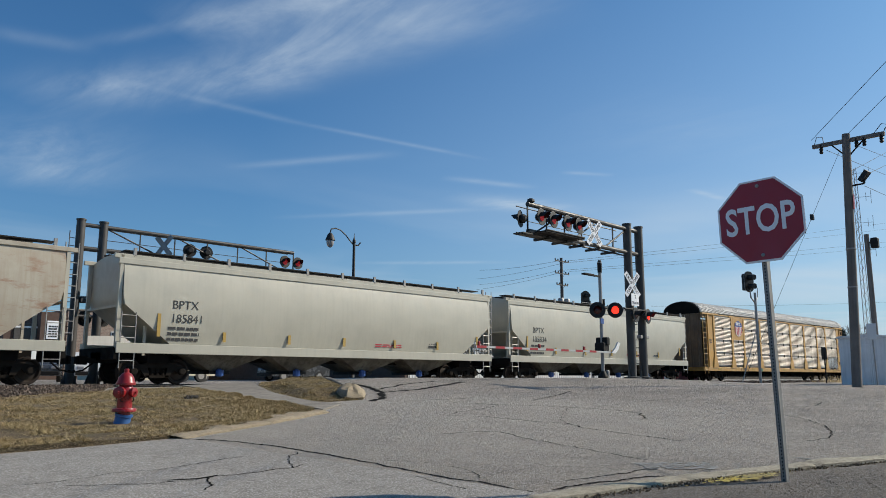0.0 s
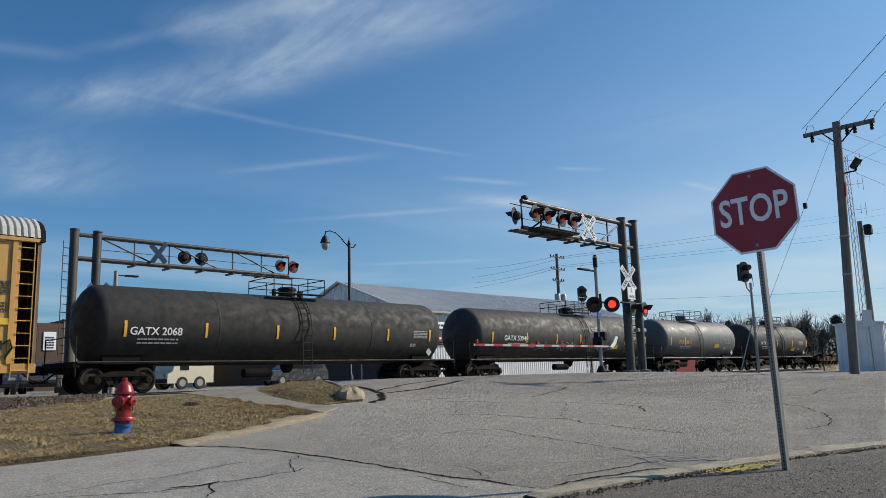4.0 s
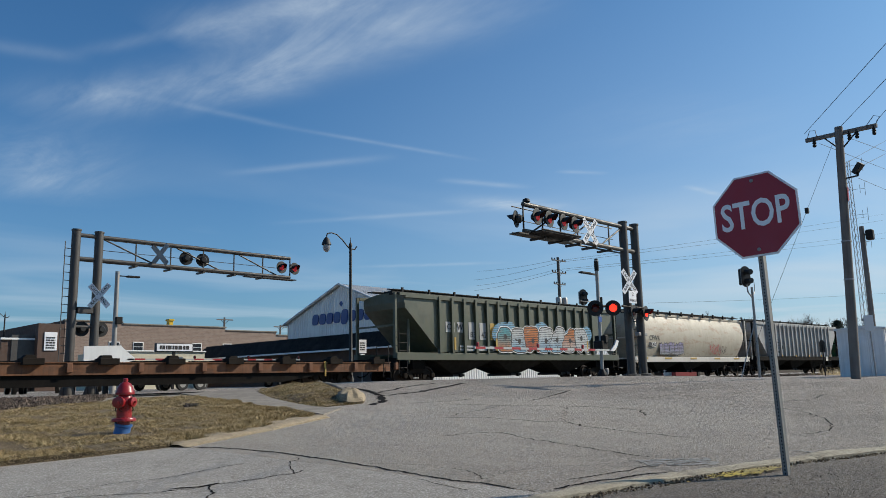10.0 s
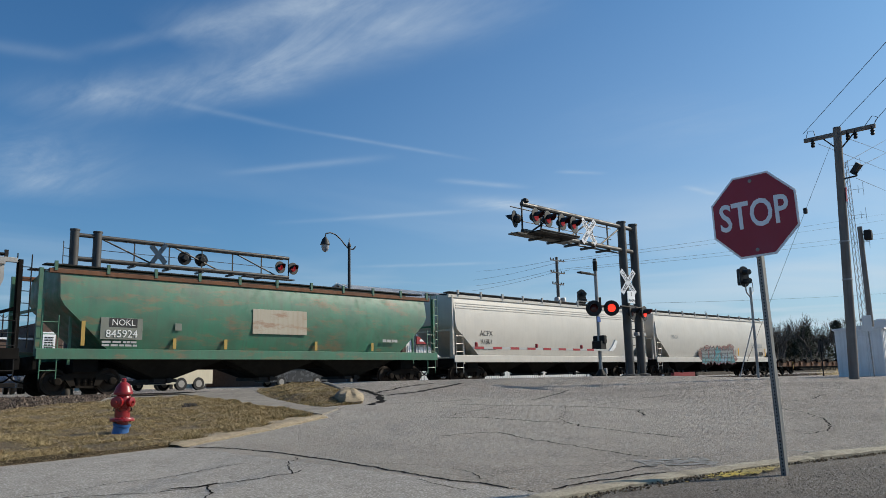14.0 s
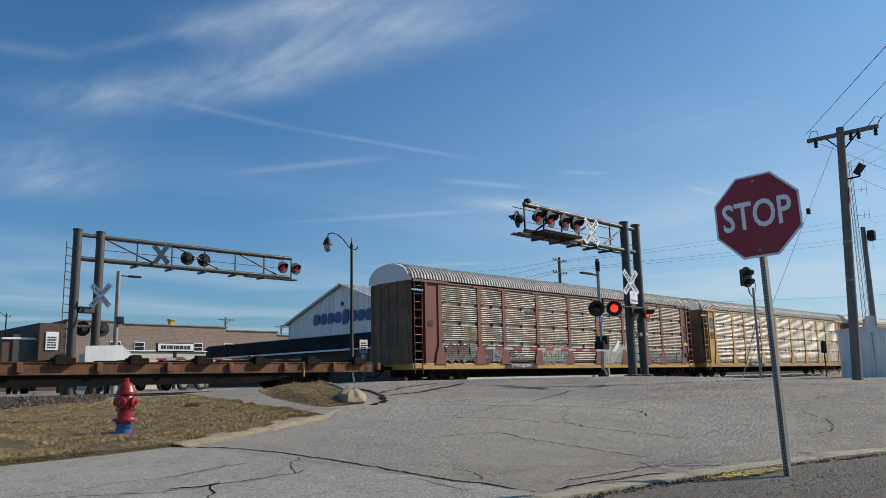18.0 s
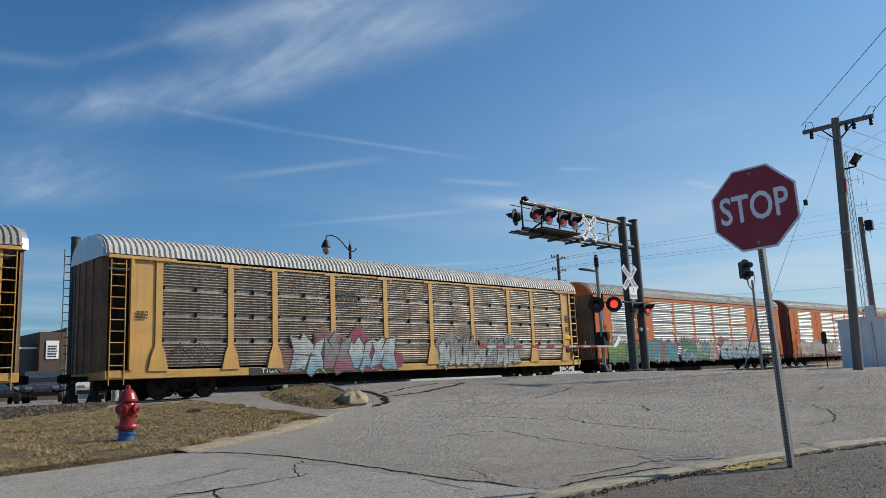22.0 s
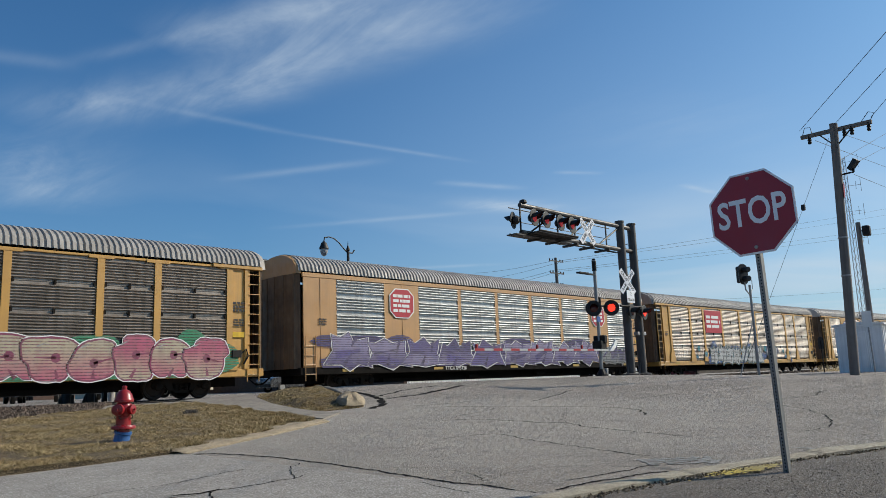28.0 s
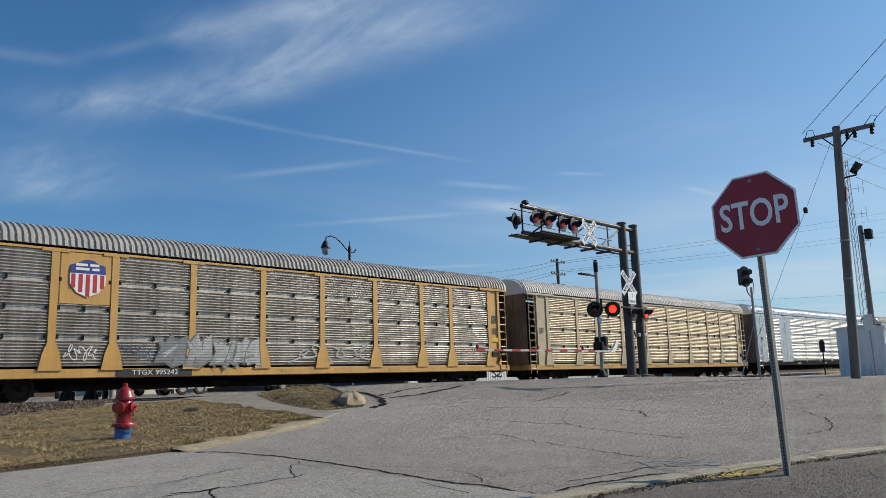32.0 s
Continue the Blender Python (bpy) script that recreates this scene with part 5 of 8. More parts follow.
reflectors(c, (4.05, 7.1, 15.2), 1.95, 0.6, -1.61, OCHRE)
notices(c, 7.0, 1.75, 5.0, 0.3, 2, CHALK_DIM, -1.5)
c = hopper(11, 220.6, 17.2, CREAM, PALE, "stained cream rounded hopper with a black tag", eave=4.15, bow=0.32, cut=(1.0, 2.0, 3.0), bays=3, walk_mat=DARK, under=DARK_BAY_SHADED)
mark(c, "CFWR", 3.1, 2.62, 0.46, INK, skin(2.7, 4.15, 1.4, 0.32))
plate(c, 2.9, 2.28, 0.95, 0.4, INK, skin(2.3, 4.15, 1.4, 0.32) + 0.014)
mark(c, "225", 3.0, 2.2, 0.42, CHALK, skin(2.3, 4.15, 1.4, 0.32) - 0.006)
graffiti(c, 3.7, 6.9, 1.55, 2.35, ["grey", "lilac"], -1.47, 32, 5, INK)
chalk_tag(c, 11.4, 1.95, 1.5, 0.8, 6, EMB_RED, -1.48, 0.035)
chalk_tag(c, 12.6, 1.9, 1.2, 0.6, 8, INK, -1.48, 0.035)
for x in (1.6, 4.6, 8.0, 11.5, 14.6):
    plate(c, x, 1.3, 0.9, 0.13, OCHRE, -1.552)
c = hopper(12, 238.4, 17.9, STEEL_GREY, UNDER, "grey ribbed hopper with black numbers and dark bays", eave=4.15, zs=1.5, bow=0.02, cut=(0.9, 2.6, 3.4), ribs=17, bays=3, under=DARK_BAY_SHADED, walk_mat=DARK)
for txt, x, z in (("NO", 3.81, 2.75), ("KL", 4.6, 2.75), ("84", 3.81, 2.25), ("83", 4.6, 2.25), ("06", 5.4, 2.25)):
    mark(c, txt, x, z, 0.48, INK, -1.478, 0.9)
for x in (3.81, 4.6):
    notices(c, x, 1.85, 0.5, 0.22, 2, INK, -1.478)
reflectors(c, (3.1, 5.0, 7.7, 10.4, 13.1, 15.0), 1.56, 0.14, -1.6)
plate(c, 3.1, 1.3, 0.5, 0.4, PALE, -1.57), plate(c, 14.3, 1.3, 0.5, 0.4, PALE, -1.57)
c = hopper(13, 256.7, 18.3, JADE, JADE, "weathered green covered hopper with a faded number board", eave=3.95, zs=1.5, bow=0.16, cut=(1.0, 2.6, 3.0), bays=3, under=DARK_BAY_SHADED, walk_mat=JADE, top=RUST)
plate(c, 3.0, 2.18, 1.42, 0.72, FADED, -1.5)
plate(c, 3.05, 2.38, 0.95, 0.3, INK, -1.507)
mark(c, "NOKL", 3.05, 2.38, 0.29, CHALK, -1.523), mark(c, "845924", 3.0, 2.0, 0.36, CHALK, -1.53)
plate(c, 9.25, 2.62, 2.5, 0.95, RUSTY_CREAM, -1.51)
plate(c, 5.0, 2.3, 0.25, 0.25, FADED, -1.51)
reflectors(c, (1.75,), 2.0, 0.8, -1.5, OCHRE), reflectors(c, (4.9, 6.9, 11.0, 14.0), 1.72, 0.36, -1.47, OCHRE)
notices(c, 2.95, 1.68, 1.2, 0.22, 2, CHALK_DIM), notices(c, 15.0, 2.0, 0.9, 0.2, 1, CHALK_DIM)
c = hopper(14, 275.5, 18.7, PALE, PALE, "white covered hopper with small black lettering", eave=4.25, bow=0.16)
mark(c, "ACFX", 2.75, 2.5, 0.38, INK, skin(2.5, 4.25, 1.4, 0.16)), mark(c, "97801", 2.8, 2.1, 0.38, INK, skin(2.1, 4.25, 1.4, 0.16))
notices(c, 2.8, 1.75, 1.6, 0.14, 1, INK, skin(1.75, 4.25, 1.4, 0.16))
for z in (3.72, 3.84, 3.96):
    part("stringer", Mesh().box(0.6, 18.1, skin(z, 4.25, 1.4, 0.16) - 0.012, skin(z, 4.25, 1.4, 0.16) + 0.03, z - 0.018, z + 0.018), PALE, c)
c = hopper(15, 294.8, 19.3, PALE, PALE, "off-white covered hopper with a blue spray-painted panel", eave=4.25, bow=0.16)
graffiti(c, 6.4, 11.3, 1.0, 2.1, ["teal", "sky", "grey"], -1.56, 34, 5, INK, "brick", True, COLOURS["magenta"])
notices(c, 15.6, 2.4, 1.9, 0.5, 4, CHALK_DIM, skin(2.3, 4.25, 1.4, 0.16)), plate(c, 16.4, 1.75, 0.7, 0.35, INK, skin(1.7, 4.25, 1.4, 0.16))
mark(c, "PROX", 2.9, 2.75, 0.34, CHALK_DIM, skin(2.7, 4.25, 1.4, 0.16))
reflectors(c, (12.2, 16.9), 1.8, 0.6)


# tank cars ------------------------------------------------------------
def tank_car(k, start, length, mat, label, r=1.42, zc=2.36, trim=None, marks=None, ladder_x=0.5):
    car = freight("tank_car", k, start, label)
    trim = trim or DARK
    a, b = 0.75, length - 0.75
    prof = [(0.02, 0.0)]
    for i in range(1, 8):
        t = i / 7 * math.pi / 2
        prof.append((r * math.sin(t), 0.62 * (1 - math.cos(t))))
    body = [(q, z) for q, z in prof] + [(q, (b - a) - z) for q, z in reversed(prof)]
    part("tank", Mesh().turned(body, 40, Matrix.Translation((a, 0, zc)) @ pose(0, 0, 0, 0, 90, 0)), mat, car, "", smooth=True)
    for u in (0.28, 0.5, 0.72):
        x = a + (b - a) * u
        part("weld_band", shared(("band", r), lambda: Mesh().turned([(r + 0.006, -0.03), (r + 0.012, 0), (r + 0.006, 0.03)], 40), mat, True), mat, car, "", Matrix.Translation((x, 0, zc)) @ pose(0, 0, 0, 0, 90, 0))
    for x in (0.0, length - 3.7):
        part("draft_sill", shared("tank_draft_sill", lambda: Mesh().box(0.3, 3.4, -0.35, 0.35, 0.7, 1.05), UNDER), UNDER, car, "", pose(x, 0, 0))
    for x in (0.35, length - 0.35):
        part("end_sill", shared("tank_end_sill", lambda: Mesh().box(-0.1, 0.1, -1.45, 1.45, 0.9, 1.08), UNDER), UNDER, car, "", pose(x, 0, 0))
    for y in (-1.45, 1.45):
        part("side_rail", Mesh().tube((0.35, y, 1.05), (length - 0.35, y, 1.05), 0.045, 6), trim, car)
    for x in (2.0, length - 2.0):
        sd = Mesh().slab([(x - 0.6, 1.0), (x + 0.6, 1.0), (x + 0.8, 1.7), (x - 0.8, 1.7)], 1.9, Matrix.Translation((0, -0.95, 0)))
        part("saddle", sd, UNDER, car)
    mx = length * ladder_x
    plat = Mesh()
    for y in (-0.8, 0.8):
        plat.box(mx - 1.25, mx + 1.25, y - 0.2, y + 0.2, zc + r + 0.02, zc + r + 0.05)
    top = zc + r + 0.07
    for x in (mx - 1.25, mx - 0.4, mx + 0.4, mx + 1.25):
        for y in (-0.95, 0.95):
            plat.tube((x, y, top), (x, y, top + 0.6), 0.022, 6)
    for z in (top + 0.3, top + 0.6):
        for y in (-0.95, 0.95):
            plat.tube((mx - 1.25, y, z), (mx + 1.25, y, z), 0.02, 6)
        for x in (mx - 1.25, mx + 1.25):
            plat.tube((x, -0.95, z), (x, 0.95, z), 0.02, 6)
    part("platform", plat, trim, car, "railed platform on top of the tank")
    part("manway", Mesh().turned([(0.36, 0), (0.36, 0.3), (0.4, 0.3), (0.4, 0.36), (0.3, 0.42)], 16, Matrix.Translation((mx, 0, top - 0.1))).tube((mx + 0.8, 0.2, top - 0.1), (mx + 0.8, 0.2, top + 0.22), 0.13, 10).tube((mx - 0.7, -0.1, top - 0.1), (mx - 0.7, -0.1, top + 0.2), 0.09, 8), trim, car)
    lad = Mesh()
    arc = [(-1.5, 0.55), (-1.5, zc)] + [(-(r + 0.08) * math.cos(t), zc + (r + 0.08) * math.sin(t)) for t in (0.35, 0.7, 1.0, 1.25)]
    for dx in (-0.22, 0.22):
        lad.pipe([(mx + dx, y, z) for y, z in arc], 0.022)
    for i in range(12):
        q = along([(0, y, z) for y, z in arc], 12)[i + 1]
        lad.tube((mx - 0.22, q[1], q[2]), (mx + 0.22, q[1], q[2]), 0.016, 5)
    part("ladder", lad, trim, car)
    for x in (0.32, length - 0.32):
        part("end_handrail", Mesh().pipe([(x, -1.42, 0.6), (x, -1.42, 1.9), (x, 1.42, 1.9), (x, 1.42, 0.6)], 0.022), trim, car)
    part("bottom_outlet", Mesh().turned([(0.3, 0), (0.22, -0.25), (0.12, -0.35)], 12, Matrix.Translation((mx, 0, zc - r + 0.02))), UNDER, car)
    part("air_tank", Mesh().tube((mx - 2.5, -0.8, 0.62), (mx - 1.3, -0.8, 0.62), 0.18, 10), UNDER, car)
    for x in (2.0, length - 2.0):
        truck(car, x)
    coupler(car, 0.1, -1), coupler(car, length - 0.1, 1)
    return car


def on_tank(car, make, x, z, name="lettering", r=1.42, zc=2.36, lift=0.012):
    """Bends a flat mark round the near side of a tank."""
    me = make.copy()
    for v in me.vertices:
        h = v.co.z + z - zc
        a = h / r
        d = r + lift - v.co.y
        v.co = (v.co.x + x, -math.cos(a) * d, zc + math.sin(a) * d)
    return tagged(part(name, me, None, car), kind="stuff" if name == "small_print" else "")


TANK_BLACK = paint("tank_black", (0.016, 0.0155, 0.015, 1), 0.8, amount=0.45, dirt=(0.035, 0.03, 0.026, 1), streaky=0.35)
TANK_GREY = paint("tank_grey", (0.12, 0.118, 0.115, 1), 0.6, amount=0.4, dirt=(0.06, 0.055, 0.05, 1), streaky=0.4)
TANK_DIM = paint("tank_dim", (0.026, 0.0245, 0.023, 1), 0.7, amount=0.45, dirt=(0.05, 0.042, 0.036, 1), streaky=0.4)

for k, s0, ln, mat, txt, size, tx, tz, tm, lab, rx, lx, yellow in (
        (4, 80.15, 18.2, TANK_BLACK, "GATX 2068", 0.38, 3.0, 2.1, CHALK, "long black tank car with white lettering", (1.9, 4.88, 7.93, 10.72, 13.7, 16.3), 0.51, None),
        (5, 98.9, 18.35, TANK_DIM, "GATX 53940", 0.36, 4.0, 2.15, CHALK, "dusty black tank car with chalk tags", (2.1, 4.9, 7.58, 9.88, 12.41, 14.67, 17.1), 0.571, (13.58, 1.75)),
        (6, 117.75, 12.45, TANK_GREY, "UTLX 630075", 0.3, 3.58, 2.13, STRIPE, "grey tank car with yellow lettering", (1.69, 3.6), 0.46, (8.27, 1.92)),
        (7, 131.1, 12.6, TANK_DIM, "GATX 211894", 0.32, 3.35, 2.18, CHALK, "dark grey tank car with a railed platform", (1.43, 4.54, 5.39, 8.36, 11.3), 0.505, (8.7, 1.68))):
    c = tank_car(k, s0, ln, mat, lab, trim=DARK if k != 6 else POST, ladder_x=lx)
    on_tank(c, letters(txt, size, tm, 0.006), tx, tz)
    for i in range(2):
        on_tank(c, bars(1.5, 0.09, 1, 9, k + i).data("small_print", CHALK_DIM), tx + 0.1, tz - 0.27 - 0.14 * i, "small_print")
    on_tank(c, bars(0.9, 0.36, 5, 5, k + 3).data("small_print", CHALK_DIM), ln - 2.5, 2.22, "small_print")
    on_tank(c, bars(0.36, 0.24, 1, 2, k + 5).data("small_print", CHALK_DIM), ln - 2.9, 1.72, "small_print")
    for x in rx:
        on_tank(c, Mesh().grid([[(-0.05, -0.006, q * 0.09), (0.05, -0.006, q * 0.09)] for q in range(-3, 4)]).data("reflector", STRIPE), x, 2.18, "reflector")
    if yellow:
        on_tank(c, Mesh().box(-0.34, 0.34, -0.008, 0, -0.14, 0.14).data("placard", YELLOW), yellow[0], yellow[1], "placard")
    if k == 5:
        for sd, x, z, w, h in ((3, 11.35, 2.75, 1.1, 0.4), (4, 12.0, 1.65, 2.4, 0.5), (9, 8.6, 1.75, 1.6, 0.6), (12, 6.0, 1.75, 1.6, 0.5)):
            on_tank(c, scribble(w, h, sd).data("chalk_tag", CHALK_DIM), x, z, "small_print")
    part("placard", Mesh().slab([(-0.19, 0), (0, -0.19), (0.19, 0), (0, 0.19)], 0.015), CHALK_DIM if k != 5 else EMB_RED, c, "diamond hazard placard", pose(ln - 1.95, -1.36, 1.42))


# flat cars ------------------------------------------------------------
def flat_car(k, start, length, text, label):
    car = freight("flat_car", k, start, label)
    part("side_beam", Mesh().cbox(0.4, length - 0.4, -1.4, -1.28, 0.66, 1.05, 0.012).box(0.4, length - 0.4, -1.44, -1.28, 1.05, 1.075).cbox(0.4, length - 0.4, 1.28, 1.4, 0.66, 1.05, 0.012), RUST_BEAM, car, "rusty brown side beam")
    part("deck", Mesh().box(0.4, length - 0.4, -1.3, 1.3, 0.92, 0.98), RUST, car)
    part("centre_sill", Mesh().slab([(0.5, 0.92), (0.5, 0.66), (3.6, 0.64), (6.0, 0.3), (length - 6.0, 0.3), (length - 3.6, 0.64), (length - 0.5, 0.66), (length - 0.5, 0.92)], 0.9, Matrix.Translation((0, -1.3, 0))), UNDER, car)
    n = 12
    for i in range(n):
        x = 1.2 + (length - 2.4) * i / (n - 1)
        part("riser", shared("riser", lambda: Mesh().cbox(-0.32, 0.32, -1.6, -1.1, 0.99, 1.2, 0.015).cbox(-0.32, 0.32, 1.1, 1.6, 0.99, 1.2, 0.015).box(-0.22, 0.22, -1.1, 1.1, 0.98, 1.16).slab([(-0.3, 1.2), (0.1, 1.2), (0.05, 1.3), (-0.2, 1.3)], 0.3, Matrix.Translation((0, -1.55, 0))), FRAME_IRON), FRAME_IRON, car, "", pose(x, 0, 0))
        part("stake_pocket", shared("stake_pocket", lambda: Mesh().cbox(-0.09, 0.09, -1.52, -1.38, 0.74, 1.05, 0.015), RUST), RUST, car, "", pose(x + 1.1, 0, 0))
    if text:
        mark(car, text, 5.2, 0.86, 0.26, CHALK_DIM, -1.41)
    for x in (3.2, length - 4):
        part("strap", shared("strap", lambda: Mesh().box(-0.05, 0.05, -1.45, -1.41, 0.85, 1.1).box(0.0, 0.06, -1.44, -1.41, 0.5, 0.9), OCHRE), OCHRE, car, "yellow tie-down strap", pose(x, 0, 0))
    ladder(car, 0.45, 0.4, 1.0, DARK, -1.52), ladder(car, length - 0.9, 0.4, 1.0, DARK, -1.52)
    part("end_rail", Mesh().pipe([(length - 0.5, -1.4, 1.0), (length - 0.5, -1.4, 1.8), (length - 0.5, -0.6, 1.8), (length - 0.5, -0.6, 1.0)], 0.025), DARK, car)
    for x in (3.4, length - 3.4):
        truck(car, x)
    coupler(car, 0.1, -1), coupler(car, length - 0.1, 1)
    return car


flat_car(8, 144.3, 28.5, "BTCX 632", "empty rusty brown flat car with deck risers")
flat_car(9, 173.5, 28.0, "BTCX 577", "empty rusty flat car with yellow straps")
flat_car(16, 314.0, 28.7, "", "empty rusty brown flat car with risers")


# ---- the stop sign ----
SIGN_POST = paint("sign_post_steel", (0.29, 0.28, 0.26, 1), 0.6, 0.25, amount=0.4)
sign = thing("stop_sign", 7.3, 2.84, 0.0, "red octagonal stop sign on a leaning perforated post", "stop sign")
lean = Vector((0.09, 0.085, 2.455)).normalized()
post_m = Vector((0, 0, 1)).rotation_difference(lean).to_matrix().to_4x4()
pb = Mesh()
ph, pw = 2.79, 0.0255
pb.box(-pw, -pw + 0.004, -pw, pw, -0.3, ph).box(pw - 0.004, pw, -pw, pw, -0.3, ph)
for side in (-1, 1):   # drilled faces: strips and webs round the holes
    y0, y1 = (-pw, -pw + 0.004) if side < 0 else (pw - 0.004, pw)
    pb.box(-pw, -0.008, y0, y1, -0.3, ph).box(0.008, pw, y0, y1, -0.3, ph)
    for i in range(int(ph / 0.032)):
        pb.box(-0.008, 0.008, y0, y1, i * 0.032 + 0.008, (i + 1) * 0.032 - 0.008)
TURN = Matrix(((-0.18, 0.984, 0, 0), (-0.984, -0.18, 0, 0), (0, 0, 1, 0), (0, 0, 0, 1)))
part("post", pb, SIGN_POST, sign, "drilled galvanised post", post_m @ TURN)
# black filler added for the darkness inside the hollow post, behind its holes
part("post_hollow_shade", Mesh().box(-0.02, 0.02, -0.02, 0.02, -0.3, ph - 0.02), BLACK, sign, "", post_m @ TURN)
face_m = Matrix.Translation((0.02, 0.075, 2.455)) @ pose(0, 0, 0, 0, 0, -88) @ pose(0, 0, 0, -1.8, 0, 0) @ pose(0, 0.045, 0, 0, -2.0, 0)
octagon = lambda r: [(r / math.cos(math.pi / 8) * math.cos(math.pi / 8 + i * math.pi / 4), r / math.cos(math.pi / 8) * math.sin(math.pi / 8 + i * math.pi / 4)) for i in range(8)]
part("sign_back", Mesh().slab(octagon(0.412), 0.004, Matrix.Translation((0, -0.04, 0))), GALV, sign, "", face_m)
part("sign_border", Mesh().slab(octagon(0.411), 0.003, Matrix.Translation((0, -0.044, 0))), REFLECT, sign, "", face_m)
part("sign_face", Mesh().slab(octagon(0.392), 0.002, Matrix.Translation((0, -0.047, 0))), SIGN_RED, sign, "", face_m)
stop_me = letters("STOP", 0.385, REFLECT, 0.006)
stop_w = max(v.co.x for v in stop_me.vertices) - min(v.co.x for v in stop_me.vertices)
stop_c = (max(v.co.x for v in stop_me.vertices) + min(v.co.x for v in stop_me.vertices)) / 2
part("lettering", stop_me, REFLECT, sign, "", face_m @ pose(0, -0.05, 0.0) @ Matrix.Diagonal((0.665 / stop_w, 1, 1, 1)) @ Matrix.Translation((-stop_c, 0, 0)))
for z in (-0.345, 0.345):
    part("bolt", Mesh().turned([(0.018, 0), (0.018, 0.006), (0.009, 0.012)], 10, pose(0, -0.048, z, 90)), GALV, sign, "", face_m)

# ---- hydrant ----
hyd = thing("fire_hydrant", 4.83, 11.35, 0.25, "weathered red fire hydrant with a blue base on the lawn", "fire hydrant")
part("barrel", Mesh().turned([(0.09, 0.1), (0.09, 0.2), (0.168, 0.2), (0.17, 0.225), (0.16, 0.245), (0.108, 0.255), (0.1, 0.42), (0.115, 0.46), (0.115, 0.53), (0.098, 0.56), (0.092, 0.58), (0.135, 0.585), (0.135, 0.615), (0.1, 0.62)], 20), HYD_RED, hyd, smooth=True)
part("bonnet", Mesh().turned([(0.135, 0.615), (0.12, 0.645), (0.108, 0.69), (0.08, 0.735), (0.045, 0.76), (0.035, 0.765), (0.035, 0.81), (0.02, 0.82)], 18), HYD_RED, hyd, smooth=True)
part("base", Mesh().turned([(0.135, -0.16), (0.13, -0.02), (0.115, 0.0), (0.11, 0.13), (0.125, 0.14), (0.125, 0.17)], 16, pose(-0.02, 0.02, 0, 4, 12, -45)), HYD_BLUE, hyd, "chipped blue base", smooth=True)
for a, r in ((215, 0.075), (120, 0.06), (300, 0.06)):
    m = pose(0, 0, 0.475, 0, 0, a) @ pose(0, 0, 0, 0, 90, 0)
    nz = part("nozzle", Mesh().turned([(r, 0.06), (r, 0.115), (r + 0.01, 0.12), (r + 0.01, 0.16), (r * 0.55, 0.17), (r * 0.28, 0.17), (r * 0.28, 0.2)], 14, m), HYD_RED, hyd, smooth=True)
    part("chain", Mesh().pipe([m @ Vector((0.05, 0, 0.13)), m @ Vector((0.12, 0.02, 0.14)), m @ Vector((0.13, 0.03, 0.1))], 0.008), DARK, nz)
for i in range(8):
    a = math.pi / 4 * i
    part("flange_bolt", shared("flange_bolt", lambda: Mesh().tube((0, 0, -0.03), (0, 0, 0.035), 0.013, 6), DARK), DARK, hyd, "", pose(0.122 * math.cos(a), 0.122 * math.sin(a), 0.22))


# ---- kerbs, rock, cracks ----
def kerb_run(name, pts, width, top, n, mat, label, side=1):
    """A row of kerb stones along a line, each its own piece."""
    run = thing(name, 0, 0, 0, label, "kerb", kind="structure")
    q = along(pts, n)
    rnd = random.Random(len(pts))
    for a, b in zip(q, q[1:]):
        d = Vector((b[0] - a[0], b[1] - a[1], 0))
        L = d.length
        m = Matrix.Translation((a[0], a[1], ground_z(*a[:2]) + rnd.uniform(-0.008, 0.008))) @ pose(0, 0, 0, 0, -math.degrees(math.atan2(ground_z(*b[:2]) - ground_z(*a[:2]), L)), math.degrees(math.atan2(d.y, d.x)))
        k = max(3, int(L / 0.06))
        rows = []
        for u, h in ((0.0, -0.14), (0.0, 0.35), (0.07, 0.75), (0.2, 0.96), (0.5, 1.0), (0.82, 0.94), (0.96, 0.7), (1.0, -0.14)):
            row = []
            for i in range(k + 1):
                x = 0.008 + (L - 0.016) * i / k
                q = m @ Vector((x, width * u * side, 0))
                worn = 0.5 * noise.noise((q.x * 2.5, q.y * 2.5, u)) + 0.35 * noise.noise((q.x * 9, q.y * 9, u * 3))
                z = h * 0.9 if h < 0 else top * (h + 0.45 * worn * (h > 0.3)) - (0.02 if i in (0, k) else 0)
                row.append(m @ Vector((x, side * width * (u + 0.06 * worn), z)))
            rows.append(row)
        part("kerb_stone", Mesh().grid(rows), mat, run, smooth=True)
    return run


KERB_BUFF = ground_cover("kerb_buff", (0.31, 0.245, 0.155, 1), (0.37, 0.305, 0.21, 1), (0.19, 0.15, 0.1, 1), (1.1, 6, 55), (0.7, 0.012))
KERB_GREY = ground_cover("kerb_grey", (0.37, 0.325, 0.24, 1), (0.43, 0.385, 0.29, 1), (0.22, 0.19, 0.14, 1), (1.3, 7, 50), (0.8, 0.015))
kerb_run("kerb", [(4.8, 9.42), (5.6, 9.8), (6.6, 10.22), (7.8, 10.75), (8.45, 11.2)], 0.66, 0.06, 2, KERB_BUFF, "buff concrete kerb of the lawn, worn low")
kerb_run("kerb", [(p[0], p[1]) for p in GRAVEL_K], 0.24, 0.06, 9, KERB_GREY, "sunken concrete kerb with worn yellow paint", -1)
PAINT_OLD = paint("old_yellow", (0.55, 0.42, 0.05, 1), 0.8, amount=0.9, dirt=(0.15, 0.14, 0.11, 1))
old = Mesh()
rnd = random.Random(15)
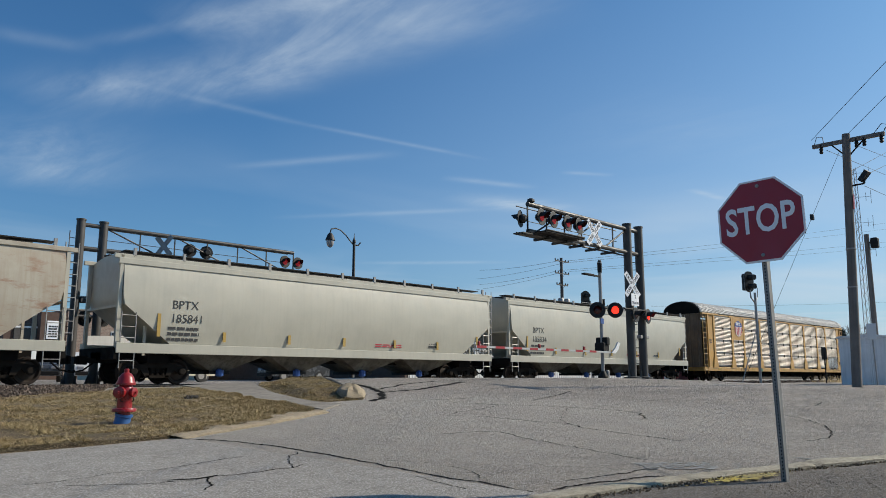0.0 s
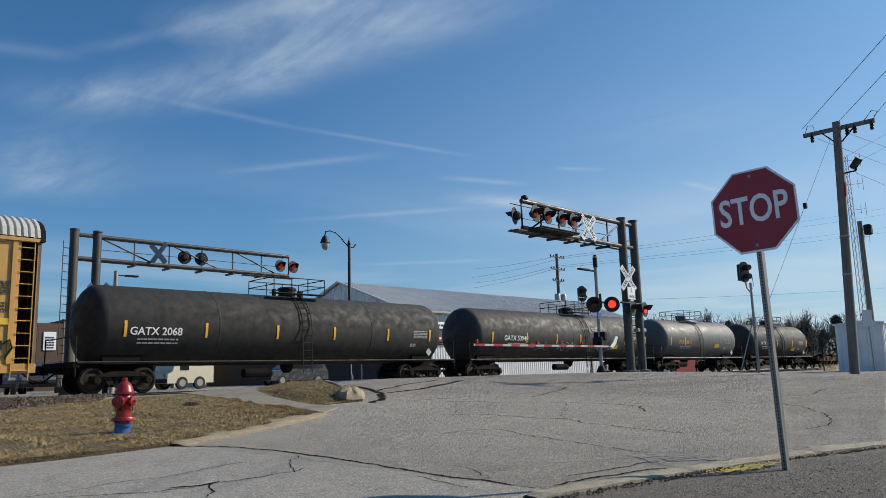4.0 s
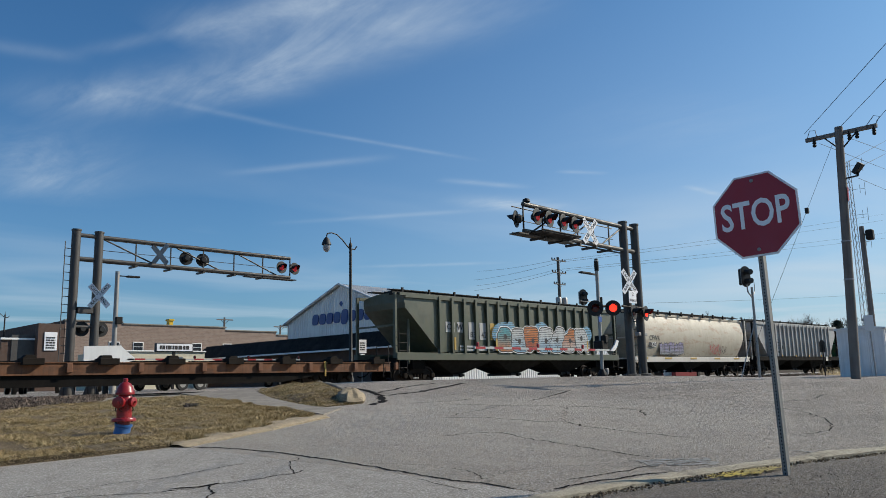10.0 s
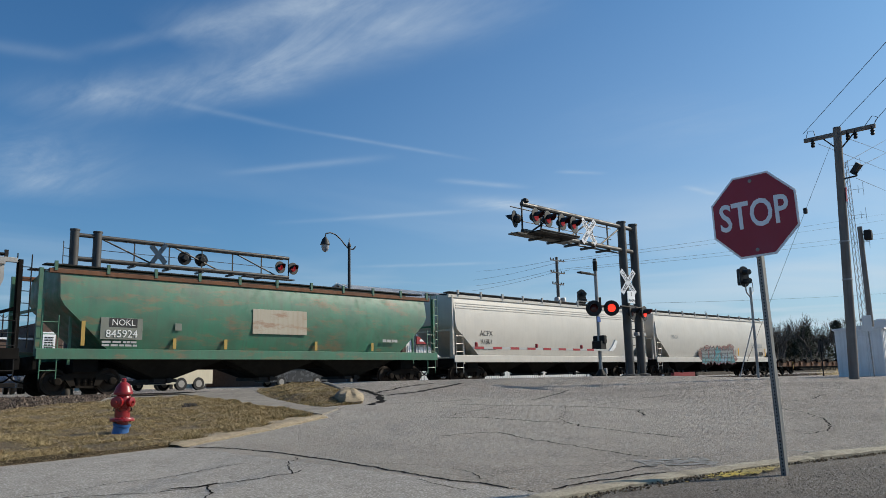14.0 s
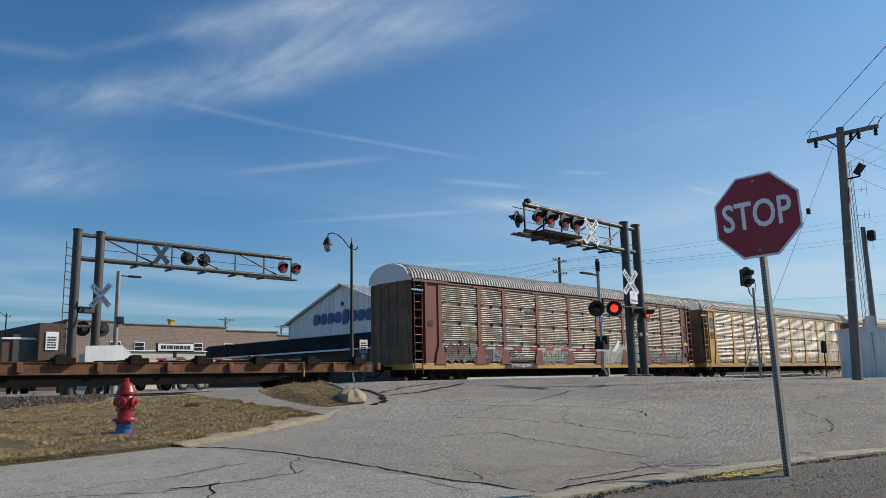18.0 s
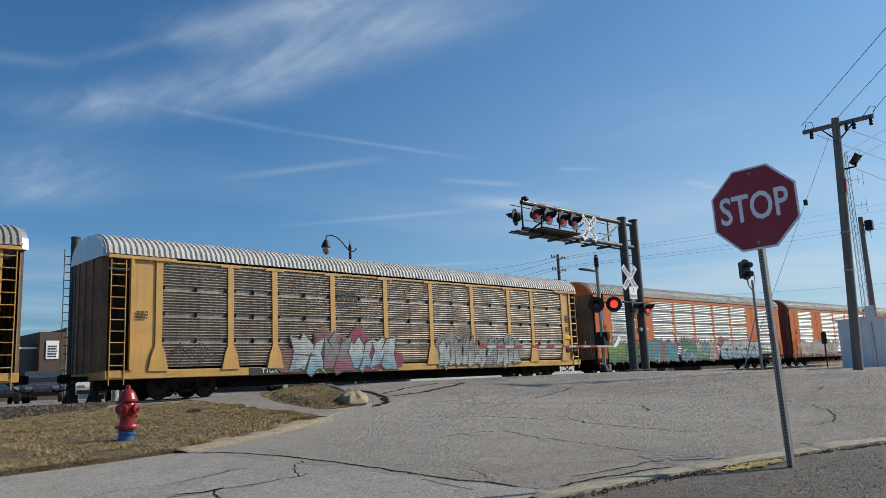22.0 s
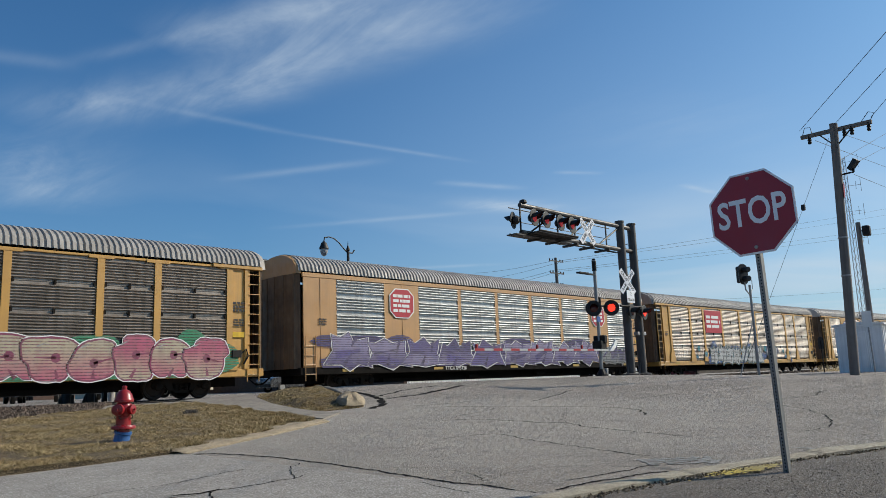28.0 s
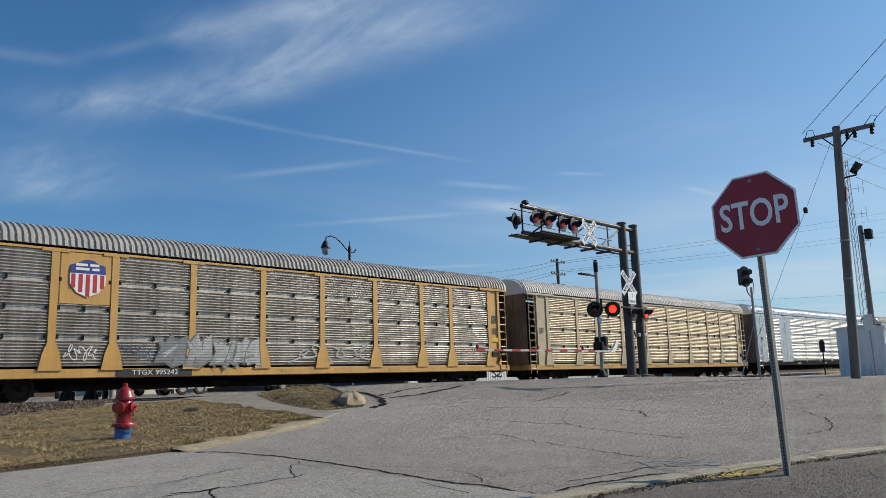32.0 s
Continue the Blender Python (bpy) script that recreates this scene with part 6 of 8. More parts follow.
for _ in range(420):
    x = rnd.gauss(7.15, 0.24)
    y = 3.2 - (x - 6.95) * 0.23 + rnd.gauss(0.0, 0.06)
    r = rnd.uniform(0.005, 0.024)
    k = rnd.randint(6, 9)
    old.add([(x + r * rnd.uniform(0.5, 1.3) * math.cos(6.28 * i / k), y + r * rnd.uniform(0.5, 1.3) * math.sin(6.28 * i / k), ground_z(x, y) + 0.035) for i in range(k)], [tuple(range(k))])
tagged(solid("painted_strip", old, PAINT_OLD, "spatter of worn yellow kerb paint", "paint"), kind="stuff")
rk = Mesh()
rnd = random.Random(4)
ring = []
for j in range(11):
    t = j / 10 * math.pi
    row = []
    for i in range(25):
        a = i / 24 * 2 * math.pi
        f = 1 + 0.22 * noise.noise((math.cos(a) * 2.2, math.sin(a) * 2.2, t * 1.5)) + 0.08 * noise.noise((math.cos(a) * 6, math.sin(a) * 6, t * 5))
        row.append((0.62 * math.sin(t) * math.cos(a) * f, 0.33 * math.sin(t) * math.sin(a) * f, 0.2 * math.cos(t) * f + 0.07 * math.sin(t) * math.cos(a)))
    ring.append(row)
solid("kerb_end_block", rk.grid(ring), KERB_BUFF, "broken pale concrete block at the verge corner", "concrete block", m=pose(10.95, 13.75, ground_z(10.9, 13.7) + 0.1, 4, 0, 52), smooth=True)
kerb_run("kerb", [(11.25, 14.05), (12.0, 15.0), (12.6, 16.0), (13.5, 17.6), (14.0, 19.0)], 0.16, 0.12, 6, CONCRETE, "pale concrete kerb round the verge")


def crack(pts, wide, n, seed):
    """A wandering dark strip laid on the street: tar-filled cracks, tyre marks, the kerb's painted shadow."""
    rnd = random.Random(seed)
    n *= 3
    q = along(pts, n)
    left, right = [], []
    for i, p in enumerate(q):
        a, b = q[max(0, i - 1)], q[min(n, i + 1)]
        d = Vector((b[0] - a[0], b[1] - a[1])).normalized()
        o = (0.05 * noise.noise((p[0] * 1.3, p[1] * 1.3, seed)) + 0.05 * noise.noise((p[0] * 5, p[1] * 5, seed))) * min(1.6, math.hypot(p[0], p[1]) / 8) + 0.02 * noise.noise((p[0] * 14, p[1] * 14, seed))
        k = wide * (1 + 0.14 * max(0.0, math.hypot(p[0], p[1]) - 6)) * (0.8 + 0.6 * noise.noise((p[0] * 9, p[1] * 9, seed + 7))) / 2
        for out, s in ((left, k), (right, -k)):
            x, y = p[0] - d.y * (o + s), p[1] + d.x * (o + s)
            out.append((x, y, ground_z(x, y) + (0.0115 if x < 4.85 + (9.42 - y) * 0.085 else 0.0045)))
    return Mesh().grid([left, right])


cracks = thing("street_cracks_marks", 0, 0, 0, "dark tar-filled cracks in the grey street", "cracks", kind="structure")
# the joint between the side street and the road, and the cracks that branch from it
JOINT = [(4.7, 9.5), (4.95, 9.25), (5.16, 8.8), (5.2, 8.35), (5.3, 7.9), (5.35, 7.4), (5.34, 6.9), (5.33, 6.4), (5.31, 5.95), (5.26, 5.5), (5.26, 5.1), (5.31, 4.8), (5.28, 4.15)]
SIDE_CRACKS = [
    ([(2.3, 7.4), (2.6, 7.32), (2.93, 7.43), (3.26, 7.47), (3.55, 7.38), (3.82, 7.44), (4.53, 7.56)], 0.017),
    ([(2.56, 7.11), (2.85, 6.87), (3.16, 6.68), (3.4, 6.61), (3.64, 6.65), (4.18, 6.56), (4.5, 6.55), (4.71, 6.62)], 0.026),
    ([(3.3, 6.75), (3.48, 6.66), (3.75, 6.66)], 0.07), ([(3.64, 6.65), (3.49, 6.31), (3.33, 6.08)], 0.03),
    ([(4.5, 6.55), (4.72, 6.95), (4.99, 7.28), (5.21, 7.49)], 0.014), ([(5.47, 6.51), (5.65, 6.16), (5.83, 5.8)], 0.012),
    ([(5.07, 5.37), (5.0, 4.98), (4.96, 4.62)], 0.02)]
ROAD_CRACKS = [
    ([(11.75, 11.64), (11.96, 10.77), (12.47, 9.7), (12.78, 8.7), (12.81, 7.95), (12.57, 7.45), (11.8, 6.82)], 0.032),
    ([(9.57, 9.49), (10.0, 8.88), (9.97, 7.77), (10.13, 7.23), (9.82, 6.8), (9.66, 6.02), (9.45, 4.97)], 0.032),
    ([(7.64, 7.58), (8.25, 7.45), (8.46, 7.26), (8.16, 6.56), (8.06, 6.12), (7.82, 5.35), (7.64, 4.43)], 0.026),
    ([(9.87, 7.15), (10.9, 7.9), (11.83, 8.55), (12.46, 8.96)], 0.012), ([(13.51, 10.66), (14.94, 11.1), (16.94, 12.03)], 0.03),
    ([(9.88, 9.58), (11.2, 10.0), (12.38, 10.37)], 0.016), ([(13.27, 8.75), (15.43, 8.85), (17.4, 8.91)], 0.016)]
KERB_CRACKS_SHADE = [
    ([(14.37, 5.62), (13.74, 4.91), (12.73, 4.31), (12.0, 3.93), (11.16, 3.72), (10.67, 3.84)], 0.022),
    ([(15.64, 6.11), (16.85, 5.88), (18.56, 6.16)], 0.02), ([(5.73, 5.7), (5.74, 5.35), (5.51, 4.92)], 0.016),
    ([(5.95, 4.33), (6.28, 4.25), (6.72, 4.15), (7.19, 4.11)], 0.03), ([(5.5, 4.12), (5.9, 4.08), (6.3, 3.96), (6.85, 3.8)], 0.05),
    # first an arc painting the verge kerb's shadow and dirt, then dark tyre marks
    ([(13.7, 17.8), (13.25, 16.0), (12.5, 14.5), (11.5, 13.3), (10.7, 12.7)], 0.12), ([(12.7, 14.5), (14.0, 14.6), (15.6, 15.3), (17.0, 15.9)], 0.1),
    ([(13.0, 15.2), (14.6, 16.0), (16.5, 16.6)], 0.06), ([(11.6, 12.4), (12.6, 12.0), (13.2, 12.1)], 0.03)]
part("crack", crack(JOINT, 0.03, 60, 1), TAR, cracks)
for i, (pts, wide) in enumerate(SIDE_CRACKS + ROAD_CRACKS + KERB_CRACKS_SHADE):
    part("crack", crack(pts, wide * 0.65, 26, i + 2), TAR, cracks)
PATCH = ground_cover("patch", (0.3, 0.295, 0.28, 1), (0.24, 0.235, 0.225, 1), (0.1, 0.1, 0.095, 1), (3, 14, 60), (0.6, 0.01))
for i, (cx, cy, w, d, a) in enumerate(((7.5, 4.0, 0.8, 0.42, -40), (9.03, 3.15, 0.55, 0.07, -85))):
    b = Mesh()
    rnd = random.Random(i)
    for u in range(9):
        for v in range(4):
            x, y = -w / 2 + w * u / 9 + rnd.uniform(-0.03, 0.03), -d / 2 + d * v / 4 + rnd.uniform(-0.03, 0.03)
            m = pose(cx, cy, 0, 0, 0, a)
            p = [m @ Vector((x + dx * w / 9 * 0.9 + rnd.uniform(-0.03, 0.03), y + dy * d / 4 * 0.9 + rnd.uniform(-0.03, 0.03), 0)) for dx, dy in ((0, 0), (1, 0), (1, 1), (0, 1))]
            b.add([(q.x, q.y, ground_z(q.x, q.y) + 0.007) for q in p], [(0, 1, 2, 3)])
    tagged(part("crazed_patch", b, PATCH, cracks, "crazed pale asphalt patch"), kind="stuff")


# ---- grass, stones ----
def scatter(n, near, far, seed):
    rnd = random.Random(seed)
    a, b = along(near, 200), along(far, 200)
    for _ in range(n):
        u, v = rnd.random(), rnd.random()
        k = min(199, int(u * 200))
        f = u * 200 - k
        p = [a[k][i] + (a[k + 1][i] - a[k][i]) * f for i in (0, 1)]
        q = [b[k][i] + (b[k + 1][i] - b[k][i]) * f for i in (0, 1)]
        yield p[0] + (q[0] - p[0]) * v, p[1] + (q[1] - p[1]) * v, rnd


def grass(name, n, near, far, dz, bump, seed, label, tall=1.0, over=None):
    b = Mesh()
    for x, y, r in scatter(n, near, far, seed):
        thick = noise.noise((x * 1.1, y * 1.1, 8))
        tuft = noise.noise((x * 3.2, y * 3.2, 5)) + 0.5 * noise.noise((x * 8, y * 8, 2))
        if (thick < -0.3 or tuft < -0.25) and r.random() < 0.45:
            continue
        z = (over(x, y) if over else ground_z(x, y) + dz + bump * noise.noise((x * 0.9, y * 0.9, 3))) - 0.01
        a, h, w = r.uniform(0, 6.28), tall * r.uniform(0.012, 0.042) * (0.7 + 2.2 * max(0.0, tuft) + 0.5 * thick), r.uniform(0.0035, 0.01)
        lx, ly = r.uniform(-0.085, 0.085), r.uniform(-0.085, 0.085)
        dx, dy = math.cos(a) * w, math.sin(a) * w
        b.add([(x - dx, y - dy, z), (x + dx, y + dy, z), (x + lx, y + ly, z + h)], [(0, 1, 2)])
    me = bpy.data.meshes.new(name)
    me.from_pydata(b.v, [], b.f)
    me.materials.append(STRAW)
    tagged(new(name, me), label, "grass", kind="stuff")


bpy.context.view_layer.update()
verge = bpy.data.objects["verge"]


def on_verge(x, y):
    found, hit, _, _ = verge.ray_cast(Vector((x, y, 5)), Vector((0, 0, -1)))
    return hit.z if found else ground_z(x, y)


VIEW_NEAR = [(1.2, 9.6), (2.7, 9.6), (3.6, 9.55), (4.83, 9.62), (6.15, 10.2), (8.1, 11.2), (8.5, 11.9)]
VIEW_FAR = [(1.5, 18.1), (5.0, 18.0), (7.3, 18.9), (8.6, 19.2), (9.7, 18.6), (9.45, 16.6), (8.8, 14.3)]
grass("lawn_grass", 300000, VIEW_NEAR, VIEW_FAR, 0.05, 0.03, 1, "short dry straw-coloured winter grass")
grass("lawn_edge_grass", 5000, VIEW_NEAR, [(p[0], p[1] + 0.25) for p in VIEW_NEAR], 0.04, 0.05, 2, "ragged dry grass along the lawn edge", 1.3)
grass("verge_grass", 50000, ISLE_L, ISLE_R, 0.0, 0.0, 3, "short dry grass on the verge", over=on_verge)
clump = Mesh()
for i in range(110):
    r = random.Random(i)
    a, h = r.uniform(0, 6.28), r.uniform(0.03, 0.11)
    o = Vector((r.uniform(-0.09, 0.09), r.uniform(-0.09, 0.09), 0))
    clump.tube(o, o + Vector((math.cos(a) * 0.06, math.sin(a) * 0.06, h)), 0.018, 4, 0.005)
solid("weed_clump", clump, TWIG, "dark withered clump of weeds on the lawn", "weeds", m=pose(7.83, 15.12, ground_z(7.83, 15.12) + 0.04))


def stones(name, n, near, far, size, seed, label, mat=STONE, dz=0.02):
    b = Mesh()
    for x, y, r in scatter(n, near, far, seed):
        s = size * r.uniform(0.5, 1.3)
        q = Euler((r.uniform(0, 6), r.uniform(0, 6), r.uniform(0, 6))).to_matrix()
        c = Vector((x, y, ground_z(x, y) + dz + r.uniform(-0.2, 0.5) * s))
        pts = [c + q @ Vector((dx * s * r.uniform(0.7, 1.2), dy * s * r.uniform(0.7, 1.2), dz_ * s * r.uniform(0.6, 1.0))) for dx, dy, dz_ in ((1, 0, 0), (0, 1, 0), (-1, 0, 0), (0, -1, 0), (0, 0, 1), (0, 0, -1))]
        b.add(pts, [(0, 1, 4), (1, 2, 4), (2, 3, 4), (3, 0, 4), (1, 0, 5), (2, 1, 5), (3, 2, 5), (0, 3, 5)])
    me = bpy.data.meshes.new(name)
    me.from_pydata(b.v, [], b.f)
    me.materials.append(mat)
    tagged(new(name, me), label, "stones", kind="stuff")


stones("ballast_stones", 9000, [(1, 18.3), (5.0, 18.1), (7.2, 18.9), (7.9, 19.9)], [(1, 22.0), (5, 22.0), (8, 22.0), (9.0, 22.0)], 0.05, 5, "grey and brown crushed ballast stones", dz=0.03)
STRAW_DARK = by_island("litter", (0.06, 0.045, 0.03, 1), (0.12, 0.085, 0.05, 1), (0.2, 0.15, 0.09, 1))
stones("gravel_stones", 1500, [(5.2, 3.3), (8, 2.6), (11, 1.0)], [(5.0, 1.6), (8, 0.4), (11, -2)], 0.007, 6, "small stones scattered on the broken asphalt", GRIT, 0.025)
stones("kerb_debris", 800, [(p[0] + 0.05, p[1] - 0.18) for p in GRAVEL_K[:5]], [(p[0] + 0.05, p[1] - 0.36) for p in GRAVEL_K[:5]], 0.013, 9, "brown leaf litter and grit along the kerb", STRAW_DARK, 0.03)
stones("ballast_stones", 2500, [(38, 20.3), (70, 20.1)], [(36, 22), (70, 22)], 0.06, 7, "grey ballast stones beyond the crossing", dz=0.04)


# ---- crossing signals ----
def flasher(parent, x, y, z, turn, lit, on=LAMP_ON):
    """A round backing plate, a hood and a red lens; turn is the way it faces."""
    m = Matrix.Translation((x, y, z)) @ pose(0, 0, 0, 0, 0, turn)
    plate_ = part("light_unit", Mesh().turned([(0.3, 0.0), (0.3, 0.02), (0.29, 0.025)], 24, m @ pose(0, 0, 0, 90)).turned([(0.1, 0), (0.16, -0.03), (0.16, -0.12), (0.1, -0.2)], 12, m @ pose(0, 0, 0, 90)), BLACK, parent, "round black backing plate")
    hood = Mesh()
    rows = []
    for d, k in ((0.0, 1.0), (0.16, 1.0), (0.32, 0.92)):
        row = []
        for i in range(13):
            a = math.pi * (-0.05 + 1.1 * i / 12)
            row.append(m @ Vector((0.17 * k * math.cos(a), -0.02 - d * (0.55 + 0.45 * math.sin(a)), 0.17 * k * math.sin(a))))
        rows.append(row)
    part("hood", hood.grid(rows), BLACK, plate_)
    part("lens", Mesh().turned([(0.15, 0.02), (0.15, 0.03), (0.11, 0.05), (0.01, 0.06)], 18, m @ pose(0, 0, 0, 90)), on if lit else LAMP_OFF, plate_, "lit red lens" if lit else "dark red lens", smooth=True)


def crossbuck(parent, x, y, z, turn, size=1.2, back=False):
    m = Matrix.Translation((x, y, z)) @ pose(0, 0, 0, 0, 0, turn)
    for s, words in ((-48, ("RAIL", "ROAD")), (48, ("CROS", "SING"))):
        q = m @ pose(0, 0 if s < 0 else -0.006, 0, 0, s if s > 0 else s, 0)
        # with back set, the blades are plain grey and carry no letters
        blade = part("blade", Mesh().cbox(-size / 2, size / 2, -0.004, 0.004, -0.115, 0.115, 0.002, q), GALV if back else REFLECT, parent, "bare metal back of a blade" if back else "white blade with black letters")
        if back:
            continue
        for w, dx in zip(words, (-0.29, 0.29)):
            part("lettering", letters(w, 0.19, INK, 0.0, 0.95), INK, blade, "", q @ pose(dx * size / 1.2, -0.008, 0))


def gantry(x1, x2, y, tip, z_top, z_bot, base, label, side):
    """A two-post cantilever with a truss arm over the road."""
    g = thing("signal_gantry", 0, 0, 0, label, "signal gantry", "crossing signals")
    for x in (x1, x2):
        part("post", Mesh().turned([(0.17, base), (0.17, z_top + 0.15), (0.19, z_top + 0.16), (0.19, z_top + 0.22)], 16, Matrix.Translation((x, y, 0))), POST, g, smooth=True)
        part("foot", Mesh().turned([(0.34, base - 0.1), (0.34, base + 0.03), (0.2, base + 0.06)], 12, Matrix.Translation((x, y, 0))).slab([(-0.34, base), (-0.16, base + 0.5), (0.16, base + 0.5), (0.34, base)], 0.04, Matrix.Translation((x, y - 0.02, 0))), POST, g)
    start = x1 if abs(tip - x1) > abs(tip - x2) else x2
    for z, r in ((z_top, 0.085), (z_bot, 0.085)):
        part("chord", Mesh().tube((start, y, z), (tip, y, z), r, 10), POST, g)
    far = 0.5
    part("chord", Mesh().tube((start, y + far, z_bot), (tip, y + far, z_bot), 0.035, 8), TRUSS, g)
    n = 6
    a0 = x1 if abs(tip - x1) < abs(tip - x2) else x2
    for i in range(n + 1):
        x = a0 + (tip - a0) * i / n
        part("strut", Mesh().box(x - 0.022, x + 0.022, y - 0.022, y + 0.022, z_bot, z_top), TRUSS, g)
        if i % 2 == 0 and i < n:
            xn = a0 + (tip - a0) * (i + 1.6) / n
            part("diagonal", Mesh().tube((x, y, z_top), (xn, y, z_bot), 0.034, 8), TRUSS, g)
    w0, w1 = (tip - 0.35, tip + 2.9) if side < 0 else (tip - 2.4, tip + 0.35)
    part("walkway", Mesh().box(w0, w1, y - 0.08, y + 0.36, z_bot - 0.12, z_bot - 0.08), TRUSS, g)
    for i in range(1, n):
        part("bracket", shared("bracket", lambda: Mesh().box(-0.05, 0.05, -0.12, 0.56, -0.16, -0.08), TRUSS), TRUSS, g, "", pose(a0 + (tip - a0) * i / n, y, z_bot))
    part("handrail", Mesh().tube((a0, y + 0.5, z_bot + 0.95), (tip, y + 0.5, z_bot + 0.95), 0.02, 6).tube((a0, y + 0.5, z_bot + 0.5), (tip, y + 0.5, z_bot + 0.5), 0.014, 6), TRUSS, g)
    part("tie", Mesh().tube((x1, y, (z_bot + base) / 2), (x2, y, (z_bot + base) / 2), 0.06, 8).tube((x1, y, z_bot), (x2, y, z_bot), 0.06, 8), POST, g)
    return g


gr = gantry(26.72, 27.6, 16.0, 20.3, 6.85, 5.9, 0.93, "dark steel two-post signal gantry over the road", -1)
part("platform", Mesh().box(20.6, 22.9, 15.45, 16.0, 5.86, 5.9).tube((20.6, 15.45, 5.92), (22.9, 15.45, 5.92), 0.03, 6), DARK, gr)
for x, lit, turn in ((20.75, True, 15), (21.45, True, 15), (22.3, True, 15), (23.0, True, 15)):
    flasher(gr, x, 15.75, 6.42, turn - 15 + 8, lit, LAMP_DIM)
flasher(gr, 20.05, 16.1, 6.3, 200, False)
part("bell", Mesh().turned([(0.05, 0), (0.14, 0.05), (0.12, 0.14), (0.03, 0.18)], 12, Matrix.Translation((20.5, 16, 6.9))), BLACK, gr)
crossbuck(gr, 24.15, 15.86, 6.33, -4)
crossbuck(gr, 26.5, 15.72, 4.56, -8)
pl = part("tracks_plate", Mesh().cbox(26.3, 26.85, 15.66, 15.68, 3.72, 4.2, 0.004), REFLECT, gr, "white plate with black letters")
part("lettering", letters("2", 0.2, INK), INK, pl, "", pose(26.57, 15.645, 4.07))
part("lettering", letters("TRACKS", 0.13, INK), INK, pl, "", pose(26.57, 15.645, 3.83))
flasher(gr, 26.5, 15.62, 3.36, 8, False)
flasher(gr, 27.42, 15.62, 3.36, 8, True)
part("cross_arm", Mesh().tube((25.9, 15.75, 3.58), (27.6, 15.75, 3.58), 0.04, 8), DARK, gr)
part("ladder", ladder_shape(5.4, 0.4, 0.32), POST, gr, "", pose(27.85, 16.1, 1.3, 0, 0, 90))
part("handhole", Mesh().cbox(27.3, 27.95, 15.9, 16.1, 2.48, 2.62, 0.02), GALV, gr)

gl = gantry(11.15, 12.05, 31.5, 21.3, 7.0, 6.05, 0.6, "grey steel two-post signal gantry beyond the tracks", 1)
for x, lit, turn in ((15.9, False, 180), (16.7, False, 180), (20.75, True, 0), (21.5, True, 0)):
    flasher(gl, x, 31.4 if lit else 31.6, 6.5, turn + (4 if lit else -10), lit, LAMP_DIM)
flasher(gl, 11.6, 31.65, 3.25, 180, False), flasher(gl, 12.35, 31.65, 3.25, 180, False)
crossbuck(gl, 14.55, 31.3, 6.5, -62, 1.15, True)
crossbuck(gl, 12.0, 31.05, 4.55, -50)
part("ladder", ladder_shape(5.6, 0.4, 0.32), POST, gl, "", pose(10.75, 31.5, 1.1, 0, 0, 10))
part("relay_box", Mesh().cbox(11.3, 11.9, 31.3, 31.6, 3.85, 4.1, 0.02), POST, gl)
part("control_box", Mesh().cbox(12.3, 12.8, 31.0, 31.5, 1.35, 1.8, 0.03).box(12.45, 12.6, 31.2, 31.4, 0.5, 1.4), DARK, gl, "dark gate equipment box")

ARM_WHITE = plain("arm_white", (0.42, 0.42, 0.41, 1), 0.5)
# gate mast with flashers
gm = thing("crossing_gate", 24.65, 16.0, 0.93, "lowered crossing gate with a red and white arm", "crossing gate", "crossing signals")
part("mast", Mesh().turned([(0.065, 0), (0.065, 4.3), (0.085, 4.31), (0.085, 4.36)], 12), GALV, gm, smooth=True)
part("mast_cap", Mesh().turned([(0.085, 3.95), (0.09, 4.3), (0.06, 4.42)], 10), DARK, gm)
part("lamp_arm", Mesh().box(-1.0, 0.05, -0.04, 0.04, 3.77, 3.83).cbox(-1.1, -0.5, -0.09, 0.09, 3.78, 3.84, 0.01), DARK, gm)
flasher(gm, -0.36, -0.08, 2.5, -52, False), flasher(gm, 0.86, -0.08, 2.57, -52, True)
part("cross_arm", Mesh().tube((-0.35, 0.1, 2.62), (0.95, 0.1, 2.66), 0.045, 8).tube((0.2, 0, 2.6), (0.2, 0, 2.95), 0.05, 8), DARK, gm)
part("mechanism", Mesh().cbox(-0.22, 0.18, -0.2, 0.2, 0.95, 1.3, 0.03).cbox(-0.05, 0.16, -0.25, 0.25, 1.2, 1.5, 0.03), DARK, gm, "black gate mechanism box")
part("counterweight", Mesh().slab([(0.15, 0.92), (0.38, 0.9), (0.6, 1.05), (0.75, 1.3), (0.6, 1.34), (0.42, 1.12)], 0.05, Matrix.Translation((0, -0.32, 0))), WHITE, gm, "white counterweight arm")
arm = part("gate_arm", Mesh().box(-7.35, 0.1, -0.3, -0.26, 0.91, 0.975), ARM_WHITE, gm, "white arm with red bands")
for i in range(8):
    part("red_band", Mesh().box(-7.3 + i * 0.86, -6.87 + i * 0.86, -0.305, -0.255, 0.906, 0.979), GATE_RED, arm)
for x in (-7.2, -4.2, -1.6):
    part("arm_lamp", Mesh().cbox(x - 0.045, x + 0.045, -0.32, -0.24, 0.975, 1.11, 0.02), GATE_RED, arm, "small red arm lamp")
part("sign_plate", Mesh().cbox(-0.2, 0.02, -0.1, -0.085, 2.0, 2.2, 0.004), BLUE_PAINT, gm, "small blue plate")
part("foot", Mesh().turned([(0.2, -0.1), (0.2, 0.05), (0.08, 0.25)], 12), DARK, gm)
part("junction_box", Mesh().cbox(0.1, 0.22, -0.16, -0.04, 0.05, 0.28, 0.02), GALV, gm)

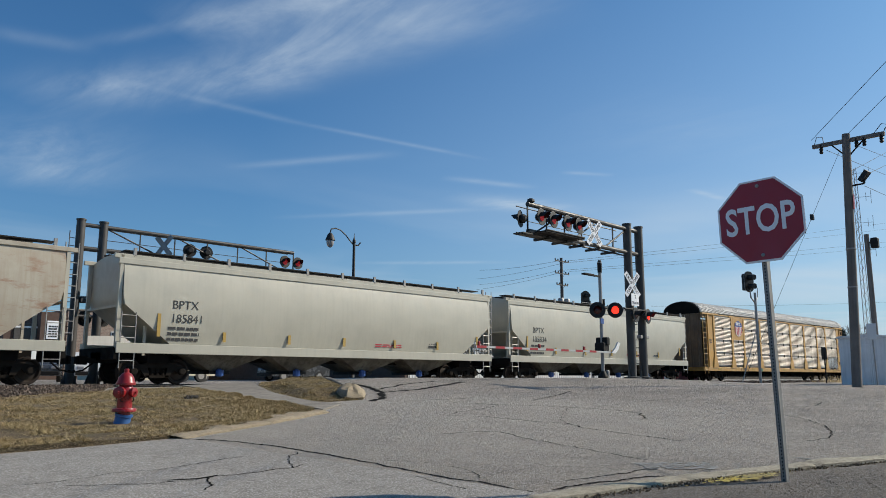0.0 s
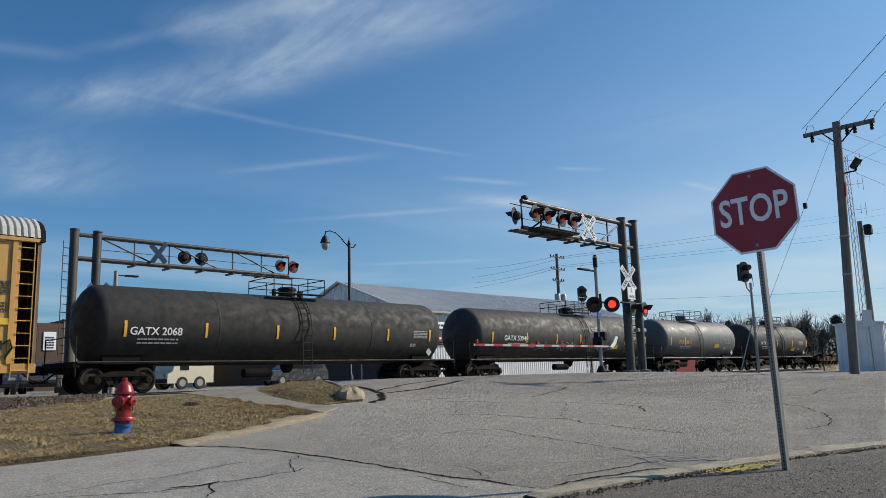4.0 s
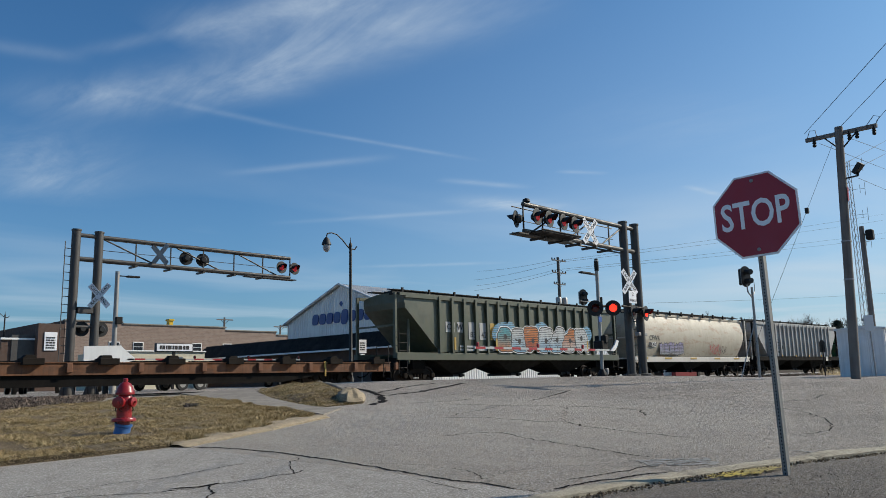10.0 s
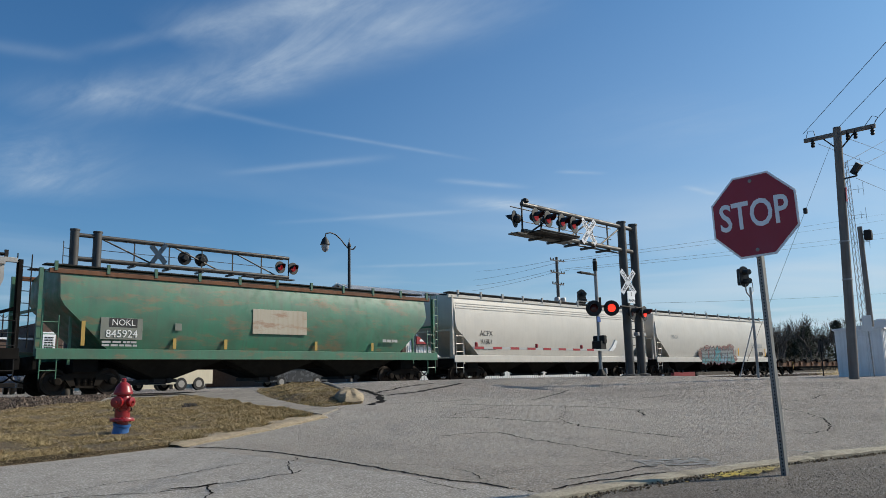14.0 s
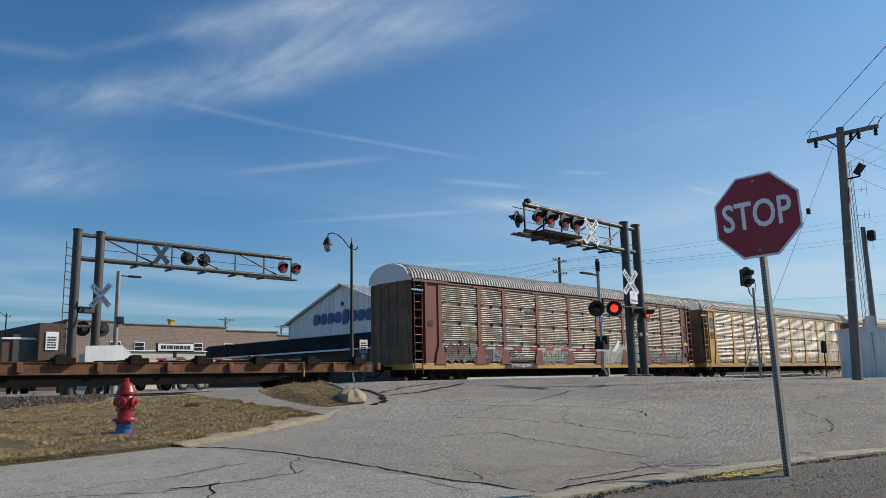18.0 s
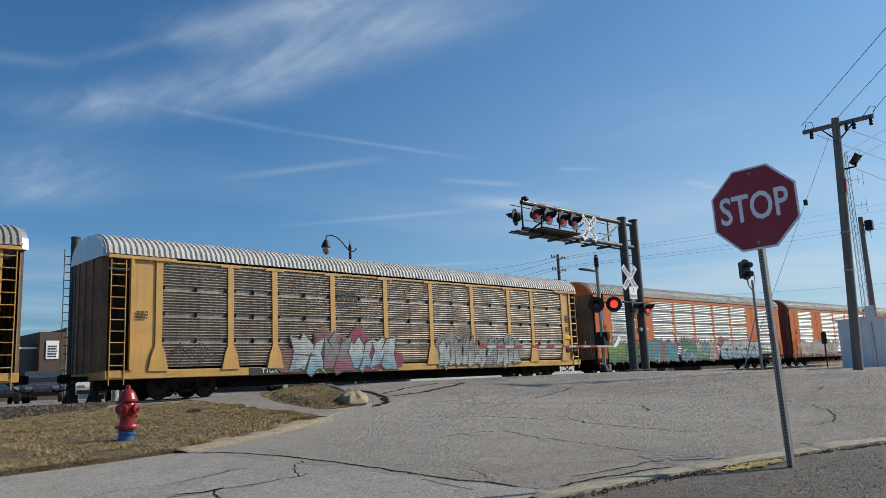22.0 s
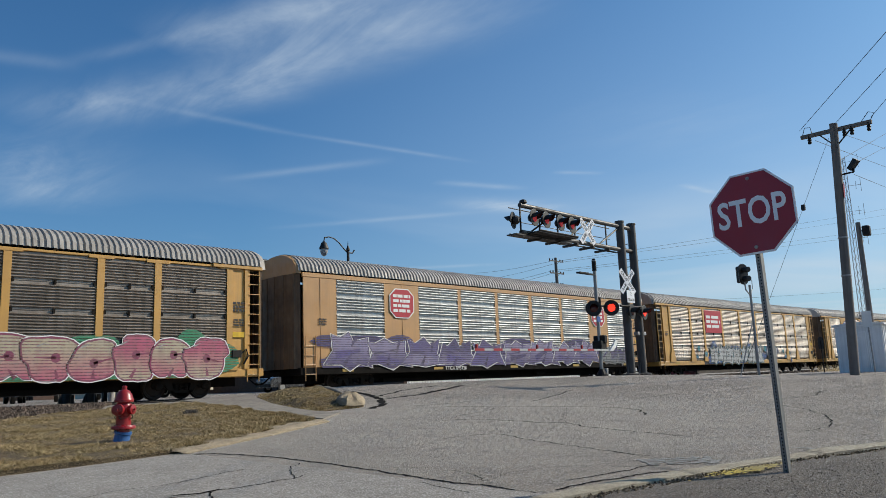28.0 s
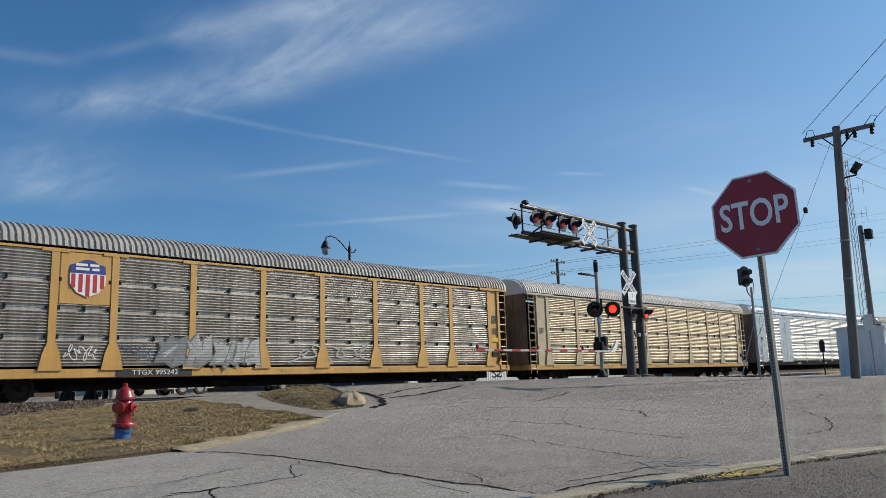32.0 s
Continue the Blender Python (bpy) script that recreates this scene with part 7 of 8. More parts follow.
fg = thing("crossing_gate", 12.9, 31.0, 0.62, "far lowered crossing gate with a red and white arm", "crossing gate", "crossing signals")
part("mast", Mesh().turned([(0.065, 0), (0.065, 2.0)], 10), GALV, fg, smooth=True)
part("counterweight", Mesh().slab([(-1.5, 1.3), (0.3, 1.15), (0.5, 1.45), (-0.1, 1.95), (-1.5, 1.9)], 0.06, Matrix.Translation((0, -0.3, 0))), WHITE, fg, "white counterweight plate")
far_arm = part("gate_arm", Mesh().box(0.2, 8.5, -0.3, -0.26, 1.37, 1.435), ARM_WHITE, fg, "white arm with red bands")
for i in range(9):
    part("red_band", Mesh().box(0.5 + i * 0.86, 0.93 + i * 0.86, -0.305, -0.255, 1.366, 1.439), GATE_RED, far_arm)
for x in (3.1, 5.7, 8.4):
    part("arm_lamp", Mesh().cbox(x - 0.05, x + 0.05, -0.32, -0.24, 1.435, 1.57, 0.02), LAMP_OFF, far_arm, "small red arm lamp")


def side_signal(x, y, z0, h, label, turn=0, stay=True):
    """A railway signal head on a slim mast with a small stage."""
    s = thing("railway_signal", x, y, z0, label, "railway signal", "railway signals")
    part("mast", Mesh().turned([(0.075, 0), (0.065, h)], 10), GALV, s, smooth=True)
    hd = Matrix.Translation((-0.62, 0, h + 0.55)) @ pose(0, 0, 0, 0, 0, turn)
    oval = lambda k: [(0.3 * k * math.cos(a), 0.3 * math.sin(a) * k + (0.26 if math.sin(a) > 0 else -0.26)) for a in [2 * math.pi * i / 20 for i in range(20)]]
    part("head", Mesh().slab(oval(1.0), 0.04, hd), BLACK, s, "black oval signal head")
    part("head_rim", Mesh().slab(oval(1.04), 0.02, hd @ Matrix.Translation((0, 0.042, 0))), GALV, s)
    part("lamp_case", Mesh().cbox(-0.2, 0.2, 0.06, 0.4, -0.45, 0.45, 0.05, hd), BLACK, s)
    for z in (-0.24, 0.24):
        part("hood", Mesh().tube(hd @ Vector((0, 0, z)), hd @ Vector((0, -0.38, z - 0.04)), 0.15, 12), BLACK, s)
    part("bracket", Mesh().pipe([(0, 0, h - 0.6), (-0.55, 0, h - 0.3), (-0.62, 0, h + 0.1)], 0.04).pipe([(0, 0, h - 0.5), (0.35, 0, h - 0.2), (0.35, 0, h + 0.3), (0.1, 0, h + 0.3)], 0.02), GALV, s)
    if stay:
        part("stay", Mesh().tube((0.0, 0, h * 0.62), (-1.6, 0.3, 0.1), 0.03, 6), GALV, s)
    return s


side_signal(41.3, 17.0, 0.6, 4.9, "slim railway signal with a black oval head", -25)
sb = side_signal(45.76, 30.5, 0.66, 5.2, "far railway signal with a small stage", -25, False)
part("stage", Mesh().box(-1.7, 0.1, -0.4, 0.4, 4.6, 4.65).pipe([(-1.7, -0.4, 4.65), (-1.7, -0.4, 5.4), (0.0, -0.4, 5.4)], 0.025).tube((0, 0, 3.9), (-1.3, 0, 4.6), 0.03, 6), GALV, sb)
part("ladder", ladder_shape(4.6, 0.4, 0.32), GALV, sb, "", pose(-1.1, -0.35, 0))
dw = thing("dwarf_sign", 51.3, 17.0, 0.55, "small dark marker on a slim post", "marker")
part("post", Mesh().tube((0, 0, 0), (0, 0, 2.0), 0.04, 8), DARK, dw)
part("head", Mesh().slab([(-0.22, 1.4), (0.22, 1.4), (0.22, 2.2), (0.1, 2.35), (-0.1, 2.35), (-0.22, 2.2)], 0.1), BLACK, dw, "", pose(0, 0, 0, 0, 0, -50) @ Matrix.Diagonal((0.7, 0.7, 0.8, 1)) @ Matrix.Translation((0, 0, 0.5)))


# ---- poles, wires, lamps ----
def insulated_arm(p, z, half, axis, mat=WOOD):
    d = Vector((0.11, 0.99, 0)) if axis == "y" else Vector((1, 0, 0))
    a = math.degrees(math.atan2(d.y, d.x))
    m = Matrix.Translation((0, 0, z)) @ pose(0, 0, 0, 0, 0, a)
    arm_ = part("cross_arm", Mesh().cbox(-half, half, -0.16, -0.05, -0.07, 0.07, 0.01, m), mat, p)
    part("brace", Mesh().tube(m @ Vector((-0.55, -0.1, -0.05)), m @ Vector((0, -0.1, -0.6)), 0.025, 6).tube(m @ Vector((0.55, -0.1, -0.05)), m @ Vector((0, -0.1, -0.6)), 0.025, 6), DARK, p)
    return arm_, m


up = thing("utility_pole", 27.83, 8.14, 0.62, "weathered wooden utility pole with one cross-arm", "utility pole")
up.matrix_basis = pose(27.8, 8.27, 0.62, 2.1, 0.5, 0)
part("pole", Mesh().turned([(0.155, -0.2), (0.15, 2.5), (0.14, 6.0), (0.13, 8.65)], 14), WOOD, up, smooth=True)
arm_, m = insulated_arm(up, 8.45, 1.2, "y")
for x in (-1.1, -0.55, -0.3, 0.9):
    part("insulator", Mesh().turned([(0.05, -0.3), (0.07, -0.25), (0.05, -0.2), (0.075, -0.15), (0.05, -0.1), (0.06, 0.0)], 10, m @ Matrix.Translation((x, -0.1, 0.0 if x < 1.3 else 0.1))), DARK, arm_)
part("jumper", Mesh().pipe([m @ Vector((-1.15, -0.1, 0.03)), m @ Vector((-1.3, -0.1, 0.28)), m @ Vector((-1.12, -0.1, 0.36)), m @ Vector((-0.85, -0.1, 0.05))], 0.012).pipe([m @ Vector((1.15, -0.1, 0.03)), m @ Vector((1.05, -0.1, 0.33)), m @ Vector((0.85, -0.1, 0.3)), m @ Vector((0.8, -0.1, 0.05))], 0.012), BLACK, up)
fl_ = part("flood_arm", Mesh().tube((0, 0, 6.8), (0.05, -0.5, 6.85), 0.03, 8).tube((0.05, -0.5, 6.85), (0.05, -0.5, 7.05), 0.03, 8), DARK, up)
part("floodlight", Mesh().slab([(-0.1, -0.2), (0.1, -0.2), (0.12, 0.2), (-0.12, 0.2)], 0.16, Matrix.Translation((0, -0.08, 0))), BLACK, fl_, "black floodlight head", pose(0.05, -0.5, 7.1, 40, 0, -10))
for z in (3.3, 4.6):
    part("pole_band", Mesh().turned([(0.148, z), (0.165, z + 0.01), (0.165, z + 0.05), (0.148, z + 0.06)], 14), GALV, up)
part("tag", Mesh().box(-0.06, 0.06, -0.165, -0.15, 6.0, 6.5), GATE_RED, up, "faded red tag")
p2 = thing("utility_pole", 48.22, 13.15, 0.55, "short dark wooden pole with a lamp", "utility pole")
part("pole", Mesh().turned([(0.17, -0.2), (0.135, 8.6)], 12), WOOD, p2, smooth=True)
part("lamp", Mesh().cbox(-0.2, 0.2, -0.6, -0.2, 7.75, 8.35, 0.06).tube((0, 0, 8.1), (0, -0.3, 8.1), 0.04, 6), DARK, p2)

far_pole = thing("utility_pole", 86.0, 62.0, 0.5, "tall distant utility pole with three cross-arms", "utility pole")
part("pole", Mesh().turned([(0.3, 0), (0.2, 16.8)], 10), POST, far_pole, smooth=True)
for z, h in ((16.3, 1.6), (14.6, 1.6), (13.0, 1.3)):
    far_arm_, fm = insulated_arm(far_pole, z, h, "x", POST)
    for x in (-0.95 * h, -0.55 * h, 0.55 * h, 0.95 * h):
        part("insulator", shared("far_insulator", lambda: Mesh().turned([(0.05, 0.05), (0.1, 0.15), (0.06, 0.3)], 8), DARK), DARK, far_arm_, "", fm @ Matrix.Translation((x, -0.1, 0)))
for x in (-0.7, 0.7):
    part("transformer", Mesh().turned([(0.05, 9.8), (0.4, 9.85), (0.4, 11.0), (0.3, 11.15)], 12, Matrix.Translation((x, -0.3, 0))), GALV, far_pole, smooth=True)
for x, y in ((52, 92), (66, 100)):
    d_ = thing("utility_pole", x, y, 0.5, "small distant utility pole", "utility pole")
    part("pole", Mesh().turned([(0.18, 0), (0.13, 9.2)], 8), WOOD, d_)
    insulated_arm(d_, 8.9, 1.2, "x")

tower = thing("lattice_mast", 59.7, 16.73, 0.5, "slim steel lattice aerial mast", "aerial mast")
legs = [(0.28 * math.cos(a), 0.28 * math.sin(a)) for a in (0.3, 2.39, 4.49)]
for lx, ly in legs:
    part("mast_leg", Mesh().tube((lx, ly, 0), (lx * 0.6, ly * 0.6, 15.6), 0.022, 6), GALV, tower)
lb = Mesh()
for i in range(26):
    z, k0, k1 = i * 0.6, 1 - 0.4 * i / 26, 1 - 0.4 * (i + 1) / 26
    for j in range(3):
        p, q = legs[j], legs[(j + 1) % 3]
        lb.tube((p[0] * k0, p[1] * k0, z), (q[0] * k1, q[1] * k1, z + 0.6), 0.011, 4)
tagged(part("lacing", lb, GALV, tower), kind="stuff")
for z in (9.5, 11.5, 13.4, 15.2):
    part("aerial", Mesh().tube((0, 0, z), (0.3, -0.9, z), 0.014, 5).tube((0.3, -0.9, z - 0.5), (0.3, -0.9, z + 0.5), 0.014, 5).tube((0.2, -0.6, z - 0.3), (0.2, -0.6, z + 0.3), 0.014, 5), GALV, tower)


def wire(a, b, sag, r, label, name="overhead_wire", n=14):
    a, b = Vector(a), Vector(b)
    pts = []
    for i in range(n + 1):
        u = i / n
        p = a.lerp(b, u)
        p.z -= sag * 4 * u * (1 - u)
        pts.append(p)
    solid(name, Mesh().pipe(pts, r, 5), BLACK, label, "wire", "overhead wires")


top = Vector((27.85, 7.96, 9.15))
for a, b in (((27.57, 8.99, 9.21), (2.05, -8.29, 9.18)), ((27.91, 7.89, 9.28), (3.88, -7.16, 8.86)), ((28.18, 6.84, 9.27), (16.67, 0.74, 8.96)), ((27.96, 7.71, 8.85), (53.32, 11.84, 14.05)), ((27.52, 8.5, 8.73), (53.55, 11.52, 12.59)), ((27.9, 7.91, 7.94), (53.38, 11.61, 15.66)), ((28.04, 7.4, 7.79), (48.59, 10.93, 13.45)), ((28.0, 7.55, 7.38), (53.21, 12.26, 11.68))):
    wire(a, b, 0.0, 0.009, "thin black power wire at the pole")
wire((27.83, 8.15, 8.78), (24.4, 10.55, 0.9), 0.0, 0.006, "steel stay wire with a clamp", "stay_wire")
solid("stay_clamp", Mesh().cbox(-0.06, 0.06, -0.06, 0.06, -0.1, 0.1, 0.02), BLACK, "small black clamp on the stay wire", "clamp", m=pose(26.75, 8.9, 6.3))
for a, b in (((86.0, 62, 16.79), (223.5, 54.2, 41.96)), ((87.05, 62, 16.73), (223.5, 54.4, 40.3)), ((85.2, 62, 15.45), (223.4, 54.7, 36.84)), ((87.9, 62, 15.6), (223.4, 54.9, 35.5)), ((109.9, 62, 12.18), (223, 56.35, 20.94))):
    a, b = Vector(a), Vector(b)
    wire(a, a + (b - a) * 1.5, 0.6, 0.02, "thin distant power line wire")
for a, b in (((85.2, 62, 16.79), (106.84, 90.47, 20.93)), ((86.8, 62, 16.73), (106.8, 90.5, 19.66)), ((85.2, 62, 15.45), (106.8, 90.54, 18.5)), ((86.8, 62, 15.5), (106.8, 90.56, 17.8))):
    a, b = Vector(a), Vector(b)
    wire(a, a + (b - a) * 1.6, 0.3, 0.02, "thin distant power line wire")


def gooseneck(x, y, z, h, label):
    lp = thing("street_lamp", x, y, z, label, "street lamp", "street lamps")
    part("pole", Mesh().turned([(0.17, 0), (0.17, 0.5), (0.1, 0.6), (0.075, h), (0.1, h + 0.02), (0.1, h + 0.12), (0.03, h + 0.3), (0.01, h + 0.55)], 12), BLACK, lp, smooth=True)
    pts = [(-0.05, 0, h - 0.1), (-0.3, 0, h + 0.1), (-0.6, 0, h + 0.38), (-0.95, 0, h + 0.6), (-1.3, 0, h + 0.66), (-1.6, 0, h + 0.58), (-1.65, 0, h + 0.4)]
    part("arm", Mesh().pipe(pts, 0.035, 8).pipe([(0.05, 0, h - 0.1), (0.3, 0, h - 0.1), (0.45, 0, h + 0.08)], 0.04, 8), BLACK, lp)
    part("shade", Mesh().turned([(0.06, 0.42), (0.16, 0.3), (0.26, 0.05), (0.27, 0)], 14, Matrix.Translation((-1.65, 0, h - 0.05))), BLACK, lp, "black bell shade", smooth=True)
    part("globe", Mesh().turned([(0.2, 0), (0.21, -0.15), (0.15, -0.32), (0.04, -0.4)], 12, Matrix.Translation((-1.65, 0, h - 0.05))), LENS, lp, "clear glass globe", smooth=True)
    return lp


gooseneck(26.3, 33.0, 0.62, 7.7, "black gooseneck street lamp with a glass globe")
gooseneck(26.5, 95.0, 0.6, 8.4, "small distant black street lamp")
led = thing("street_light", 14.7, 36.0, 0.62, "slim grey pole with a flat lamp arm", "street lamp")
part("pole", Mesh().turned([(0.12, 0), (0.1, 5.7)], 12), GALV, led, smooth=True)
part("arm", Mesh().tube((0, 0, 5.5), (0.55, 0, 5.5), 0.03, 6).cbox(0.45, 1.05, -0.14, 0.14, 5.46, 5.54, 0.02), DARK, led)
part("box", Mesh().cbox(-0.05, 0.25, -0.25, -0.08, 3.2, 3.55, 0.02), DARK, led)
ps = thing("parking_sign", 25.45, 31.0, 0.62, "small white roadside notice on a post", "sign")
part("post", Mesh().tube((0, 0, 0), (0, 0, 2.4), 0.03, 8), GALV, ps)
part("board", Mesh().cbox(-0.26, 0.26, -0.05, -0.035, 1.75, 2.45, 0.004), REFLECT, ps)
part("small_print", bars(0.36, 0.45, 4, 3, 3), INK, ps, "", pose(0, -0.053, 2.1))
part("board", Mesh().cbox(-0.15, 0.15, -0.05, -0.035, 1.4, 1.7, 0.004), REFLECT, ps)

# ---- equipment shed ----
SHED = paint("shed_white", (0.84, 0.84, 0.83, 1), 0.5, amount=0.2, streaky=0.25)
sh = thing("equipment_shed", 41.98, 13.18, 0.5, "white metal railway equipment shed", "shed", rz=-84)
part("wall", Mesh().cbox(0, 2.12, 0, 5.5, 0.0, 2.42, 0.02), SHED, sh)
for x in (0.0, 0.75, 1.4, 2.06):
    part("wall_rib", Mesh().box(x, x + 0.06, -0.035, 0.0, 0.02, 2.4), SHED, sh)
for i in range(12):
    part("wall_rib", shared("shed_rib", lambda: Mesh().box(2.12, 2.16, 0.0, 0.12, 0.02, 2.4), SHED), SHED, sh, "", pose(0, 0.05 + i * 0.46, 0))
part("roof", Mesh().slab([(-0.1, 2.42), (2.25, 2.42), (2.25, 2.5), (1.1, 2.6), (-0.1, 2.5)], 5.7, Matrix.Translation((0, -0.1, 0))), SHED, sh)
part("door", Mesh().cbox(0.85, 1.38, -0.05, -0.01, 0.1, 2.1, 0.01), SHED, sh)
part("roof_vent", Mesh().turned([(0.12, 2.5), (0.12, 2.85), (0.2, 2.87), (0.2, 2.97), (0.05, 3.05)], 10, Matrix.Translation((1.3, 0.6, 0))), GALV, sh)
ns = thing("notice_post", 39.53, 10.88, 0.55, "small white notice on a leaning post", "sign")
part("post", Mesh().tube((0, 0, 0), (0, 0.05, 2.9), 0.035, 8), GALV, ns)
part("board", Mesh().cbox(-0.012, 0.012, -0.2, 0.2, 2.15, 2.9, 0.005), WHITE, ns, "white board", pose(-0.05, 0.05, 0, 0, 0, 20))

# ---- the tyre shop ----
GZ = 0.55
SHOP_WHITE = paint("shop_white", (0.82, 0.82, 0.8, 1), 0.5, amount=0.15, streaky=0.3)
SHOP_ROOF = paint("shop_roof", (0.6, 0.6, 0.59, 1), 0.55, 0.0, amount=0.3, dirt=(0.2, 0.19, 0.18, 1))
SHINGLE = paint("shingle", (0.018, 0.018, 0.019, 1), 0.95, amount=0.6, dirt=(0.065, 0.06, 0.055, 1), streaky=0.6, grain=0.6, gloss=0.1)
BRICK_BROWN = paint("shop_brick", (0.1, 0.06, 0.045, 1), 0.85, amount=0.4)


def ribbed_wall(length, height_at, pitch=0.3, depth=0.045):
    rows_b, rows_t = [], []
    n = int(length / pitch)
    for i in range(n):
        x = i * pitch
        for dx, d in ((0, 0), (0.16, 0), (0.19, -depth), (0.27, -depth)):
            rows_b.append((min(x + dx, length), d, 0)), rows_t.append((min(x + dx, length), d, height_at(min(x + dx, length))))
    rows_b.append((length, 0, 0)), rows_t.append((length, 0, height_at(length)))
    return Mesh().grid([rows_b, rows_t])


shop = thing("tyre_shop", 40.6, 44.0, GZ, "white ribbed metal tyre shop with a grey gable roof", "shop")
part("side_wall", ribbed_wall(35.4, lambda x: 5.7), SHOP_WHITE, shop)
part("gable_wall", ribbed_wall(16.3, lambda x: 5.7 + 2.9 * (1 - abs(x - 8.15) / 8.15)), SHOP_WHITE, shop, "", pose(0, 16.3, 0, 0, 0, -90))
part("rear_wall", Mesh().box(35.2, 35.4, 0, 16.3, 0, 5.7).box(0, 35.4, 16.1, 16.3, 0, 5.7), SHOP_WHITE, shop)
rb = Mesh()
for s in (0, 1):
    rr = [[], []]
    for i in range(119):
        x = -0.35 + i * 0.305
        for dx, d in ((0, 0), (0.2, 0), (0.22, 0.04), (0.28, 0.04)):
            y0, y1 = (-0.4, 8.15) if s == 0 else (16.7, 8.15)
            rr[0].append((x + dx, y0, 5.6 + d)), rr[1].append((x + dx, y1, 8.68 + d))
    rb.grid(rr)
part("roof", rb, SHOP_ROOF, shop, "ribbed grey metal roof")
part("gutter", Mesh().cbox(-0.3, 35.7, -0.52, -0.38, 5.45, 5.62, 0.02), GALV, shop)
part("downpipe", Mesh().tube((0.12, -0.12, 0), (0.12, -0.12, 5.4), 0.05, 8).tube((0.12, -0.12, 5.4), (0.12, -0.42, 5.52), 0.05, 8), SHOP_WHITE, shop)
part("verge_trim", Mesh().tube((-0.36, -0.4, 5.62), (-0.36, 8.15, 8.7), 0.09, 6).tube((-0.36, 16.7, 5.62), (-0.36, 8.15, 8.7), 0.09, 6), SHOP_WHITE, shop)
part("front_annex", Mesh().box(0.1, 14, 16.3, 31.0, 0, 4.3).box(-0.35, 0.0, -0.05, 31, 0, 3.0), BRICK_BROWN, shop, "brown brick lower front")
aw = part("awning", Mesh().add([(-0.1, -0.4, 4.35), (-0.1, 31.2, 4.35), (-1.2, 31.2, 3.05), (-1.2, -0.4, 3.05), (-0.1, -0.4, 3.0), (-0.1, 31.2, 3.0)], [(0, 1, 2, 3), (3, 2, 5, 4), (0, 3, 4), (1, 5, 2), (0, 4, 5, 1)]), SHINGLE, shop, "dark shingled awning")
rnd = random.Random(12)
for i in range(8):
    z0 = 3.05 + i * 0.1625
    row = Mesh()
    y = -0.4
    while y < 31:
        w = rnd.uniform(0.25, 0.45)
        x0 = -1.2 + (z0 - 3.05) / 1.3 * 1.1
        row.add([(x0 - 0.035, y, z0), (x0 - 0.035, y + w - 0.02, z0), (x0 + 0.12, y + w - 0.02, z0 + 0.17), (x0 + 0.12, y, z0 + 0.17)], [(0, 1, 2, 3)])
        y += w
    tagged(part("shingle_course", row, SHINGLE, aw), kind="stuff")
part("fascia", Mesh().box(-1.26, -1.18, -0.4, 31.2, 2.92, 3.06), SHOP_WHITE, shop)
part("corner_panel", Mesh().slab([(0, 3.0), (-1.2, 3.05), (-0.1, 4.35), (0, 4.35)], 0.05, Matrix.Translation((0, -0.46, 0))), SHOP_WHITE, shop)


def wall_board(x0, x1, z0, z1, mat, label, barmat, lines, n, seed):
    bd = part("sign_board", Mesh().cbox(x0, x1, -0.35, -0.08, z0, z1, 0.03), mat, shop, label)
    part("sign_rim", Mesh().box(x0 - 0.04, x1 + 0.04, -0.3, -0.1, z1, z1 + 0.05).box(x0 - 0.04, x1 + 0.04, -0.3, -0.1, z0 - 0.05, z0), INK, bd)
    part("sign_bars", bars((x1 - x0) * 0.82, (z1 - z0) * 0.5, lines, n, seed), barmat, bd, "", pose((x0 + x1) / 2, -0.352, (z0 + z1) / 2))


wall_board(0.9, 4.46, 4.2, 4.77, REFLECT, "white lit sign board with black shapes", INK, 1, 9, 21)
wall_board(0.9, 4.46, 3.15, 3.74, GATE_RED, "red lit sign board with white shapes", REFLECT, 1, 8, 22)
cc = part("shop_mark", Mesh().cbox(5.43, 9.08, -0.09, -0.06, 4.28, 4.92, 0.01), REFLECT, shop, "white board with two red marks")
for x in (5.85, 6.55):
    part("red_mark", Mesh().pipe([(x + 0.2 * math.cos(a), -0.11, 4.6 + 0.22 * math.sin(a)) for a in [0.8 + i * 0.45 for i in range(11)]], 0.07, 6), GATE_RED, cc)
part("small_print", bars(1.7, 0.45, 2, 5, 31), INK, cc, "", pose(8.1, -0.092, 4.6))
for txt, z, w_ in (("AUTO & TRUCK TIRE SPECIALISTS", 3.98, 8.0), ("ON FARM SERVICE", 3.5, 4.6), ("BRAKES TUNE-UP", 2.5, 4.6)):
    me = letters(txt, 0.5, INK, 0.026)
    k = w_ / max(0.1, me.vertices and (max(v.co.x for v in me.vertices) - min(v.co.x for v in me.vertices)))
    part("lettering", me, INK, shop, "black painted lettering", pose(5.55 + w_ / 2, -0.07, z) @ Matrix.Diagonal((k, 1, 1, 1)))
part("lettering_bars", bars(4.4, 0.56, 1, 12, 41), INK, shop, "black lettering that cannot be read", pose(7.7, -0.07, 3.0))
NAVY = plain("sign_navy", (0.02, 0.05, 0.2, 1), 0.4)


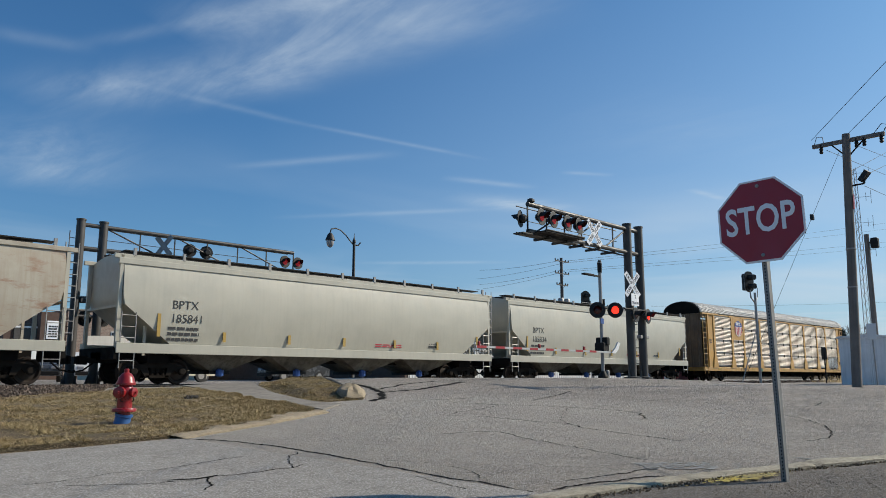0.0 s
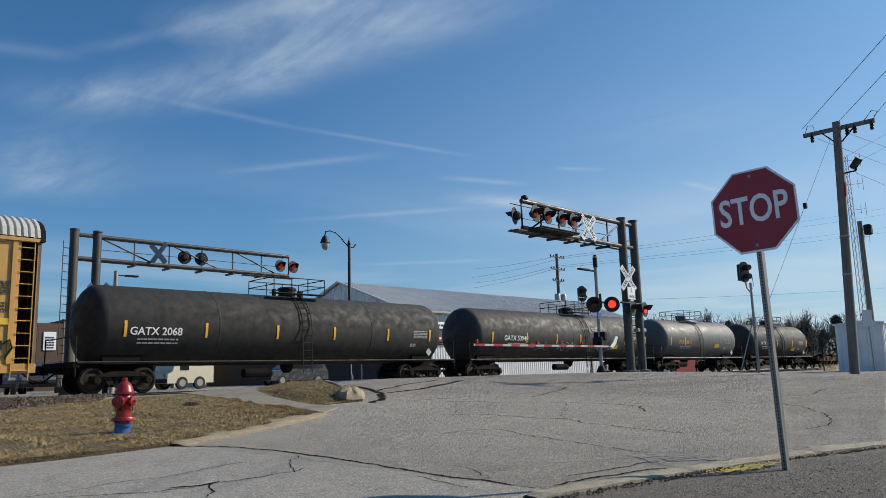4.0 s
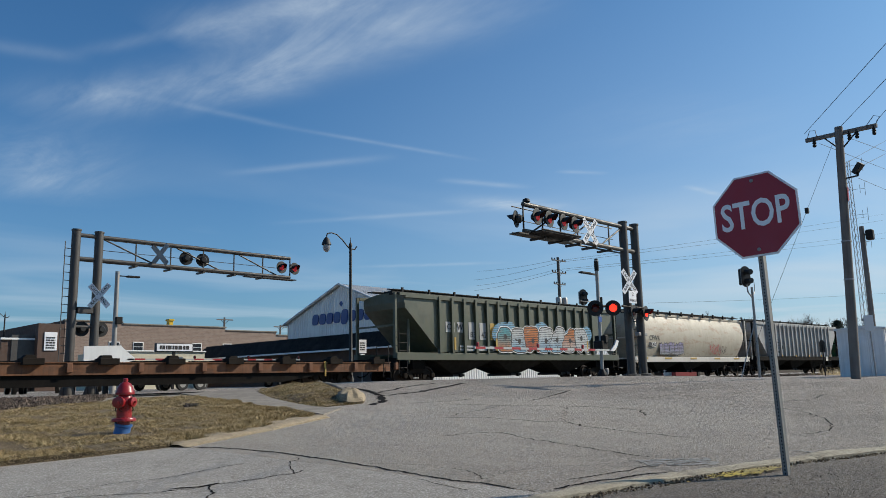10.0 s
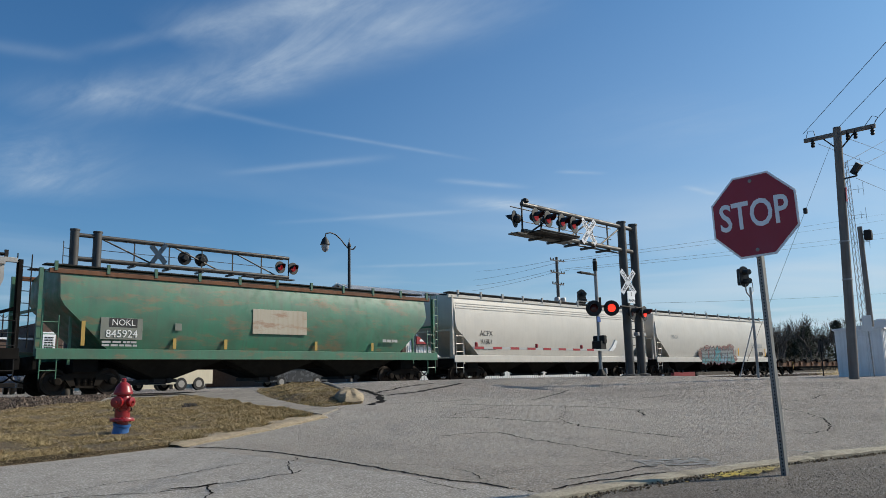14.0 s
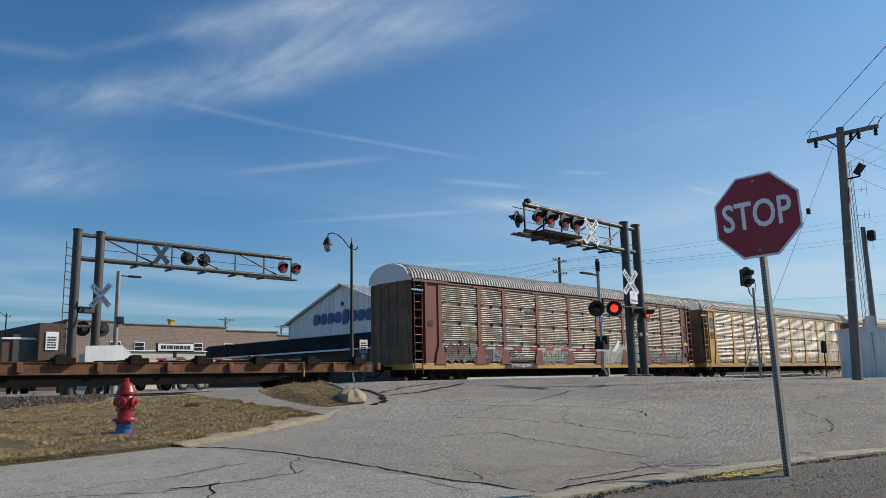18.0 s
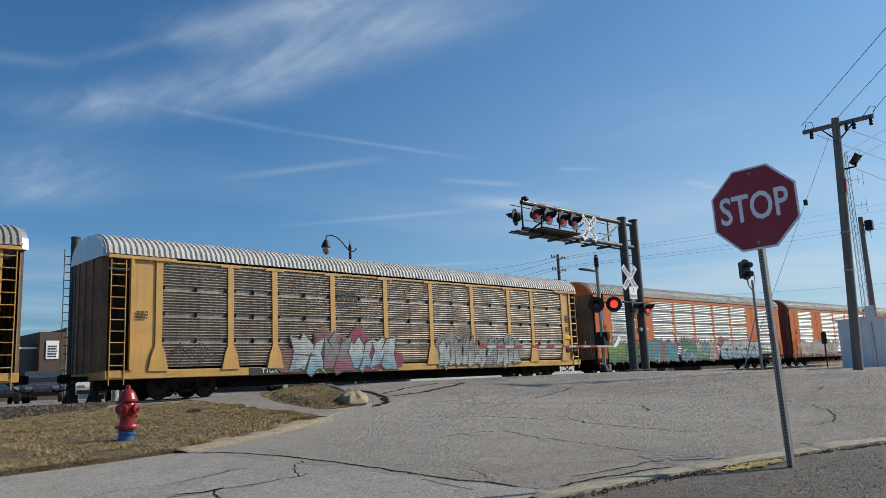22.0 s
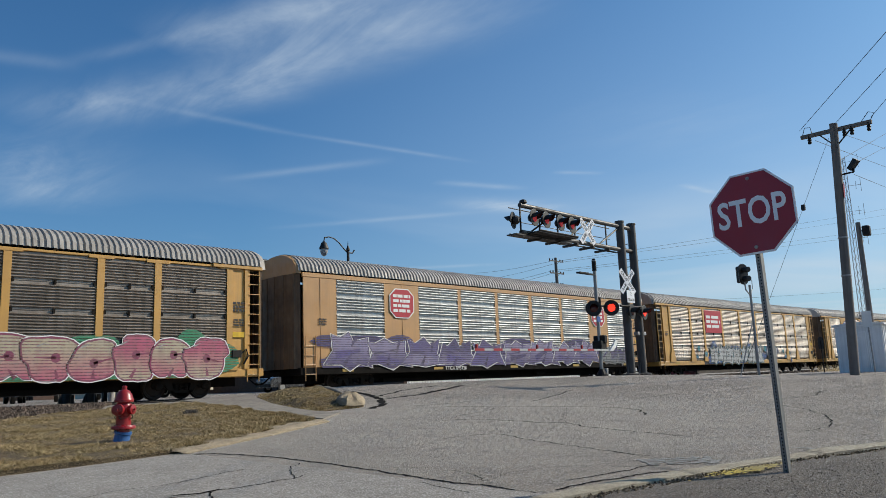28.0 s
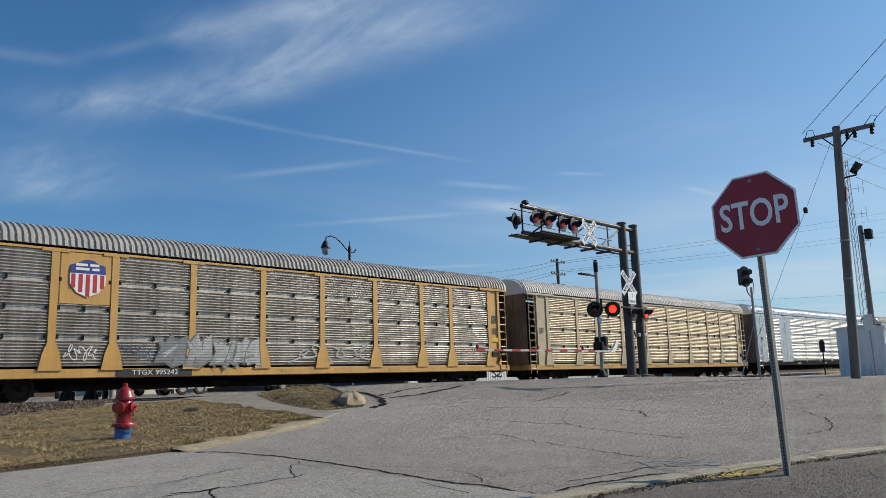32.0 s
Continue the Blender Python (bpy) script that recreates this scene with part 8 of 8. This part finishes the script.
def name_blocks(parent, m, width, h, n, lean=0.12):
    """Eight blue sign blocks in place of a name."""
    w = width / n
    rnd = random.Random(6)
    for i in range(n):
        x = -width / 2 + (i + 0.5) * w
        hh = h * (1.35 if i == 4 else 1.0)
        pts = []
        for k in range(14):
            a = 2 * math.pi * (k + 0.5) / 14
            cx_, cz_ = math.cos(a), math.sin(a)
            q = (abs(cx_) ** 4 + abs(cz_) ** 4) ** -0.25
            px_, pz_ = w * 0.42 * cx_ * q, hh / 2 * cz_ * q
            pts.append((x + px_ + lean * pz_, pz_))
        part("name_block", Mesh().slab(pts, 0.08, m), NAVY, parent, "navy blue raised sign block")


name_blocks(shop, pose(-0.12, 8.2, 5.85, 0, 0, -90), 8.3, 0.95, 8)
name_blocks(shop, pose(24.2, -0.13, 4.4), 8.6, 0.95, 8)
part("gable_vent", Mesh().slab([(-0.25, 7.0), (0, 6.75), (0.25, 7.0), (0, 7.25)], 0.05, pose(-0.1, 8.15, 0, 0, 0, -90)), NAVY, shop)
for i in range(3):
    part("wall_lamp", shared("wall_lamp", lambda: Mesh().cbox(-0.12, 0.12, -0.3, -0.05, -0.12, 0.12, 0.03), GALV), GALV, shop, "", pose(12 + i * 9, 0, 5.3))

# ---- brick buildings beyond ----
s = Surf("far_brick")
bt = s.n.new("ShaderNodeTexBrick")
bt.inputs["Scale"].default_value = 1.6
bt.inputs["Color1"].default_value, bt.inputs["Color2"].default_value, bt.inputs["Mortar"].default_value = (0.29, 0.21, 0.165, 1), (0.2, 0.142, 0.11, 1), (0.34, 0.29, 0.25, 1)
mp = s.n.new("ShaderNodeMapping")
mp.inputs["Rotation"].default_value = (radians(90), 0, 0)
s.l.new(s.co, mp.inputs[0]), s.l.new(mp.outputs[0], bt.inputs["Vector"])
s.put("Base Color", s.mix(s.math("MULTIPLY", s.noise(0.4, 0.35, 0.7, 6), 0.45), bt.outputs[0], (0.22, 0.155, 0.125, 1)))
s.put("Roughness", 0.9)
FAR_BRICK = s.m
CREAM_WALL = paint("cream_wall", (0.6, 0.55, 0.42, 1), 0.8, amount=0.3, dirt=(0.4, 0.36, 0.28, 1))
GLASS = plain("dark_glass", (0.02, 0.025, 0.03, 1), 0.08)
bb = thing("brick_building", 29.5, 85.0, 0.5, "long low brown brick building with a stepped parapet", "building")
part("wall", Mesh().box(0, 6, 0, 18, 0, 7.45).box(6, 18.7, 0, 18, 0, 7.25).box(18.7, 26, 0, 18, 0, 6.9).box(26, 44, 0, 18, 0, 6.5), FAR_BRICK, bb)
part("side_wall", Mesh().box(-0.06, 0.0, 0, 18, 0, 7.5), BRICK_BROWN, bb)
part("coping", Mesh().cbox(-0.1, 6.1, -0.12, 0.5, 7.45, 7.6, 0.02).cbox(6.1, 18.8, -0.12, 0.5, 7.25, 7.4, 0.02).cbox(18.8, 26.1, -0.12, 0.5, 6.9, 7.05, 0.02).cbox(26.1, 44.1, -0.12, 0.5, 6.5, 6.65, 0.02), CONCRETE, bb)
for x in (4.6, 7.3, 14.4, 18.4, 21.7):
    w_ = part("window", Mesh().cbox(x, x + 1.2, -0.06, 0.1, 4.3, 5.35, 0.02), WHITE, bb)
    part("pane", Mesh().box(x + 0.1, x + 1.1, -0.09, -0.05, 4.4, 4.78).box(x + 0.1, x + 1.1, -0.09, -0.05, 4.86, 5.25), GLASS, w_)
part("banner", Mesh().cbox(-2.0, -0.75, -0.1, -0.02, 4.3, 6.2, 0.02), REFLECT, bb, "white banner with a yellow heading")
part("banner_bars", bars(0.9, 1.3, 5, 3, 9), INK, bb, "", pose(-1.38, -0.12, 5.1))
part("side_block", Mesh().box(-2.6, 0, 0, 14, 0, 7.1), BRICK_BROWN, bb)
part("roof_box", Mesh().cbox(11.6, 12.1, 0.3, 1, 7.2, 7.9, 0.03).cbox(11.5, 12.2, 0.2, 1.1, 7.9, 8.1, 0.03), YELLOW, bb, "bright yellow roof vent box")
lb_ = thing("low_building", 23.8, 86.0, 0.5, "low grey-brown building with a pale front", "building")
part("wall", Mesh().box(0, 3.0, 0, 12, 0, 5.4), BRICK_BROWN, lb_)
part("front", Mesh().cbox(0.9, 3.2, -0.15, 0.0, 0.5, 5.9, 0.03), POST, lb_)
part("roof_edge", Mesh().cbox(-0.1, 3.1, -0.2, 0.3, 5.4, 5.6, 0.02), SHED, lb_)
cb = thing("cream_building", 28.0, 70.0, 0.5, "low cream building with a flat roof", "building")
part("wall", Mesh().box(0.4, 9.5, 0, 8, 0, 3.6), CREAM_WALL, cb)
part("roof_edge", Mesh().cbox(0.3, 9.6, -0.15, 0.3, 3.6, 3.72, 0.02), SHOP_WHITE, cb)
for x in (1, 4, 7):
    part("window", Mesh().cbox(x, x + 1.6, -0.06, 0.04, 1.0, 2.3, 0.02), GLASS, cb)
bs = thing("shop_sign", 29.4, 60.0, 0.55, "white roadside sign board with black shapes", "sign")
part("board", Mesh().cbox(-1.6, 1.6, -0.15, 0.15, 3.1, 3.8, 0.03), INK, bs)
part("face", Mesh().cbox(-1.54, 1.54, -0.18, -0.14, 3.16, 3.74, 0.02), REFLECT, bs)
part("sign_bars", bars(2.6, 0.52, 1, 9, 51), INK, bs, "", pose(0, -0.185, 3.45))
part("leg", Mesh().box(-0.1, 0.1, -0.1, 0.1, 0, 3.1), DARK, bs)


# ---- parked vehicles beyond the tracks ----
def vehicle(name, x, y, turn, paintmat, label, tall=1.75, length=4.8, hood=1.2, van=False):
    v = thing(name, x, y, ground_z(x, y), label, "vehicle", "parked vehicles", turn)
    L, W = length / 2, 0.95
    if van:
        prof = [(-L, 0.35), (-L, 1.75), (L - 0.9, 1.85), (L - 0.45, 1.5), (L - 0.3, 1.0), (L, 0.85), (L, 0.35)]
    else:
        prof = [(-L, 0.35), (-L, 0.95), (-L + 0.15, 1.05), (-L + 0.35, tall), (L - hood - 0.9, tall), (L - hood, 1.1), (L - 0.1, 0.95), (L, 0.75), (L, 0.35)]
    part("body", Mesh().slab(prof, 2 * W, Matrix.Translation((0, -W, 0))), paintmat, v)
    if van:
        glass = Mesh().box(L - 1.3, L - 0.75, -W - 0.01, W + 0.01, 1.05, 1.5)
    else:
        glass = Mesh().slab([(-L + 0.45, 1.12), (-L + 0.55, tall - 0.1), (L - hood - 0.95, tall - 0.1), (L - hood - 0.2, 1.12)], 2 * W + 0.02, Matrix.Translation((0, -W - 0.01, 0))).add([(L - hood - 0.02, -0.8, 1.13), (L - hood - 0.02, 0.8, 1.13), (L - hood - 0.86, 0.72, tall - 0.05), (L - hood - 0.86, -0.72, tall - 0.05)], [(0, 1, 2, 3)])
    part("window", glass, GLASS, v)
    for wx in (-L + 0.9, L - 0.9):
        for wy in (-W + 0.08, W - 0.08):
            wh = part("wheel", shared("tyre", lambda: Mesh().turned([(0.2, -0.11), (0.34, -0.11), (0.36, -0.06), (0.36, 0.06), (0.34, 0.11), (0.2, 0.11)], 18), BLACK, True), BLACK, v, "", pose(wx, wy, 0.36, 90))
            part("rim", shared("rim", lambda: Mesh().turned([(0.2, -0.115), (0.2, 0.115)], 12), GALV), GALV, wh)
    for s in (-0.65, 0.65):
        part("headlight", Mesh().cbox(L - 0.08, L + 0.015, s - 0.18, s + 0.18, 0.72, 0.88, 0.02), LENS, v)
    part("bumper", Mesh().cbox(L - 0.1, L + 0.06, -0.9, 0.9, 0.38, 0.6, 0.03), DARK, v)
    return v


CAR_GREY = paint("car_grey", (0.12, 0.125, 0.13, 1), 0.25, 0.5, amount=0.1)
CAR_BLUE = paint("car_blue", (0.05, 0.07, 0.11, 1), 0.25, 0.4, amount=0.1)
CAR_WHITE = paint("car_white", (0.6, 0.6, 0.6, 1), 0.3, amount=0.1)
vehicle("parked_car", 15.2, 47, 250, CAR_GREY, "dark grey car parked beyond the tracks")
vehicle("parked_car", 17.9, 47.5, 255, CAR_WHITE, "pale car parked beyond the tracks")
vehicle("pickup_truck", 22.5, 46, 200, CAR_BLUE, "dark blue pickup parked beyond the tracks", 1.9, 5.4, 1.5)
vehicle("camper_van", 20.9, 41.5, 185, CREAM_WALL, "cream van parked beyond the tracks", van=True, length=2.9)
vehicle("parked_car", 31.5, 46, 180, CAR_GREY, "grey car parked by the shop", 1.6)
vehicle("parked_car", 12.6, 46.5, 260, CAR_BLUE, "dark car parked beyond the tracks")

# ---- yard beyond the crossing ----
TANK_RED = paint("tank_red", (0.24, 0.018, 0.03, 1), 0.55, amount=0.4)
rt = thing("red_tank", 76.0, 40.0, 0.6, "long low red cylinder on a frame", "tank")
part("shell", Mesh().turned([(0.02, 0), (0.32, 0.15), (0.4, 0.5), (0.4, 10.0), (0.32, 10.35), (0.02, 10.5)], 16, pose(-5.6, 0, 1.85, 0, 90, 0)), TANK_RED, rt, smooth=True)
part("cradle", Mesh().box(-4, -3.6, -0.5, 0.5, 0, 1.6).box(3.6, 4, -0.5, 0.5, 0, 1.6).box(-4.5, 4.5, -0.5, 0.5, 1.2, 1.4), DARK, rt)
solid("red_bin", Mesh().slab([(-1.8, 0), (1.8, 0), (1.9, 1.1), (-1.9, 1.1)], 1.2), TANK_RED, "low red skip beyond the track", "bin", m=pose(60.4, 31.0, 0.655))
solid("white_block", Mesh().turned([(0.3, 0), (0.32, 0.3), (0.3, 0.75), (0.18, 0.9)], 12), WHITE, "small white drum beyond the track", "drum", m=pose(57.2, 31.0, 0.655), smooth=True)
hb = Mesh()
rnd = random.Random(8)
for i in range(900):
    x, y = rnd.uniform(58, 72), rnd.uniform(18.5, 20.2)
    a = rnd.uniform(0, 6.28)
    h = rnd.uniform(0.2, 0.7)
    hb.add([(x, y, 0.55), (x + 0.03, y, 0.55), (x + math.cos(a) * 0.15, y + math.sin(a) * 0.15, 0.55 + h)], [(0, 1, 2)])
tagged(solid("weeds", hb, STRAW, "dry weeds beside the track", "weeds"), kind="stuff")


# ---- trees ----
def bare_tree(h, seed, label):
    rnd = random.Random(seed)
    t = thing("bare_tree", 0, 0, 0, label, "tree", "trees beyond the tracks")
    trunk, twigs = Mesh(), Mesh()

    def grow(p, d, L, r, depth):
        q = p + d * L
        (trunk if depth < 2 else twigs).tube(p, q, r, 5 if depth < 3 else 3, r * 0.65)
        if depth >= 5:
            return
        for _ in range(3 if depth < 4 else 2):
            e = (d + Vector((rnd.uniform(-0.7, 0.7), rnd.uniform(-0.7, 0.7), rnd.uniform(-0.1, 0.5)))).normalized()
            grow(p + d * L * rnd.uniform(0.55, 1.0), e, L * rnd.uniform(0.55, 0.8), r * 0.55, depth + 1)
    grow(Vector((0, 0, -0.2)), Vector((rnd.uniform(-0.1, 0.1), rnd.uniform(-0.1, 0.1), 1)).normalized(), h * 0.32, h * 0.022, 0)
    part("trunk", trunk, TWIG, t, "bare grey-brown trunk and limbs")
    part("crown", twigs, TWIG, t, "leafless twigs")
    return t


def cedar(h, seed, label):
    rnd = random.Random(seed)
    t = thing("cedar_tree", 0, 0, 0, label, "tree", "trees beyond the tracks")
    part("trunk", Mesh().tube((0, 0, -0.2), (0, 0, h * 0.9), h * 0.02, 6, 0.03), TWIG, t)
    b = Mesh()
    for _ in range(2600):
        u = rnd.random() ** 0.8
        z = h * (0.08 + 0.92 * u)
        R = h * 0.34 * (1 - u) ** 0.45 * (0.7 + 0.6 * noise.noise((z * 0.9, seed, rnd.random() * 2)))
        a, k = rnd.uniform(0, 6.28), rnd.uniform(0.35, 1.05) ** 0.6
        x, y = math.cos(a) * R * k, math.sin(a) * R * k
        s = rnd.uniform(0.12, 0.3)
        v = [Vector((x, y, z)) + Vector((rnd.uniform(-s, s), rnd.uniform(-s, s), rnd.uniform(-s, s))) for _ in range(3)]
        b.add(v, [(0, 1, 2)])
    part("crown", b, CEDAR, t, "dark evergreen foliage")
    return t


kinds = [bare_tree(11, 3, "leafless winter tree with fine twigs"), bare_tree(9.5, 7, "leafless winter tree with a spreading crown"), bare_tree(12.5, 11, "tall leafless winter tree"), cedar(7.5, 4, "dark evergreen cedar tree beyond the tracks"), cedar(6.0, 9, "dark squat evergreen cedar tree")]
rnd = random.Random(20)
spots = []
for i in range(120):
    u = i / 119
    spots.append((101 + 135 * u + rnd.uniform(-2, 2), 56 + 22 * rnd.random() + 12 * u, rnd.choice([0, 1, 2, 0, 1, 2, 1, 0, 4, 3]), rnd.uniform(0.9, 1.35) * (0.95 + 0.45 * u)))
for i in range(18):
    spots.append((240 + 12 * i + rnd.uniform(-5, 5), 76 + rnd.uniform(-10, 14), rnd.choice([0, 1, 2, 3]), rnd.uniform(1.5, 2.1)))
used = set()
for x, y, k, sc in spots:
    ob = kinds[k]
    if k in used:
        ob = copy_thing(kinds[k], pose(x, y, 0.3, 0, 0, rnd.uniform(0, 360)))
    else:
        used.add(k)
        ob.matrix_basis = pose(x, y, 0.3)
    ob.scale = (sc, sc, sc)
brush = Mesh()
for _ in range(16000):
    x, y = rnd.uniform(98, 330), rnd.uniform(52, 60)
    y += (x - 98) * 0.06
    h = rnd.uniform(0.5, 4.2)
    a = rnd.uniform(0, 6.28)
    brush.add([(x - 0.05, y, 0.2), (x + 0.05, y, 0.2), (x + math.cos(a) * 0.6, y + math.sin(a) * 0.6, 0.2 + h)], [(0, 1, 2)])
me = bpy.data.meshes.new("brush")
me.from_pydata(brush.v, [], brush.f)
me.materials.append(TWIG)
tagged(new("brush", me), "brown leafless brush under the trees", "brush", kind="stuff")


def motions():
    for car, start in MOVERS:
        rows = []
        for i in range(129):
            t = i / 4
            x = start - SPEED * t
            if i % 16 and not 0 < x < 96:
                continue
            y0, y1 = TRAIN_Y - bend(x + 3), TRAIN_Y - bend(x + 18)   # the car's two trucks keep to the rails
            rows.append((t, pose(x, y0 - (y1 - y0) * 0.2, RAIL, 0, 0, math.degrees(math.atan2(y1 - y0, 15)))))
        walk(car, rows)


motions()
